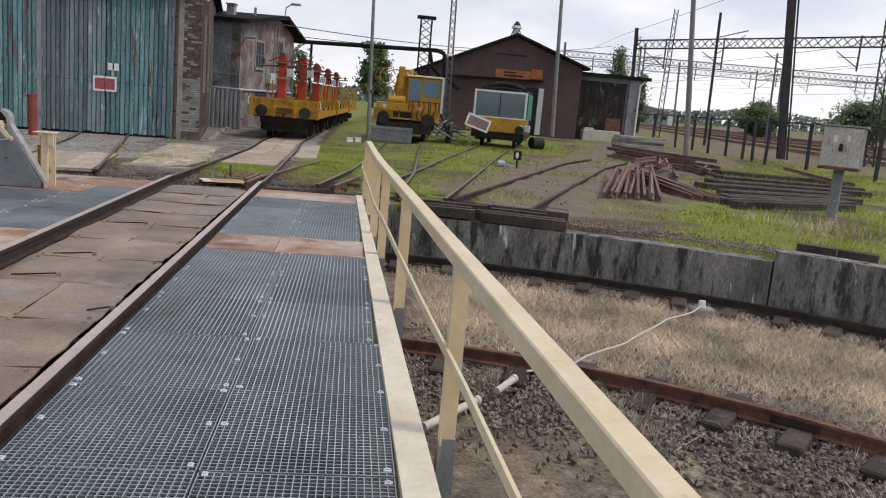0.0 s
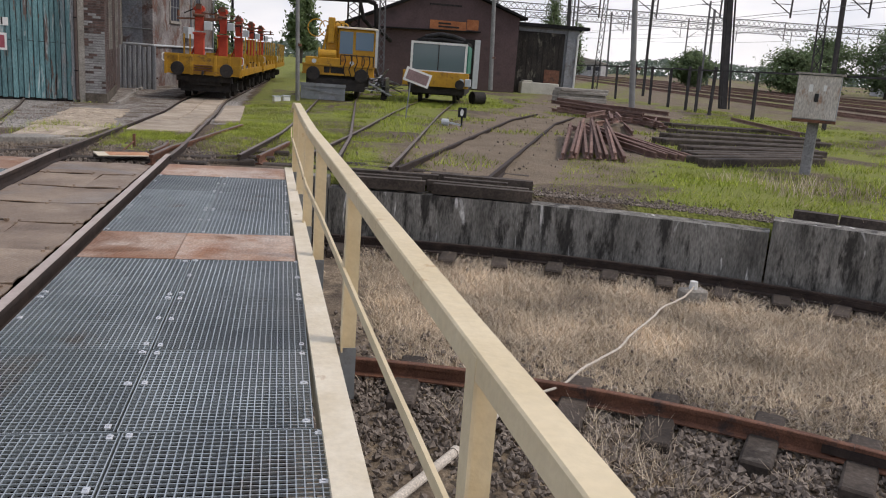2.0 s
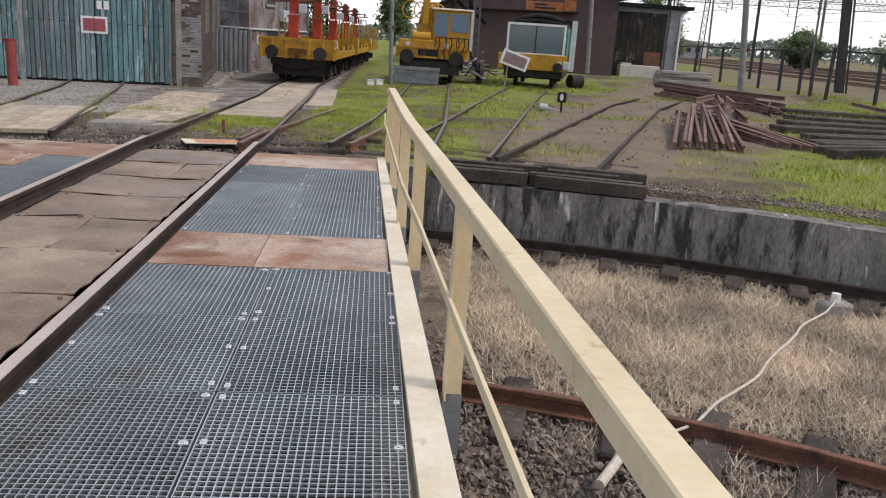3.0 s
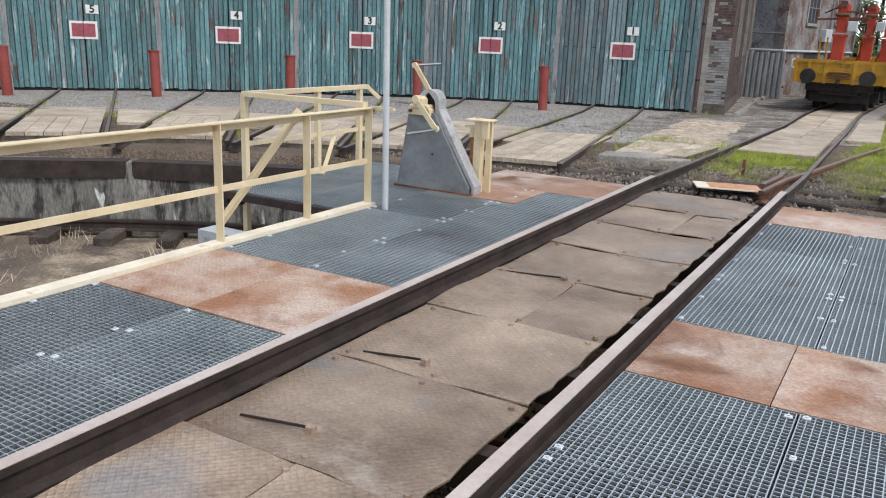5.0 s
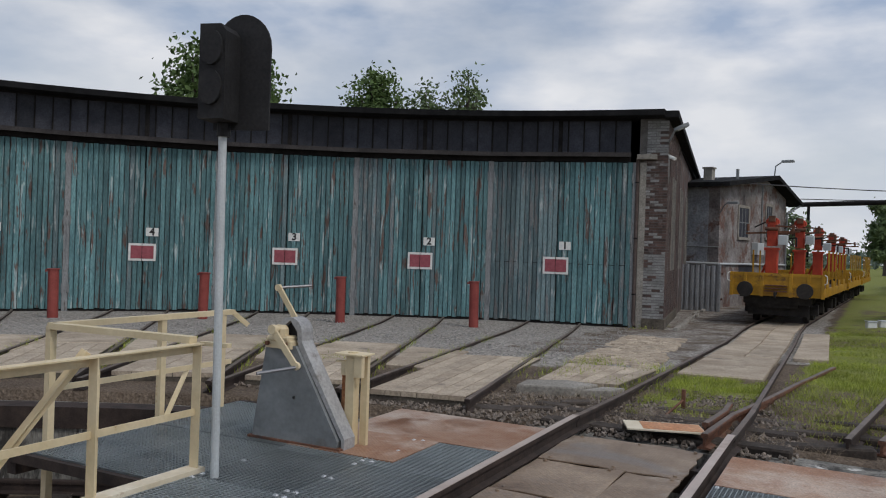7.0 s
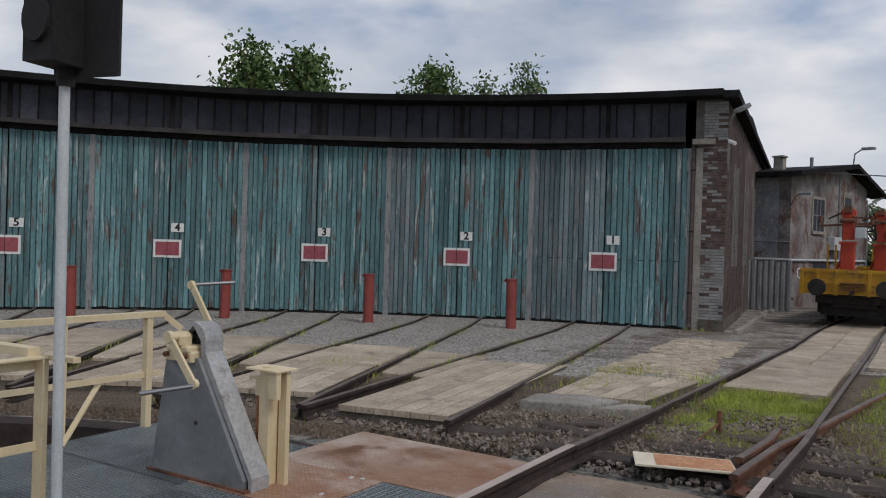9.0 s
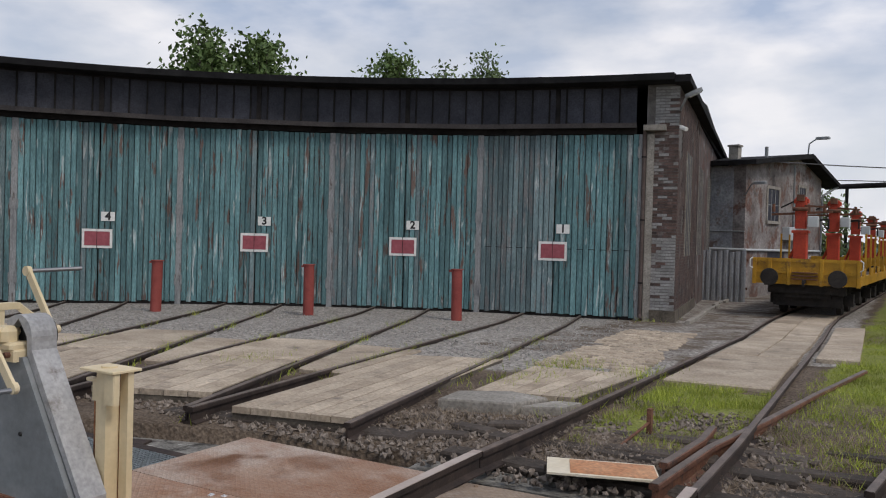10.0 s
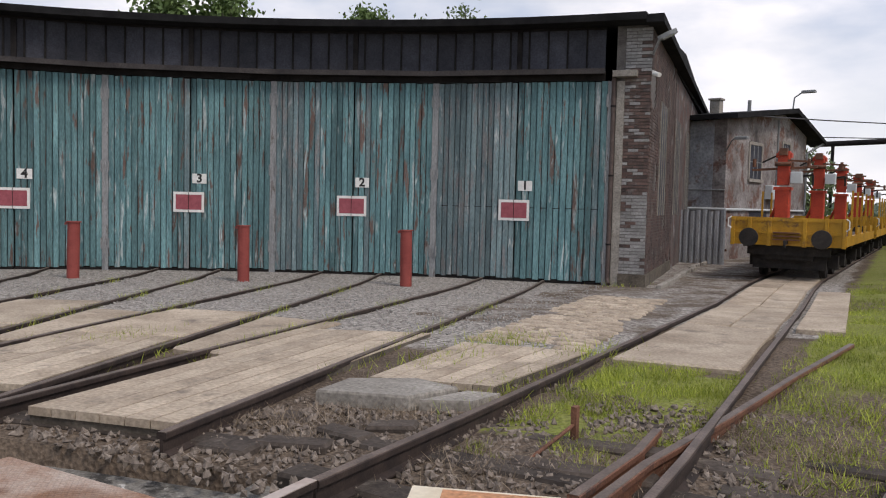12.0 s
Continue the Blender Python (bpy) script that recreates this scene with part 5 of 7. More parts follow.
RT0 = rail_top(0, 20)
flat_wagon(pose(-0.50, 19.6, RT0, 0, 0, -2.9), 9.4, "yellow flat works wagon carrying red cable stands")
flat_wagon(pose(0.05, 30.0, RT0, 0, 0, -2.9), 9.4, "second yellow flat works wagon behind the first")
flat_wagon(pose(0.6, 40.4, RT0, 0, 0, -2.9), 9.4, "third yellow flat works wagon far down the track")
for x, y, h in ((-0.72, 20.3, 2.25), (-0.12, 23.9, 2.35), (0.30, 28.2, 2.2), (0.62, 34.5, 2.2), (0.95, 41.0, 2.2)):
    c = thing("cable_stand", "red steel stand with cross arms and insulators on the wagon", "stand", pose(x, y, RT0 + 1.10, 0, 0, -3), "stands on the works train")
    part("column", Shape().box(-0.18, -0.15, 0, 0.18, 0.15, 1.3, None, 0.02).box(-0.22, -0.19, 1.22, 0.22, 0.19, 1.3, None, 0.01), REDO, c)
    part("upper_column", Shape().box(-0.15, -0.12, 1.35, 0.15, 0.12, h, None, 0.02).box(-0.2, -0.1, h - 0.18, 0.2, 0.1, h - 0.05, None, 0.02), REDO, c)
    part("arm", Shape().bar((-0.8, 0, h - 0.5), (0.8, 0, h - 0.42), 0.06, 0.06), RUST, c)
    part("arm", Shape().bar((0.1, -0.1, h - 0.25), (0.75, -0.2, h - 0.3), 0.05, 0.05), RUST, c)
    part("box", Shape().box(0.2, -0.28, h - 0.85, 0.48, -0.05, h - 0.55, None, 0.02), LGREY, c, "pale grey box")
    for dx in (-0.75, 0.6):
        part("insulator", Shape().rod((dx, 0, h - 0.42), (dx, 0, h - 0.2), 0.05, 0.04), RUST, c)
    part("support", Shape().bar((-0.5, 0.2, 0), (-0.16, 0.05, 0.8), 0.06, 0.06), REDO, c)
    part("bracket", Shape().bar((-0.15, 0, h - 0.1), (-0.55, 0, h - 0.3), 0.04, 0.04).bar((0.15, 0.05, h - 0.7), (0.7, 0.1, h - 0.62), 0.04, 0.05).bar((0.7, 0.1, h - 0.62), (0.7, 0.1, h - 0.9), 0.05, 0.05), UNDER, c)
    part("clamp", Shape().rod((-0.2, -0.2, h - 0.35), (0.2, -0.2, h - 0.35), 0.06, 0.06, 10).box(-0.1, -0.24, h - 0.12, 0.1, -0.1, h + 0.06), RUST, c)

# works crane
zc = rail_top(4.4, 21.5)
cr_ = thing("works_crane", "yellow rail crane with cab, black chassis and grey plough", "rail crane", pose(4.5, 21.3, zc, 0, 0, -6))
part("chassis", Shape().box(-1.25, 0.2, 0.55, 1.25, 7.5, 0.95).box(-1.1, 0.0, 0.35, 1.1, 0.4, 0.8), UNDER, cr_)
for y in (1.3, 3.2, 6.0):
    wheelset(cr_, y, 0.0, 0.46)
buffer_pair(cr_, 0.15, 0.98, 0.95, 0.27)
part("front_body", Shape().box(-1.4, 0.1, 0.95, 1.45, 1.4, 1.32, None, 0.03).box(-1.3, 0.12, 1.32, 0.1, 2.6, 1.62, None, 0.03), YELLOW, cr_)
for x in (-1.0, -0.3, 0.4, 1.1):
    part("panel_rib", Shape().box(x - 0.03, 0.07, 0.98, x + 0.03, 0.1, 1.3), YELLOW, cr_)
part("grille", Shape().box(-0.55, 0.07, 1.02, 0.25, 0.1, 1.26), UNDER, cr_, "black front grille")
cab = part("cab", Shape().box(-0.05, 0.6, 1.32, 1.46, 2.6, 2.80, None, 0.06), YELLOW, cr_, "yellow driver's cab")
part("window", Shape().box(0.66, 0.57, 1.98, 1.38, 0.60, 2.68), BLUEG, cab)
part("window", Shape().box(0.02, 0.57, 1.80, 0.55, 0.60, 2.68), BLUEG, cab)
part("window", Shape().box(1.455, 0.8, 1.95, 1.475, 2.2, 2.6), BLUEG, cab)
part("roof", Shape().box(-0.1, 0.5, 2.80, 1.54, 2.7, 2.87, None, 0.02), CREAMW, cab)
part("corner_post", Shape().box(1.46, 0.52, 1.32, 1.56, 0.62, 2.82), LGREY, cab, "pale corner post")
part("side_frame", Shape().box(-1.42, 0.02, 1.30, 1.48, 0.10, 1.36).box(-1.42, 0.02, 0.94, 1.48, 0.10, 1.0), YELLOW, cr_)
for x in (0.25, 0.5, 0.72, 1.0, 1.22):
    part("hose", Shape().pipe([(x, 0.05, 1.78), (x + 0.05, -0.02, 1.5), (x - 0.06, -0.02, 1.2), (x + 0.03, 0.02, 0.95)], 0.022, 6), UNDER, cr_)
part("winch", Shape().rod((-0.75, 0.35, 1.72), (-0.1, 0.35, 1.72), 0.2, 0.2, 16).rod((-0.8, 0.35, 1.72), (-0.74, 0.35, 1.72), 0.28, 0.28, 16), YELLOW, cr_)
for x, r in ((-0.95, 0.34), (0.12, 0.26)):
    part("hose_loop", Shape().pipe([(x + r * math.cos(t), 0.75, 2.75 + r * math.sin(t)) for t in np.linspace(0.2, 5.9, 14)], 0.022, 6), YELLOW, cr_)
part("grab_rail", Shape().pipe([(0.1, 0.1, 1.3), (0.1, 0.05, 1.75), (1.4, 0.05, 1.75), (1.4, 0.1, 1.3)], 0.02).pipe([(0.55, 0.05, 1.75), (0.55, 0.08, 1.3)], 0.02).pipe([(0.95, 0.05, 1.75), (0.95, 0.08, 1.3)], 0.02), UNDER, cr_)
bm_ = part("crane_column", Shape().box(-0.55, 0.9, 1.5, -0.12, 1.4, 2.9, None, 0.03).box(-0.48, 0.75, 2.2, -0.2, 0.95, 3.2, None, 0.03), YELLOW, cr_)
part("hydraulic_ram", Shape().rod((-0.75, 0.9, 1.5), (-0.5, 0.95, 2.7), 0.05).rod((-0.05, 0.9, 1.5), (-0.15, 0.95, 2.6), 0.05), YELLOW, bm_)
part("hose", Shape().pipe([(-0.6 + 0.22 * math.cos(t), 0.8, 2.75 + 0.3 * math.sin(t)) for t in np.linspace(0.3, 5.5, 12)], 0.02), YELLOW, bm_)
part("hose", Shape().pipe([(-0.1 + 0.2 * math.cos(t), 0.8, 2.7 + 0.35 * math.sin(t)) for t in np.linspace(-1.5, 2.8, 10)], 0.02), UNDER, bm_)
part("boom", Shape().bar((-0.3, 1.1, 2.9), (-0.1, 4.8, 3.1), 0.26, 0.3), YELLOW, cr_)
part("deck", Shape().box(-1.3, 2.6, 0.95, 1.35, 7.4, 1.25), YELLOW, cr_)
part("headlight", Shape().rod((-0.95, 0.1, 1.45), (-0.95, 0.02, 1.45), 0.09), LGREY, cr_)
part("headlight", Shape().rod((0.55, 0.1, 1.45), (0.55, 0.02, 1.45), 0.09), LGREY, cr_)
part("plough", Shape().prism([(-1.35, -0.95), (0.35, -0.95), (0.35, -0.80), (-1.35, -0.88)], 0.0, 0.58).prism([(-1.38, -1.0), (0.38, -1.0), (0.38, -0.94), (-1.38, -0.94)], 0.5, 0.62), GREYP, cr_, "grey plough blade")
part("plough_rib", Shape().bar((-1.3, -1.0, 0.45), (0.3, -1.0, 0.2), 0.03, 0.05), GREYP, cr_)

# inspection trolley
zt = rail_top(8.8, 23)
tv = thing("inspection_trolley", "green and yellow rail trolley with black canvas roof", "rail trolley", pose(8.75, 22.4, zt, 0, 0, -15))
part("chassis", Shape().box(-1.2, 0.1, 0.4, 1.2, 5.5, 0.85), UNDER, tv)
for y in (1.0, 4.4):
    wheelset(tv, y, 0.0, 0.4)
part("bumper_beam", Shape().box(-1.45, -0.1, 0.70, 1.35, 0.15, 1.32, None, 0.02), YELLOW, tv, "yellow front beam")
part("body", Shape().box(-1.15, 0.05, 1.28, 1.2, 5.4, 2.50, None, 0.04), GREEN, tv)
fr = part("windscreen", Shape().box(-1.08, 0.02, 1.36, 1.12, 0.05, 2.44), GLASS, tv, "wide dusty windscreen")
part("screen_frame", Shape().box(-1.17, -0.02, 1.28, 1.21, 0.05, 1.36).box(-1.17, -0.02, 2.44, 1.21, 0.05, 2.53).box(-1.17, -0.02, 1.36, -1.08, 0.05, 2.44).box(1.12, -0.02, 1.36, 1.21, 0.05, 2.44), WHITE, fr)
part("centre_bar", Shape().box(-0.01, 0.0, 1.36, 0.03, 0.05, 2.44), UNDER, fr)
roofp = [(-1.0, 2.50), (1.15, 2.50), (1.2, 2.62), (0.7, 2.82), (0.0, 2.88), (-0.6, 2.78), (-0.95, 2.62)]
part("canvas_roof", Shape().prism(roofp, 0.2, 5.2, M), CANVAS, tv)
part("canvas_roll", Shape().pipe([(-0.6, 0.15, 2.72), (0.0, 0.1, 2.86), (0.6, 0.1, 2.80), (1.05, 0.2, 2.66)], 0.09, 8).pipe([(-0.7, 0.1, 2.62), (0.2, 0.05, 2.66), (1.0, 0.12, 2.58)], 0.06, 8), CANVAS, tv)
part("side_door", Shape().box(1.19, 0.4, 1.3, 1.26, 1.8, 2.45, None, 0.02), GREEN, tv)
part("headlight", Shape().rod((1.05, -0.1, 1.0), (1.05, -0.18, 1.0), 0.1, 0.1, 14), LGREY, tv)
part("step_box", Shape().box(1.2, -0.15, 0.8, 1.45, 0.15, 1.1, None, 0.02), LGREY, tv)
buffer_pair(tv, 0.0, 0.85, 1.0, 0.2)
dr_ = thing("drum", "black drum lying in the grass", "drum", pose(11.2, 25.0, -0.1, 0, 0, 20))
part("shell", Shape().rod((-0.3, 0, 0.29), (0.3, 0, 0.29), 0.29, 0.29, 20), UNDER, dr_)

# scrap heap between the vehicles
SCRAP = mat("scrap_metal", (0.10, 0.10, 0.10), (0.36, 0.36, 0.37), 2, 0.6, 0.3, 0.2, 30, rnd=0.4)
for k in range(26):
    x, y = 6.6 + random.gauss(0, 0.5), 24.0 + random.gauss(0, 0.5)
    a = Vector((random.uniform(-1, 1), random.uniform(-0.6, 0.6), random.uniform(-0.25, 0.5))).normalized() * random.uniform(0.4, 0.9)
    z = 0.25 + random.uniform(0, 0.55)
    ob = part("scrap_piece", Shape().bar((x - a.x, y - a.y, max(z - a.z, -0.1)), (x + a.x, y + a.y, z + a.z), random.uniform(0.05, 0.28), 0.03), random.choice([SCRAP, UNDER, LGREY]))
    tagged(ob, "bent scrap metal in a heap between vehicles", "scrap", "scrap heap")
for x, y in ((2.15, 20.2), (2.5, 20.6)):
    ob = thing("white_crate", "small white box beside the track", "box", pose(x, y, ground_z(x, y), 0, 0, 20), "white boxes")
    part("box", Shape().box(-0.14, -0.11, 0, 0.14, 0.11, 0.2, None, 0.02), WHITE, ob)
    part("lid", Shape().box(-0.155, -0.125, 0.2, 0.155, 0.125, 0.23), LGREY, ob)

# ---- sheds beyond ----
PURPLE = mat("maroon_render", (0.072, 0.047, 0.047), (0.112, 0.073, 0.073), 0.5, 0.9, 0, 0.1, 8, (0.05, 0.038, 0.038), 0.5, 0.55, 0.7, finemix=0.15)
sh = thing("engine_shed", "maroon rendered gable shed with dark roof", "shed", pose(0, 46, 0))
part("front_wall", Shape().prism([(6.9, -0.3), (18.9, -0.3), (18.9, 5.15), (13.7, 6.95), (6.9, 3.95)], 0.0, 0.35, M), PURPLE, sh)
part("side_wall", Shape().box(6.9, 0.35, -0.3, 7.25, 22, 3.95), PURPLE, sh)
part("side_wall", Shape().box(18.6, 0.35, -0.3, 18.9, 22, 5.1), PURPLE, sh)
part("roof", Shape().prism([(6.2, 3.72), (13.7, 7.0), (19.4, 5.02), (19.4, 5.18), (13.7, 7.2), (6.2, 3.9)], -0.4, 22, M), ROOFING, sh)
part("canopy", Shape().prism([(8.3, 3.72), (16.0, 3.90), (16.0, 3.98), (8.3, 3.80)], -0.5, 0.0, M), ROOFING, sh)
part("door_opening", Shape().box(13.4, -0.06, 0.0, 15.7, 0.0, 3.4), UNDER, sh, "dark shed doorway")
part("door_leaf", Shape().box(15.72, -0.25, 0.0, 16.1, -0.02, 3.4), LGREY, sh, "pale open door leaf")
sgb = part("signboard", Shape().box(12.4, -0.05, 3.95, 15.0, 0.0, 4.55).box(15.05, -0.05, 4.05, 15.9, 0.0, 4.75), mat("rusty_orange_sign", (0.28, 0.09, 0.03), (0.42, 0.16, 0.06), 2, 0.7, 0, 0.1, 20), sh, "rust-orange signboard")
for k in range(2):
    part("letter_bar", Shape().box(13.0, -0.07, 4.08 + 0.22 * k, 14.5 - 0.6 * k, -0.05, 4.2 + 0.22 * k), UNDER, sgb)
part("vent_slot", Shape().box(12.3, -0.03, 5.55, 14.6, 0.0, 5.68), UNDER, sh)
vn = part("roof_vent", Shape().rod((13.7, 0.3, 7.1), (13.7, 0.3, 7.55), 0.22, 0.22, 14).rod((13.7, 0.3, 7.55), (13.7, 0.3, 7.75), 0.42, 0.3, 16), LGREY, sh)
part("vent_cap", Shape().rod((13.7, 0.3, 7.75), (13.7, 0.3, 8.05), 0.3, 0.1, 16), UNDER, vn)
part("vent_leg", Shape().bar((13.3, 0.2, 7.0), (13.55, 0.3, 7.6), 0.05, 0.05).bar((14.1, 0.2, 7.0), (13.85, 0.3, 7.6), 0.05, 0.05), UNDER, vn)
MOULD = mat("mouldering_black_boards", (0.012, 0.011, 0.01), (0.04, 0.034, 0.028), 1.5, 0.9, 0, 0.5, 12, (0.16, 0.15, 0.12), 1.2, 0.56, 0.66, stretch=(1.5, 1, 0.6))
GREYW = mat("grey_cement_wall", (0.19, 0.20, 0.21), (0.29, 0.30, 0.31), 0.8, 0.9, 0, 0.3, 15, (0.11, 0.09, 0.08), 0.8, 0.55, 0.68)
an = thing("store_shed", "flat-roofed grey shed with mouldering black boarded front", "shed", pose(0, 48, 0))
part("wall", Shape().box(18.2, 0.05, -0.3, 24.2, 8, 4.75), GREYW, an)
part("board_front", Shape().box(19.4, -0.08, -0.1, 23.1, 0.05, 4.4), MOULD, an, "black mouldering boards")
for k in range(9):
    part("board", Shape().box(19.42 + 0.41 * k, -0.12, 0.0, 19.79 + 0.41 * k, -0.08, 4.35), MOULD, an)
part("rust_panel", Shape().box(21.7, -0.15, 0.0, 22.9, -0.11, 1.7), RUST, an, "rust-brown lower panel")
part("roof", Shape().box(17.8, -0.4, 4.75, 24.9, 8.3, 5.0), ROOFING, an)
part("pilaster", Shape().box(18.2, -0.2, -0.3, 19.1, 0.05, 4.6), GREYW, an)
part("pilaster", Shape().box(23.3, -0.15, -0.3, 24.2, 0.05, 4.7), GREYW, an)
part("downpipe", Shape().pipe([(24.5, -0.1, 4.7), (24.1, -0.2, 4.3), (24.1, -0.2, 0.0)], 0.08), WHITE, an)
bk = thing("concrete_block", "pale concrete trough standing in grass", "block", pose(21.1, 47.0, 0.0))
part("body", Shape().box(-1.45, -0.4, -0.2, 1.45, 0.4, 0.72, None, 0.04).box(-1.3, -0.3, 0.6, -0.6, 0.3, 0.85, None, 0.03), mat("pale_concrete", (0.42, 0.40, 0.34), (0.56, 0.54, 0.47), 2, 0.9, 0, 0.3, 20), bk)

# ---- house beside the train ----
hs_ = thing("brick_house", "two-storey house of brick and crumbling plaster", "house", pose(-3.45, 27.6, 0, 0, 0, -11))
HW, HL = 5.5, 9.6
M3 = Matrix(((0, 0, 1, 0), (1, 0, 0, 0), (0, 1, 0, 0), (0, 0, 0, 1)))
part("front_wall", Shape().box(-HW, 0, -0.5, -0.31, 0.3, 4.72), PLASTER, hs_)
part("side_wall", Shape().prism([(0, -0.5), (HL, -0.5), (HL, 4.95), (6.4, 5.5), (0, 4.75)], -0.3, 0.0, M3), PLASTERB, hs_)
part("quoin", Shape().box(-0.45, -0.02, -0.4, 0.015, 0.45, 4.7), PLASTERB, hs_, "bare brick corner")
part("rear_wall", Shape().box(-HW, HL - 0.3, -0.5, -0.31, HL, 4.9), PLASTER, hs_)
part("roof", Shape().prism([(-0.5, 4.70), (6.4, 5.55), (HL + 1.2, 4.55), (HL + 1.2, 4.70), (6.4, 5.75), (-0.5, 4.88)], -HW - 0.3, 0.55, M3), ROOFING, hs_)
ch = part("chimney", Shape().box(-1.50, 2.05, 4.9, -1.12, 2.43, 5.72), DARKCON, hs_)
part("chimney_cap", Shape().box(-1.55, 2.0, 5.72, -1.07, 2.48, 5.79), DARKCON, ch)
part("flue", Shape().rod((-0.3, 3.0, 5.1), (-0.3, 3.0, 5.75), 0.07), GREYP, hs_)
for y, z0, z1, wd_ in ((2.4, 2.7, 4.0, 1.3), (6.3, 2.8, 4.3, 0.9)):
    w = part("window", Shape().box(-0.02, y, z0, 0.012, y + wd_, z1), DARKGL, hs_, "dark barred window")
    part("frame", Shape().box(-0.01, y - 0.12, z0 - 0.1, 0.04, y, z1 + 0.1).box(-0.01, y + wd_, z0 - 0.1, 0.04, y + wd_ + 0.12, z1 + 0.1).box(-0.01, y, z1, 0.04, y + wd_, z1 + 0.12), DARKCON, w)
    part("sill", Shape().box(-0.01, y - 0.15, z0 - 0.12, 0.09, y + wd_ + 0.15, z0), DARKCON, w)
    for k in range(1, 3):
        part("bar", Shape().box(0.012, y + wd_ / 3 * k - 0.025, z0, 0.03, y + wd_ / 3 * k + 0.025, z1), POSTW, w)
    part("bar", Shape().box(0.012, y, (z0 + z1) / 2 - 0.02, 0.028, y + wd_, (z0 + z1) / 2 + 0.02), POSTW, w)
w = part("window", Shape().box(-0.02, 2.6, 0.4, 0.012, 4.6, 1.5), DARKGL, hs_, "low dark window")
part("sill", Shape().box(-0.01, 2.5, 0.28, 0.09, 4.7, 0.4), DARKCON, w)
part("air_unit", Shape().box(0.0, 4.3, 1.95, 0.3, 5.2, 2.5, None, 0.02), LGREY, hs_, "grey air-conditioning unit")
part("conduit", Shape().pipe([(0.02, 5.6, 5.2), (0.05, 5.6, 0.0)], 0.05), GREYP, hs_)
part("heating_pipe", Shape().pipe([(-HW, -0.06, 1.55), (0.05, -0.06, 1.5), (0.06, HL, 1.5)], 0.05), LGREY, hs_)
part("cable", Shape().pipe([(-2.6, -0.05, 2.2), (0.02, -0.05, 2.2)], 0.025), GREYP, hs_)
part("downpipe", Shape().pipe([(0.45, HL + 1.1, 4.6), (0.12, HL - 0.2, 4.1), (0.08, HL - 0.2, 0.0)], 0.05), GREYP, hs_)
part("wall_lamp", Shape().pipe([(0.0, 0, 3.6), (0.35, -0.4, 3.95), (0.55, -0.5, 4.0)], 0.025).box(0.5, -0.65, 3.95, 0.95, -0.4, 4.05, None, 0.03), GREYP, hs_)
part("roof_lamp", Shape().pipe([(0.3, 6.4, 5.6), (0.35, 6.4, 6.2), (0.7, 6.3, 6.4)], 0.03).box(0.65, 6.2, 6.35, 1.2, 6.45, 6.46, None, 0.03), GREYP, hs_)
part("vent_box", Shape().box(-2.6, -0.25, 2.35, -1.6, 0.0, 2.5).pipe([(-2.6, -0.1, 2.4), (-2.8, -0.1, 1.9)], 0.04), DARKCON, hs_)

SHEETM = mat("dull_grey_sheet", (0.20, 0.21, 0.22), (0.34, 0.35, 0.36), 2, 0.7, 0.1, 0.2, 30, (0.14, 0.11, 0.09), 3, 0.6, 0.72, stretch=(2, 2, 0.5))
fn = thing("sheet_fence", "grey corrugated sheet fence beside the house", "fence", pose(-4.75, 25.2, 0, 0, 0, 0))
for k in range(9):
    part("sheet", Shape().prism([(0.2 * k, 0), (0.2 * k + 0.05, -0.05), (0.2 * k + 0.14, -0.05), (0.2 * k + 0.19, 0), (0.2 * k + 0.19, 0.01), (0.2 * k, 0.01)], -0.4, 1.42 + 0.03 * (k % 3)), SHEETM, fn)
part("rail", Shape().box(0, 0.012, 1.1, 1.85, 0.05, 1.18).box(0, 0.012, 0.1, 1.85, 0.05, 0.18), RUST, fn)
# low wild plant beside the house and kerb
kb = thing("kerb_edge", "low concrete kerb edging beside the shed", "kerb", pose(-2.75, 15.6, rail_top(-2.8, 16) - 0.08, 0, 0, 5))
for k in range(10):
    part("kerbstone", Shape().box(-0.06, k * 0.95, -0.1, 0.06, k * 0.95 + 0.93, 0.10, None, 0.015), DARKCON, kb, "", pose(0, 0, 0, 0, 0, random.uniform(-0.8, 0.8)))

# pipe bridge over the tracks
pb_ = thing("pipe_bridge", "black steam pipe carried high across the tracks", "pipe")
PIPEM = BLACKB
part("pipe", Shape().pipe([(-2.0, 44, 5.0), (7.4, 40, 5.05), (7.9, 40, 4.9), (8.0, 40, 3.6), (8.7, 40.5, 3.0), (9.6, 45.5, 2.9)], 0.14, 12), PIPEM, pb_)
part("pipe", Shape().pipe([(6.9, 40, 5.0), (7.2, 40, 3.9), (7.9, 41, 3.4)], 0.12, 12), PIPEM, pb_)
part("support", Shape().bar((6.2, 40, -0.2), (6.2, 40, 7.0), 0.1, 0.1).bar((6.9, 40, -0.2), (6.9, 40, 7.0), 0.1, 0.1), PIPEM, pb_)
for k in range(14):
    z = 0.3 + 0.48 * k
    part("lattice_bar", Shape().bar((6.2, 40, z), (6.9, 40, z + 0.48), 0.05, 0.05).bar((6.9, 40, z), (6.2, 40, z + 0.48), 0.05, 0.05), PIPEM, pb_)
part("cap", Shape().box(5.95, 39.8, 6.95, 7.15, 40.2, 7.15), PIPEM, pb_)
part("support", Shape().bar((-0.9, 43.5, -0.2), (-0.9, 43.5, 5.0), 0.16, 0.16), PIPEM, pb_)

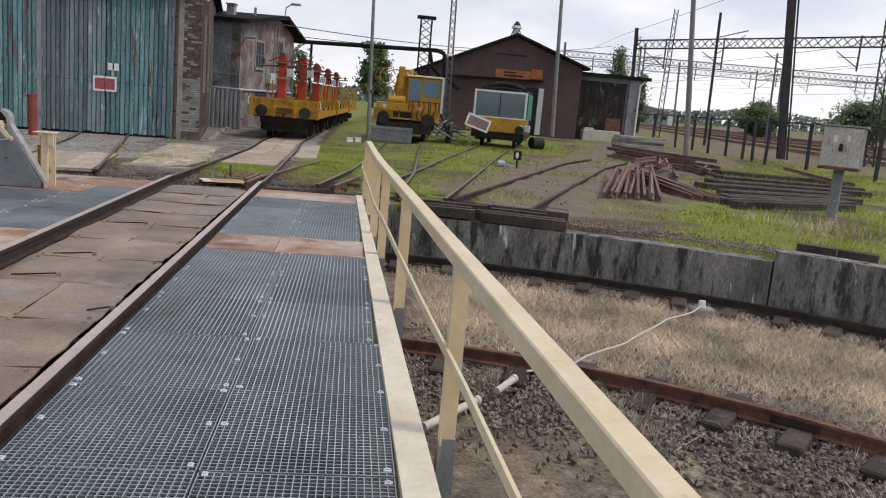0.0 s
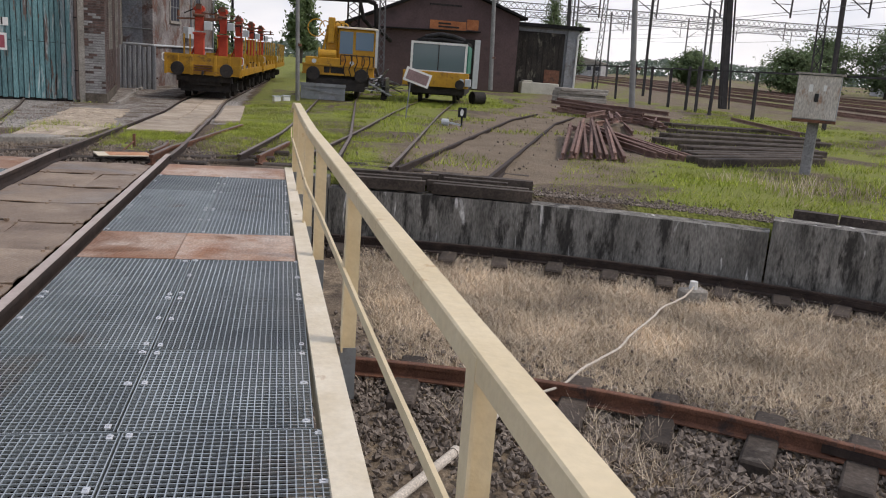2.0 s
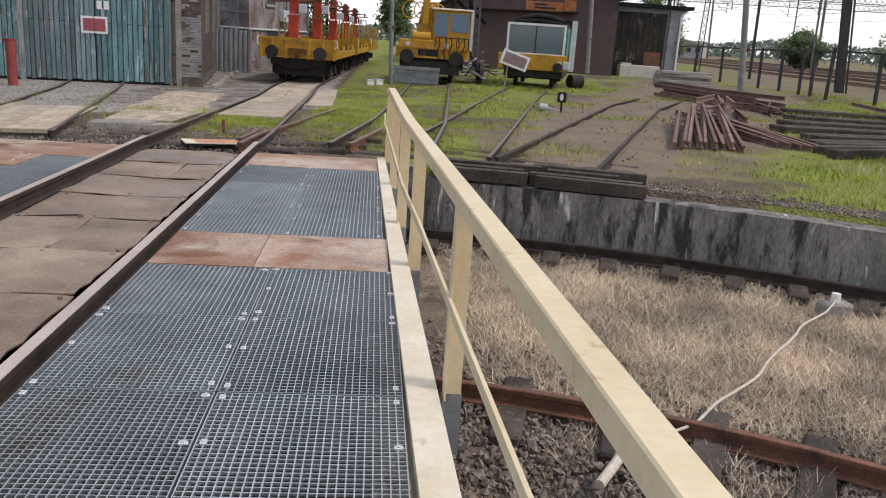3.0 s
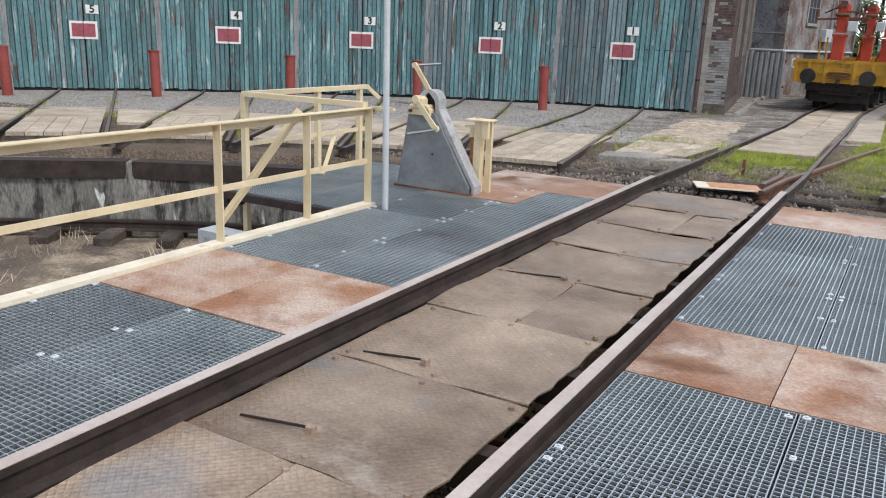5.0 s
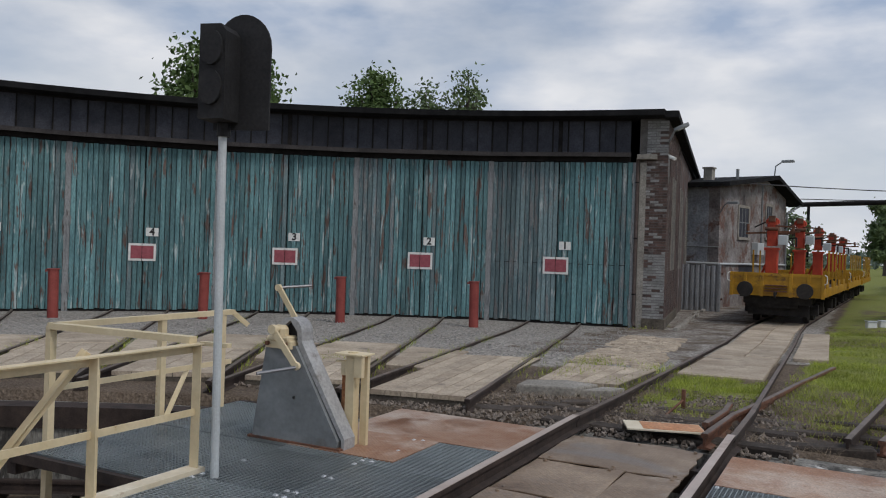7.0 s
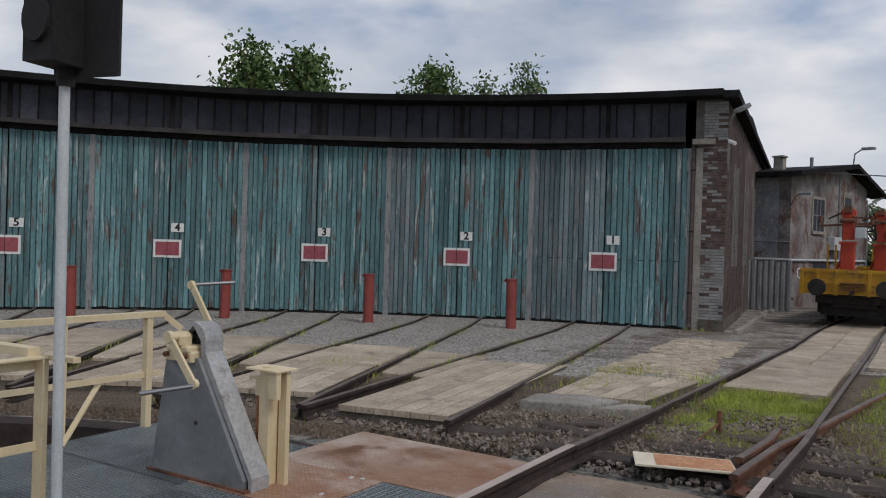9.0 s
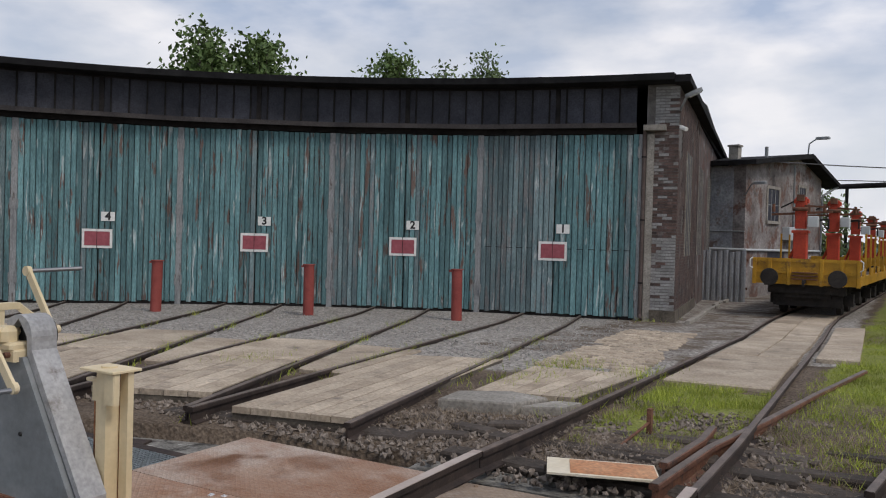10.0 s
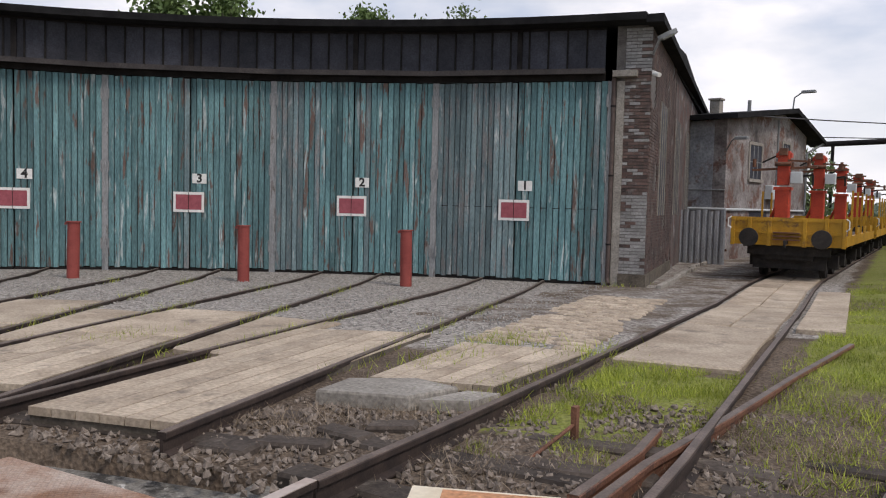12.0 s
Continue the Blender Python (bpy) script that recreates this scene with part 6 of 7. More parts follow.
# ---- poles, masts, wires ----
POLEM = mat("concrete_pole", (0.17, 0.17, 0.168), (0.27, 0.27, 0.262), 2, 0.85, 0, 0.2, 30)
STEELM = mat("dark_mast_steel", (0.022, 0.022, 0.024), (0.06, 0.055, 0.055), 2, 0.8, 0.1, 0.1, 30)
# paler copy of the mast steel, with distance haze put into its colour
HAZEST = mat("hazed_mast_steel", (0.09, 0.09, 0.095), (0.16, 0.16, 0.165), 2, 0.8, 0.1, 0.1, 30)
for b, t, r in (((18.89, 25, -0.2), (17.95, 25, 9.5), 0.15), ((2.96, 21.2, -0.3), (2.72, 21.2, 8.0), 0.085), ((16.9, 45, 0.0), (16.4, 45, 12.0), 0.16)):
    ob = thing("pole", "grey concrete pole standing in the yard", "pole", None, "yard poles")
    part("shaft", Shape().rod(b, t, r, r * 0.72, 14), POLEM, ob)
    part("clamp", Shape().rod((b[0], b[1], b[2] + 2.2), (b[0], b[1], b[2] + 2.3), r * 1.12, r * 1.12, 14), RUST, ob)
ob = thing("catenary_mast", "dark riveted steel catenary mast", "mast")
part("shaft", Shape().bar((29.4, 35, -0.3), (28.2, 35, 12.5), 0.46, 0.36), STEELM, ob)
part("flange", Shape().bar((29.1, 34.75, -0.3), (27.9, 34.75, 12.5), 0.08, 0.08).bar((29.7, 34.75, -0.3), (28.5, 34.75, 12.5), 0.08, 0.08), STEELM, ob)

part("cross_beam", Shape().bar((28.25, 35, 12.2), (60, 12, 13.2), 0.3, 0.5), STEELM, ob)
for u in (0.26, 0.62, 0.9):
    p = Vector((28.25, 35, 12.2)).lerp(Vector((60, 12, 13.2)), u)
    part("drop_bracket", Shape().bar(p, p - Vector((0, 0, 3.6)), 0.2, 0.2).bar(p - Vector((0, 0, 3.3)), p + Vector((2.2, -1.5, -1.5)), 0.09, 0.09).bar(p - Vector((0, 0, 2.2)), p + Vector((1.8, -1.2, -2.3)), 0.08, 0.08), STEELM, ob)


def lattice_mast(x, y, z, h, w, material, lean=0.0):
    ob = thing("lattice_mast", "slender steel lattice mast beside the tracks", "mast", pose(x, y, z, 0, lean, 0), "lattice masts")
    n = int(h / (w * 1.3))
    for sx in (-1, 1):
        part("leg", Shape().bar((sx * w / 2, 0, 0), (sx * w * 0.35, 0, h), 0.07, 0.07), material, ob)
    s = Shape()
    for k in range(n):
        a = w / 2 - (w * 0.15) * k / n
        s.bar((-a, 0, h * k / n), (a, 0, h * (k + 1) / n), 0.035, 0.035).bar((a, 0, h * k / n), (-a, 0, h * (k + 1) / n), 0.035, 0.035)
    part("lacing", s, material, ob)
    return ob


lattice_mast(7.25, 30, -0.2, 9.0, 0.32, HAZEST, -1.0)
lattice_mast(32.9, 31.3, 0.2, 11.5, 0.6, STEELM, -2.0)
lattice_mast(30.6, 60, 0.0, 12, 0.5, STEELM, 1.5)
lattice_mast(45, 110, 0.5, 14, 0.6, HAZEST, 0)


def portal(x0, x1, y0, y1, z, posts, material, d=0.9):
    ob = thing("catenary_portal", "steel lattice portal spanning the electrified tracks", "portal", None, "catenary portals")
    a, b = Vector((x0, y0, z)), Vector((x1, y1, z + 0.9))
    part("top_chord", Shape().bar(a + Vector((0, 0, d / 2)), b + Vector((0, 0, d / 2)), 0.14, 0.14), material, ob)
    part("bottom_chord", Shape().bar(a - Vector((0, 0, d / 2)), b - Vector((0, 0, d / 2)), 0.14, 0.14), material, ob)
    n = int((b - a).length / (d * 0.95))
    s = Shape()
    for k in range(n):
        p, q = a.lerp(b, k / n), a.lerp(b, (k + 1) / n)
        s.bar(p - Vector((0, 0, d / 2)), q + Vector((0, 0, d / 2)), 0.07, 0.07).bar(p + Vector((0, 0, d / 2)), q - Vector((0, 0, d / 2)), 0.07, 0.07)
    part("lacing", s, material, ob)
    for u in posts:
        p = a.lerp(b, u)
        part("post", Shape().bar((p.x + 0.5, p.y, -1), (p.x, p.y, p.z + 1.8), 0.34, 0.3), material, ob)
    for u in np.linspace(0.1, 0.95, 6):
        p = a.lerp(b, u)
        s = Shape().bar(p + Vector((0, 0, 0.6)), p - Vector((0, 0, 2.6)), 0.12, 0.12)
        s.bar(p - Vector((0, 0, 2.3)), p + Vector((-2.2, 0, -1.0)), 0.07, 0.07).bar(p - Vector((0, 0, 1.4)), p + Vector((-2.0, 0, -1.5)), 0.06, 0.06)
        part("cantilever", s, material, ob)
    return ob


portal(32.5, 57, 75, 45.5, 9.9, (0.0, 0.72), STEELM)
portal(36, 120, 120, 118, 11.5, (0.0, 0.45, 1.0), HAZEST, 1.0)
portal(42, 120, 165, 160, 13.0, (0.0, 0.4), HAZEST, 1.2)
for x, y, h in ((31.8, 52, 11), (41, 95, 12), (47, 140, 13), (38, 88, 11), (52, 80, 11), (70, 120, 12)):
    ob = thing("steel_post", "dark steel catenary post in the yard", "post", pose(x, y, 0), "catenary posts")
    part("shaft", Shape().bar((0, 0, -0.5), (-0.2, 0, h), 0.17, 0.17), STEELM if y < 70 else HAZEST, ob)
    part("arm", Shape().bar((-0.2, 0, h - 2), (2.4, 0, h - 1.2), 0.08, 0.08).bar((-0.2, 0, h - 3.4), (2.2, 0, h - 1.6), 0.06, 0.06), STEELM if y < 70 else HAZEST, ob)
WIREM = plain("wire", (0.06, 0.06, 0.065), 0.6)


def wire(a, b, sag, r=0.02):
    pts = [Vector(a).lerp(Vector(b), k / 10) - Vector((0, 0, sag * 4 * (k / 10) * (1 - k / 10))) for k in range(11)]
    tagged(part("overhead_wire", Shape().pipe(pts, r, 5), WIREM), "thin dark overhead wire", "wire", "overhead wires")


for x0, z in ((42, 8.9), (42, 7.4), (55, 9.2), (55, 7.7), (68, 9.4), (68, 8.0), (30, 10.5)):
    wire((x0 - 10, -20, z + 0.5), (x0, 72, z), 0.5)
    wire((x0, 72, z), (x0 + 12, 165, z + 1.6), 0.6)
wire((-3.0, 29, 5.0), (22, 62, 7.5), 0.5, 0.025)
wire((-2.2, 40, 5.1), (30, 75, 9.5), 0.8, 0.025)

# ---- fence along the yard ----
fe = thing("yard_fence", "dark rusty steel rail fence along the running lines", "fence")
fpts = [(24.3, 4), (24.6, 9), (24.8, 14), (25.0, 19), (25.0, 24.5), (24.5, 27.8), (24.9, 30), (25.1, 31.6), (25.2, 34), (25.4, 37), (25.6, 40), (26, 44), (26.5, 50), (27, 56), (28, 64)]
for x, y in fpts:
    z = ground_z(x, y)
    part("post", Shape().bar((x, y, z - 0.3), (x + random.uniform(-0.14, 0.08), y, z + random.uniform(2.25, 2.5)), 0.13, 0.13), STEELM, fe)
for (x0, y0), (x1, y1) in zip(fpts, fpts[1:]):
    for h in (2.28,):
        part("rail", Shape().bar((x0, y0, ground_z(x0, y0) + h), (x1, y1, ground_z(x1, y1) + h + random.uniform(-0.08, 0.05)), 0.06, 0.08), STEELM, fe)

# ---- cabinet on a post ----
bx = thing("control_cabinet", "pale rust-streaked steel cabinet on a concrete post", "cabinet", pose(13.5, 3.7, ground_z(13.5, 3.7), 0, 0, -38))
CAB = mat("rust_streaked_paint", (0.42, 0.38, 0.33), (0.56, 0.52, 0.46), 2, 0.6, 0, 0.15, 30, (0.30, 0.15, 0.08), 3, 0.55, 0.68, stretch=(1.5, 1.5, 0.5))
part("post", Shape().box(-0.11, -0.09, -0.2, 0.11, 0.09, 1.2, None, 0.02), POLEM, bx, "grey concrete post")
cb_ = part("body", Shape().box(-0.42, -0.34, 1.18, 0.42, 0.34, 2.10, None, 0.01), GREYP, bx)
part("door", Shape().box(-0.41, -0.365, 1.2, 0.41, -0.34, 2.08), CAB, cb_, "pale door streaked with rust")
part("lock", Shape().box(-0.05, -0.39, 1.55, 0.03, -0.365, 1.72), BLACK, cb_)
part("label_plate", Shape().box(-0.18, -0.37, 1.75, -0.10, -0.365, 1.9).box(0.1, -0.37, 1.78, 0.16, -0.365, 1.9), WHITE, cb_)
part("roof", Shape().box(-0.47, -0.40, 2.10, 0.47, 0.38, 2.14), DARKCON, cb_)
part("base_frame", Shape().box(-0.43, -0.35, 1.12, 0.43, 0.35, 1.18), RUST, cb_)

# ---- scrap rails and sleeper stacks ----
OLD = mat("pink_brown_rust", (0.13, 0.075, 0.058), (0.26, 0.16, 0.13), 3, 0.85, 0.1, 0.3, 50, rnd=0.25)


def old_rail(p, yaw, ln, z, pitch=0.0):
    ob = part("scrap_rail", Shape().sweep([(0, -ln / 2, 0), (0, ln / 2, 0)], RAILP), OLD, None, "", pose(p[0], p[1], ground_z(*p) + z, pitch, 0, yaw))
    tagged(ob, "pink-brown rusty rail in a loose heap", "rail", "heap of scrap rails")


def rail_between(p, q, z0, z1):
    d = Vector((q[0] - p[0], q[1] - p[1]))
    old_rail(((p[0] + q[0]) / 2, (p[1] + q[1]) / 2), -math.degrees(math.atan2(d.x, d.y)), d.length, (z0 + z1) / 2, math.degrees(math.atan2(z1 - z0, d.length)))


for k in range(9):
    rail_between((8.15 + 0.165 * k + random.uniform(-0.04, 0.04), 4.25 + random.uniform(-0.2, 0.2)), (10.3 + 0.13 * k, 9.6 + random.uniform(-0.4, 0.4)), 0.14 + 0.05 * (k % 2), 0.42 + 0.08 * (k % 3))
for k in range(5):
    rail_between((10.75 + 0.2 * k + random.uniform(-0.04, 0.04), 5.3 - 0.12 * k), (11.0 + 0.2 * k, 11.6 + random.uniform(-0.5, 0.5)), 0.14, 0.24 + 0.06 * (k % 2))
for k in range(8):
    old_rail((13.2 + random.uniform(-0.5, 0.5), 14.2 + random.uniform(-1.2, 1.2)), -28 + random.uniform(-10, 10), random.uniform(4, 6), 0.2 + 0.12 * (k % 4), random.uniform(-1.5, 1.5))
for k in range(9):
    old_rail((15.6 + random.uniform(-0.8, 0.8), 20.5 + random.uniform(-1.5, 1.5)), random.choice([-4, 12, 22]) + random.uniform(-8, 8), random.uniform(5, 8), 0.2 + 0.13 * (k % 4), random.uniform(-1.5, 1.5))
for k in range(4):
    old_rail((15.7 + 0.25 * k, 16.4 + 0.3 * k), -6 - 7 * k, 4.2, 0.2 + 0.08 * (k % 2))
rail_between((22.4, 22.0), (18.6, 11.4), 0.30, 0.42)
beams = (((11.2, 4.15), (15.3, 5.6)), ((11.6, 5.3), (16.0, 6.6)), ((12.2, 6.9), (17.2, 7.8)), ((12.6, 8.9), (17.6, 9.2)), ((13.8, 10.9), (19.4, 10.8)), ((15.0, 13.2), (20.6, 12.6)), ((16.6, 16.6), (22.0, 15.6)))
for p, q in beams:
    d = Vector((q[0] - p[0], q[1] - p[1]))
    for off in (0.0, 0.42):
        ln = d.length * random.uniform(0.86, 1.0)
        x, y = (p[0] + q[0]) / 2, (p[1] + q[1]) / 2 + off + random.uniform(-0.06, 0.06)
        ob = part("stacked_sleeper", Shape().box(-ln / 2, -0.13, 0, ln / 2, 0.13, 0.2, None, 0.02), SLEEPER, None, "", pose(x, y, ground_z(x, y) - 0.02, 0, 0, math.degrees(math.atan2(d.y, d.x)) + random.uniform(-2, 2)))
        tagged(ob, "long black timber sleeper lying in the grass", "sleeper", "rows of laid sleepers")
for k in range(5):
    ob = part("stacked_slab", Shape().box(-1.6, -0.5, 0, 1.6, 0.5, 0.16, None, 0.03), DARKCON, None, "", pose(20.3 + random.uniform(-0.2, 0.2), 36 + random.uniform(-0.2, 0.2), ground_z(20, 36) + 0.17 * k, 0, 0, random.uniform(-6, 6)))
    tagged(ob, "grey concrete plank in a stack", "plank", "stack of concrete planks")

# ---- tilted sign, point indicator ----
ts = thing("tilted_sign", "brown board with a white border leaning on a thin post", "sign", pose(6.2, 13.7, ground_z(6.2, 13.7)))
part("post", Shape().rod((0, 0, -0.1), (0.12, 0, 1.5), 0.022), GREYP, ts)
MT = pose(0.3, -0.04, 1.28, 0, 17, 0)
part("board", Shape().box(-0.42, -0.01, -0.22, 0.42, 0.01, 0.22, MT), WHITE, ts)
part("field", Shape().box(-0.35, -0.016, -0.155, 0.35, -0.01, 0.155, MT), mat("dull_mauve", (0.20, 0.13, 0.13), (0.28, 0.19, 0.19), 4, 0.6, 0, 0.05, 30), ts)
pi_ = thing("point_indicator", "black point indicator with a white mark on its lever frame", "signal", pose(7.5, 11.3, ground_z(7.5, 11.3), 0, 0, -20))
part("post", Shape().box(-0.025, -0.025, 0, 0.025, 0.025, 0.30), BLK, pi_)
part("lantern", Shape().box(-0.12, -0.08, 0.28, 0.12, 0.08, 0.56, None, 0.02), BLK, pi_)
part("white_mark", Shape().prism([(0.05 * math.cos(t), 0.42 + 0.10 * math.sin(t)) for t in np.linspace(0, 6.0, 14)], -0.09, -0.081, M), WHITE, pi_)
part("lever", Shape().bar((0, 0, 0.05), (-0.55, 0.1, 0.12), 0.05, 0.05).rod((-0.6, 0.1, 0.10), (-0.4, 0.1, 0.10), 0.1, 0.1, 14), LGREY, pi_)

# ---- rope and pipe pieces in the pit ----
ROPE = mat("pale_rope", (0.50, 0.44, 0.36), (0.64, 0.58, 0.50), 8, 0.8, 0, 0.3, 80)
way = [(7.78, -2.47), (6.72, -3.56), (5.82, -4.62), (5.3, -5.2), (4.80, -5.64), (4.15, -6.1)]
pts = []
for (x0, y0), (x1, y1) in zip(way, way[1:]):
    for k in range(5):
        u = k / 5
        x, y = x0 + (x1 - x0) * u, y0 + (y1 - y0) * u
        pts.append(Vector((x + 0.03 * math.sin(7 * x), y, -0.96 + 0.02 * math.sin(5 * x))))
tagged(part("rope", Shape().pipe(pts, 0.012, 7), ROPE), "pale rope lying across the dry pit floor", "rope")
for q0, q1 in (((4.1, -6.15), (3.85, -6.5)), ((3.62, -6.8), (3.05, -7.45))):
    pp = thing("plastic_pipe", "short pale plastic pipe lying by the inner rail", "pipe", None, "pipe pieces")
    part("tube", Shape().rod((*q0, -0.98), (*q1, -1.0), 0.035, 0.035, 12), ROPE, pp)
    part("end_ring", Shape().rod((*q0, -0.98), (q0[0] - 0.03, q0[1] - 0.035, -0.98), 0.042, 0.042, 12), ROPE, pp)
rk = thing("rope_stake", "white-tipped stub at the outer ring rail", "stake", pose(7.72, -2.5, PITZ))
part("stub", Shape().box(-0.18, -0.1, 0, 0.18, 0.1, 0.20, None, 0.03), DARKCON, rk)
part("tip", Shape().rod((0, 0, 0.18), (0, 0, 0.3), 0.06, 0.05), WHITE, rk)

# ---- trees ----
LEAF = mat("leaf", (0.040, 0.078, 0.018), (0.11, 0.17, 0.045), 1.2, 0.7, 0, 0.0, 9, finemix=0.3)
LEAFD = mat("dark_leaf", (0.05, 0.085, 0.032), (0.13, 0.18, 0.07), 0.8, 0.75, 0, 0.0, 6, finemix=0.3)
BARK = mat("bark", (0.05, 0.04, 0.032), (0.12, 0.10, 0.085), 4, 0.95, 0, 0.5, 30)


def tree(x, y, z, h, w, leaf=0.16, count=2600, material=LEAF, shape="round", seed=1, label="leafy green tree behind the shed"):
    rg = random.Random(seed)
    th = thing("tree", label, "tree", pose(x, y, z))
    tr = Shape().rod((0, 0, -0.3), (0.02 * h, 0, h * 0.45), 0.03 * h, 0.018 * h, 9)
    tr.rod((0.02 * h, 0, h * 0.45), (0, 0.01 * h, h * 0.9), 0.018 * h, 0.004 * h, 7)
    tips = []
    for k in range(60):
        u = rg.uniform(0.22, 0.98)
        a = rg.uniform(0, 6.283)
        if shape == "cone":
            reach = w * 0.5 * (1.05 - u)
        elif shape == "poplar":
            reach = w * 0.5 * rg.uniform(0.4, 1.0)
        else:
            reach = w * 0.5 * math.sin(math.pi * min(max((u - 0.12) / 0.9, 0.05), 0.97)) * rg.uniform(0.6, 1.15)
        base = Vector((0.015 * h, 0, h * max(u - 0.22, 0.2)))
        tip = Vector((reach * math.cos(a), reach * math.sin(a), h * u))
        tr.rod(base, tip, 0.008 * h, 0.002 * h, 5)
        tips += [(tip, 1.0), (base.lerp(tip, 0.65), 0.8)]
    part("trunk", tr, BARK, th)
    vs, fs = [], []
    per = count // len(tips)
    for tip, sc in tips:
        size = w * rg.uniform(0.08, 0.15) * sc
        for k in range(per):
            d = Vector((rg.gauss(0, 1), rg.gauss(0, 1), rg.gauss(0, 0.75)))
            p = tip + d * size * 0.75
            s = leaf * rg.uniform(0.6, 1.4)
            n1 = Vector((rg.uniform(-1, 1), rg.uniform(-1, 1), rg.uniform(-1, 1))).normalized()
            n2 = n1.orthogonal().normalized()
            b = len(vs)
            vs += [p - n1 * s, p + n2 * s * 0.5, p + n1 * s, p - n2 * s * 0.5]
            fs.append((b, b + 1, b + 2, b + 3))
    me = bpy.data.meshes.new("crown")
    me.from_pydata([tuple(v) for v in vs], [], fs)
    me.materials.append(material)
    part("crown", me, material, th)
    return th


tree(-41.8, 36.3, 0, 16.0, 8.5, 0.22, 9000, LEAF, "round", 3)
tree(-38.6, 39.0, 0, 15.4, 7.0, 0.22, 6500, LEAF, "round", 4)
tree(-36.8, 53.4, 0, 17.2, 7.5, 0.20, 9000, LEAF, "round", 5)
tree(-33.2, 55.5, 0, 16.6, 6.0, 0.20, 6000, LEAFD, "round", 6)
tree(-29.8, 57.2, 0, 17.8, 6.0, 0.20, 4200, LEAFD, "round", 7)
tree(5.2, 127, 0, 10.6, 5, 0.3, 7000, LEAFD, "poplar", 8, "tall dark poplar far beyond the tracks")
tree(14, 135, 0, 7.5, 7, 0.3, 1500, LEAFD, "round", 9, "dark tree far beyond the tracks")
tree(32.0, 78, 0, 9.6, 4.4, 0.16, 4200, LEAFD, "cone", 10, "dark spruce behind the store shed")
tree(36.5, 82, 0, 7.2, 3.0, 0.18, 1200, LEAFD, "cone", 11, "thin spruce behind the store shed")
tree(-1.6, 41.5, 0, 4.4, 3.0, 0.12, 1800, LEAFD, "round", 12, "dark bush beside the brick house")
for k, (px, d, h, w) in enumerate(((64, 80, 8.0, 9), (71, 84, 11.0, 9), (76, 78, 12.5, 10), (80, 70, 11.0, 9), (87, 72, 13.0, 10), (88, 62, 11.5, 9), (98, 66, 13.5, 12), (108, 60, 14, 12), (57, 92, 7.5, 6), (120, 55, 14, 13))):
    tree(px, d, ground_z(px, d) - 0.2, h * 0.66, w * 0.9, 0.2, 9000, LEAFD, "round", 20 + k, "dark green tree at the far side of the yard")
# far woods that close the horizon
rg = random.Random(77)
vs, fs = [], []
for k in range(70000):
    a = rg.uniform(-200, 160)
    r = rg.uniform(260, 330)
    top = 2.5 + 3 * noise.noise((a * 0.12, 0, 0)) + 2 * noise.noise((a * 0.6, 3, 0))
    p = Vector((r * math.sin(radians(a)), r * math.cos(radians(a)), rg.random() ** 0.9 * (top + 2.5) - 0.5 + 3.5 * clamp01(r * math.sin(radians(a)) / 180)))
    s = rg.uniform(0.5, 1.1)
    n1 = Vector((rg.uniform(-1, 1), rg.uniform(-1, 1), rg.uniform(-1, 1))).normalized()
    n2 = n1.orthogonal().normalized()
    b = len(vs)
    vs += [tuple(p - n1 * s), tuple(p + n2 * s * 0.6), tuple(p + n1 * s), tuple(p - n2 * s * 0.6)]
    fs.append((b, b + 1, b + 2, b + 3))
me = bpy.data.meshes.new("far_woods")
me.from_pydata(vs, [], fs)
# greyed leaf green: the haze of distance is mixed into the colour
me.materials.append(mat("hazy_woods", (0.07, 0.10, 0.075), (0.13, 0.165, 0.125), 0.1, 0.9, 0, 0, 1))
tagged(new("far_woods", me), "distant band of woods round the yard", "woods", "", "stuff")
# low buildings at the far side of the yard
FARB = mat("far_render", (0.32, 0.32, 0.32), (0.44, 0.44, 0.44), 0.3, 0.9, 0, 0.1, 3)
for x, y, w, d, h in ((70, 172, 12, 8, 3.0), (62, 190, 26, 10, 4.0), (92, 92, 10, 9, 7.0), (108, 84, 9, 8, 8.0)):
    ob = thing("far_building", "low pale building at the far edge of the yard", "building", pose(x, y, ground_z(x, y), 0, 0, -30), "far buildings")
    part("wall", Shape().box(-w / 2, -d / 2, -0.5, w / 2, d / 2, h), FARB, ob)
    part("roof", Shape().prism([(-w / 2 - 0.4, h), (w / 2 + 0.4, h), (w / 2 + 0.4, h + 0.2), (0, h + 1.4), (-w / 2 - 0.4, h + 0.2)], -d / 2 - 0.4, d / 2 + 0.4, M), DARKCON, ob)
    for k in range(int(w / 2)):
        part("window", Shape().box(-w / 2 + 0.7 + 2 * k, -d / 2 - 0.04, h * 0.45, -w / 2 + 1.7 + 2 * k, -d / 2, h * 0.75), DARKGL, ob)
# running lines beyond the fence
for off in range(5):
    for g_ in (0, 1.5):
        x0 = 29 + off * 5.2 + g_
        line = [(x0 + (y + 5) * 0.16, y, ground_z(x0 + (y + 5) * 0.16, y) + 0.18) for y in range(-20, 170, 6)]
        tagged(part("rail", Shape().sweep(line, RAILP), OLD), "brown rail of the electrified running lines", "rail", "running lines")


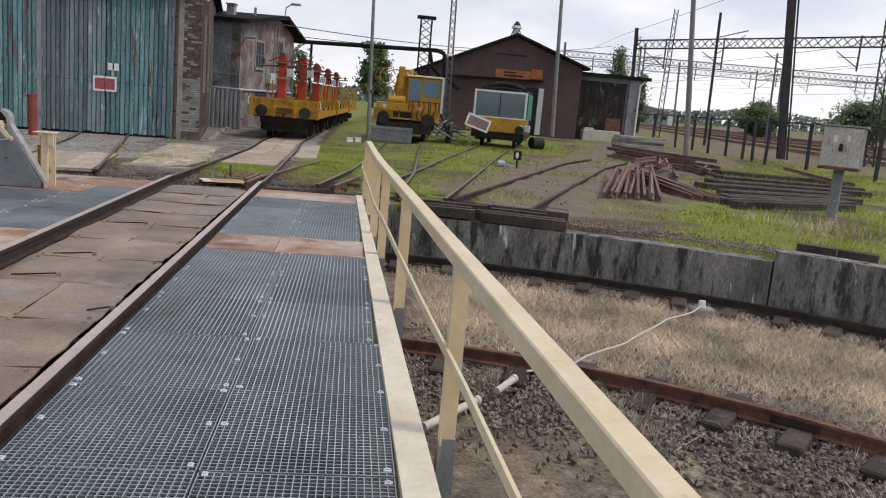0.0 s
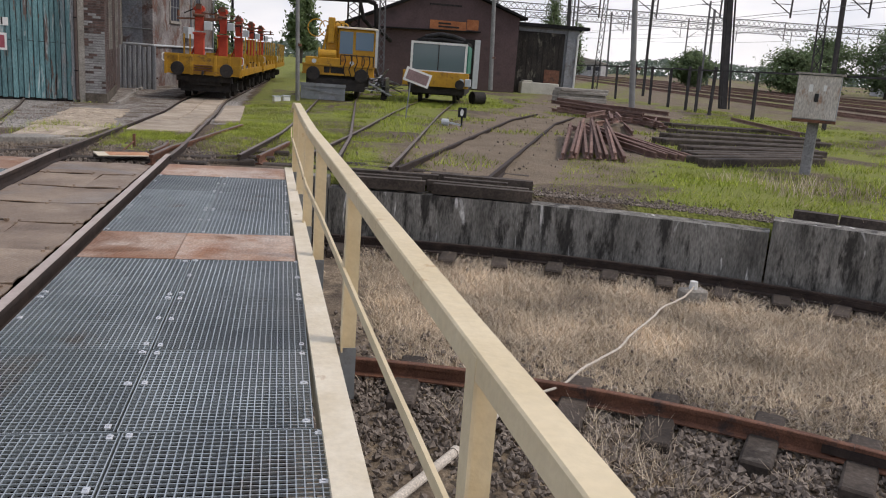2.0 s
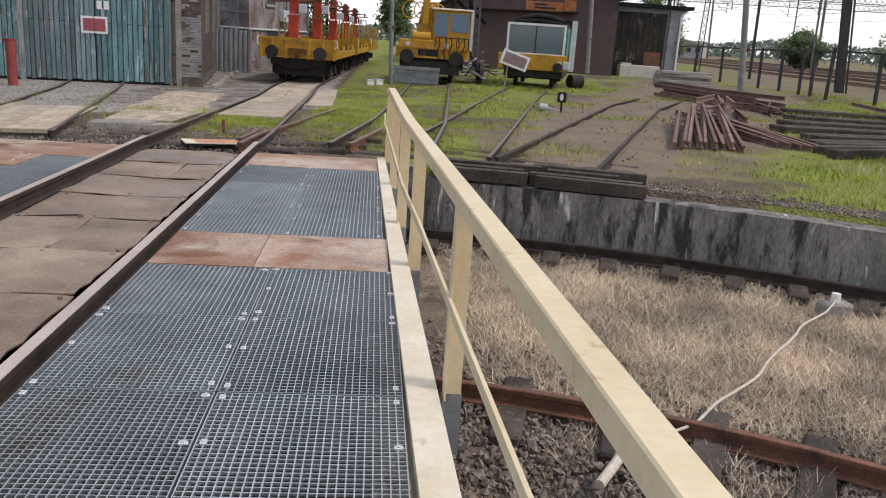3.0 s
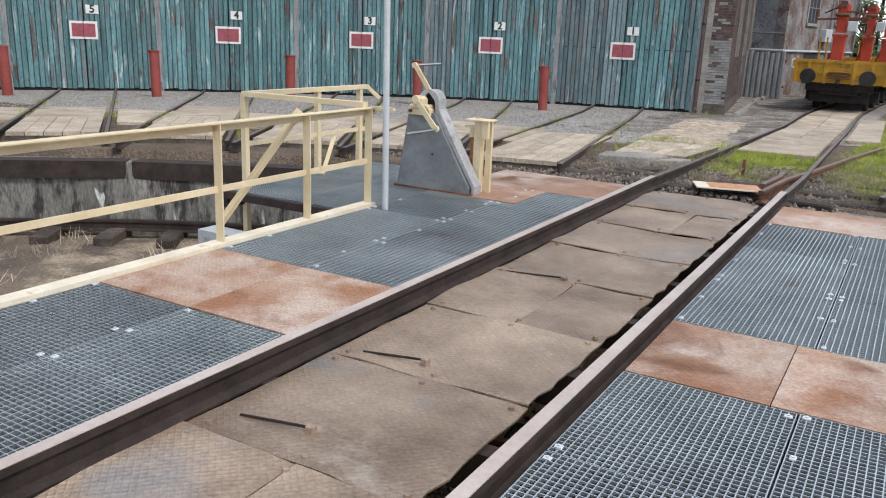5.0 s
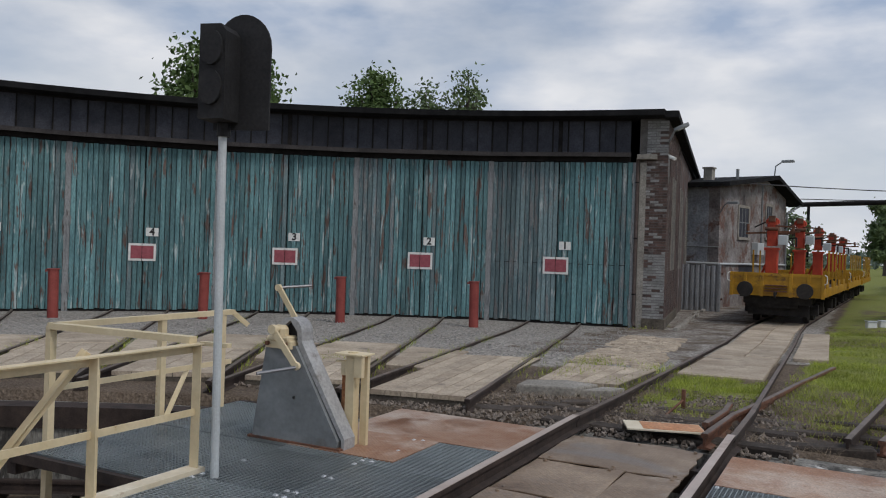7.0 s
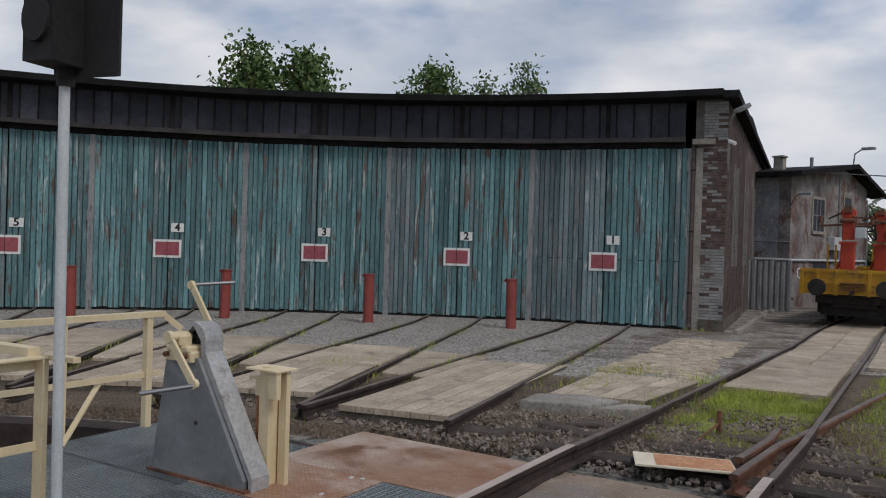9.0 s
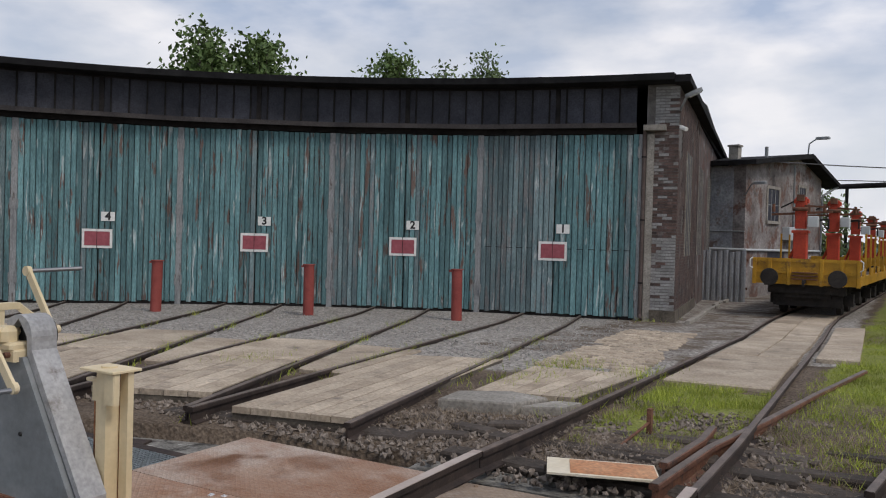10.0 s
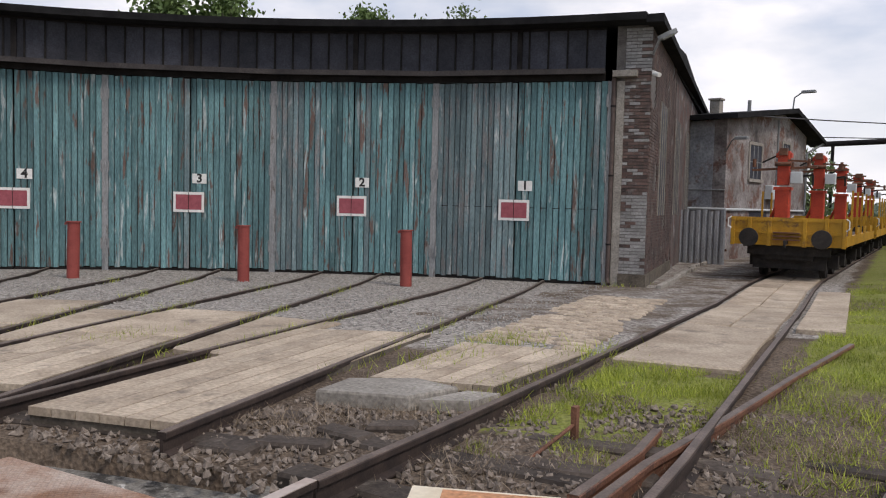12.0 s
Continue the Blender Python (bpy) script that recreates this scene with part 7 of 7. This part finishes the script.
# ---- grass and stones ----
def blades(name, spots, h, material, label, w=0.007, lean=0.4, seed=5):
    rg = np.random.default_rng(seed)
    p = np.array(spots, float)
    n = len(p)
    a = rg.uniform(0, 6.283, n)
    hh = h * rg.uniform(0.45, 1.25, n)
    dx, dy = np.cos(a), np.sin(a)
    l1, l2 = rg.normal(0, lean, n) * hh, rg.normal(0, lean, n) * hh
    v = np.empty((n, 3, 3))
    v[:, 0] = p - np.c_[dx * w, dy * w, np.zeros(n) + 0.01]
    v[:, 1] = p + np.c_[dx * w, dy * w, np.zeros(n) - 0.01]
    v[:, 2] = p + np.c_[l1, l2, hh]
    me = bpy.data.meshes.new(name)
    me.from_pydata(v.reshape(-1, 3).tolist(), [], np.arange(3 * n).reshape(-1, 3).tolist())
    me.materials.append(material)
    return tagged(new(name, me), label, "grass", "", "stuff")


def blade_mat(name, c1, c2):
    m = bpy.data.materials.new(name)
    m.use_nodes = True
    n, l = m.node_tree.nodes, m.node_tree.links
    b = n["Principled BSDF"]
    g = n.new("ShaderNodeNewGeometry")
    r = n.new("ShaderNodeValToRGB")
    r.color_ramp.elements[0].color, r.color_ramp.elements[1].color = (*c1, 1), (*c2, 1)
    l.new(g.outputs["Random Per Island"], r.inputs["Fac"])
    t = n.new("ShaderNodeTexNoise")
    t.inputs["Scale"].default_value = 0.9
    l.new(g.outputs["Position"], t.inputs["Vector"])
    h = n.new("ShaderNodeHueSaturation")
    q = n.new("ShaderNodeMapRange")
    q.inputs["From Min"].default_value, q.inputs["From Max"].default_value = 0.3, 0.7
    q.inputs["To Min"].default_value, q.inputs["To Max"].default_value = 0.6, 1.35
    l.new(t.outputs["Fac"], q.inputs["Value"])
    l.new(q.outputs[0], h.inputs["Value"])
    l.new(r.outputs["Color"], h.inputs["Color"])
    l.new(h.outputs[0], b.inputs["Base Color"])
    b.inputs["Roughness"].default_value = 0.75
    return m


FRESH = blade_mat("fresh_grass", (0.17, 0.23, 0.02), (0.44, 0.48, 0.075))
DRY = blade_mat("dry_grass", (0.42, 0.325, 0.23), (0.80, 0.68, 0.51))
rg = random.Random(11)


def outside(x, y):
    return math.hypot(x - CX, y - CY) > R_WALL + 0.05


def patch(x, y, s=0.6, o=0.0):
    return noise.noise((x * s, y * s, 21 + o)) + 0.4 * noise.noise((x * s * 3, y * s * 3, 5))


spots = []
while len(spots) < 62000:
    if rg.random() < 0.45:
        x, y = rg.uniform(1.0, 5.0), rg.uniform(1.8, 20)
        if x < 1.0 + 0.0 * y or patch(x, y, 0.7) < -0.25:
            continue
    else:
        x, y = rg.uniform(6, 16), rg.uniform(-6, 9)
        d = math.hypot(x - CX, y - CY) - R_WALL
        if d < 0.35 or d > 6.5 or patch(x, y, 0.7) < -0.12 - 0.10 * d:
            continue
        if x < 8.6 and y > 0.4 and x - 5.0 - 0.45 * y < 1.4:
            continue
    if outside(x, y):
        spots.append((x, y, ground_z(x, y) - 0.02))
blades("grass", spots, 0.075, FRESH, "fresh green grass beside the tracks", 0.006, 0.6)
spots = []
while len(spots) < 38000:
    x, y = rg.uniform(5, 27), rg.uniform(-4, 34)
    d = math.hypot(x - CX, y - CY) - R_WALL
    sandy = clamp01(1.25 - abs(x - 6.2 - 0.48 * (y - 2)) / (3.2 + 0.10 * y))
    if d > 0.5 and patch(x, y, 0.45) > -0.12 + 0.5 * sandy:
        spots.append((x, y, ground_z(x, y) - 0.02))
blades("grass", spots, 0.14, FRESH, "uneven tufts of grass over the open yard", 0.013, 0.5, 15)
spots = []
while len(spots) < 1500:
    x, y = rg.uniform(9, 24), rg.uniform(-5, 3)
    if outside(x, y) and patch(x, y, 0.5, 3) > 0.25:
        spots.append((x, y, ground_z(x, y) - 0.02))
blades("dry_grass", spots, 0.3, DRY, "pale dry tussocks in the grass", 0.008, 0.4, 16)
spots = []
while len(spots) < 16000:
    x, y = rg.uniform(-0.66, 0.66), rg.uniform(1.7, 5.4)
    if patch(x, y, 1.6) + 0.35 * (y - 2.6) / 2.8 > 0.0:
        spots.append((x, y, ground_z(x, y) - 0.02))
    x, y = rg.uniform(0.85, 3.4), rg.uniform(2.4, 8.5)
    if patch(x, y, 1.4) > -0.25:
        spots.append((x, y, ground_z(x, y) - 0.02))
blades("grass", spots, 0.09, FRESH, "patchy fresh grass between the rails", 0.005, 0.45, 6)
spots = []
for i in range(1, 7):
    ex, ey = door_mid(i)
    d = Vector((ex - KX, ey - KY)).normalized()
    r = Vector((d.y, -d.x))
    for k in range(900):
        u, v = rg.uniform(9, 21), rg.choice([-0.70, 0.70, -0.82, 0.82]) + rg.gauss(0, 0.03)
        x, y = KX + d.x * u + r.x * v, KY + d.y * u + r.y * v
        if outside(x, y) and noise.noise((u * 0.55, i * 3.3, 0)) > 0.12:
            spots.append((x, y, ground_z(x, y)))
for cx_, cy_ in [(-2.1, 4.2), (-1.0, 5.6), (-2.2, 5.9), (-1.05, 3.6), (-3.6, 16.3), (-3.9, 16.0), (-5.6, 3.2)]:
    for k in range(260):
        x, y = cx_ + rg.gauss(0, 0.22), cy_ + rg.gauss(0, 0.4)
        spots.append((x, y, ground_z(x, y)))
blades("weeds", spots, 0.12, FRESH, "weeds growing along the rails and slabs", 0.006, 0.5, 7)
spots = []
while len(spots) < 100000:
    a, r = radians(rg.uniform(-8, 78)), rg.uniform(9.45, 14.05)
    x, y = CX + r * math.sin(a), CY + r * math.cos(a)
    edge = min(r - 9.3, 14.2 - r)
    if patch(x, y, 0.9) > -0.35 - 0.28 * edge and not (x < 3.4 and y > -6):
        spots.append((x, y, PITZ - 0.01))
blades("dry_grass", spots, 0.13, DRY, "dense dry grass on the pit floor", 0.006, 1.0, 8)
spots = []
while len(spots) < 9000:
    a, r = radians(rg.uniform(-60, 70)), rg.choice([rg.uniform(8.0, 9.1), rg.uniform(9.2, 14.2)])
    x, y = CX + r * math.sin(a), CY + r * math.cos(a)
    if patch(x, y, 1.3) > 0.25:
        spots.append((x, y, PITZ - 0.01))
blades("dry_grass", spots, 0.18, DRY, "straggling dry stalks by the inner rail", 0.005, 0.7, 9)
spots = []
TWIG = blade_mat("dead_stalks", (0.12, 0.085, 0.055), (0.38, 0.30, 0.21))
for k in range(11000):
    x, y = rg.uniform(-2.4, 1.6), rg.uniform(0.5, 3.8)
    if outside(x, y) and patch(x, y, 1.5) > 0.0:
        spots.append((x, y, ground_z(x, y) - 0.01))
blades("dry_grass", spots, 0.09, TWIG, "low dead stalks among the ballast at the bridge end", 0.004, 1.1, 10)

STONE = mat("ballast_stone", (0.085, 0.067, 0.055), (0.31, 0.26, 0.215), 9, 0.95, 0, 0.3, 40)


def stones(name, spots, size, label, seed=3):
    rg = random.Random(seed)
    s = Shape()
    for x, y, z in spots:
        q = size * rg.uniform(0.5, 1.5)
        m = pose(x, y, z, rg.uniform(0, 360), rg.uniform(0, 360), rg.uniform(0, 360))
        p = [m @ Vector((sx * q * rg.uniform(0.6, 1.2), sy * q * rg.uniform(0.5, 1.0), sz * q * rg.uniform(0.4, 0.9))) for sx, sy, sz in
             ((-1, 0, 0), (1, 0, 0), (0, -1, 0), (0, 1, 0), (0, 0, -1), (0, 0, 1))]
        s.add(p, [(0, 2, 4), (2, 1, 4), (1, 3, 4), (3, 0, 4), (2, 0, 5), (1, 2, 5), (3, 1, 5), (0, 3, 5)])
    me = bpy.data.meshes.new(name)
    me.from_pydata(s.v, [], s.f)
    me.materials.append(STONE)
    tagged(new(name, me), label, "stones", "", "stuff")


spots = []
while len(spots) < 20000:
    a, r = radians(rg.uniform(-15, 75)), rg.gauss(R_INNER - 0.35, 0.75)
    if rg.random() < 0.2:
        r = rg.gauss(R_RING + 0.05, 0.3)
    if r < 14.4:
        spots.append((CX + r * math.sin(a), CY + r * math.cos(a), PITZ + 0.03 + rg.uniform(-0.01, 0.03)))
stones("ballast", spots, 0.035, "dark ballast stones round the circular rails")
spots = []
while len(spots) < 3600:
    x, y = rg.uniform(-7, 1.3), rg.uniform(0.3, 4.0)
    d = math.hypot(x - CX, y - CY) - R_WALL
    if d > -0.4 and y > 0.42 and (x > -2.3 or d < 1.2) and (d < 1.6 or patch(x, y, 1.1) > -0.1):
        spots.append((x, y, ground_z(x, y) + 0.012))
while len(spots) < 8200:
    a = radians(rg.uniform(20, 66))
    r = R_WALL + abs(rg.gauss(0.1, 0.3)) + 0.05
    x, y = CX + r * math.sin(a), CY + r * math.cos(a)
    spots.append((x, y, ground_z(x, y) + 0.01))
while len(spots) < 8900:
    x, y = rg.uniform(3, 24), rg.uniform(1.5, 30)
    if abs(x - 6.2 - 0.48 * (y - 2)) < 3.2 + 0.1 * y and patch(x, y, 0.8) > -0.1:
        spots.append((x, y, ground_z(x, y) + 0.015))
stones("ballast", spots, 0.03, "loose ballast stones at the rim of the pit", 4)
spots = []
for k in range(9000):
    a, r = rg.uniform(9, 62), DR - abs(rg.uniform(0.1, 9.5))
    x, y = fan(r, a)
    spots.append((x, y, ground_z(x, y) + 0.004))
STONE = mat("pale_gravel", (0.20, 0.19, 0.175), (0.42, 0.405, 0.38), 9, 0.95, 0, 0.2, 40)
stones("gravel", spots, 0.022, "pale crushed stone before the shed doors", 5)
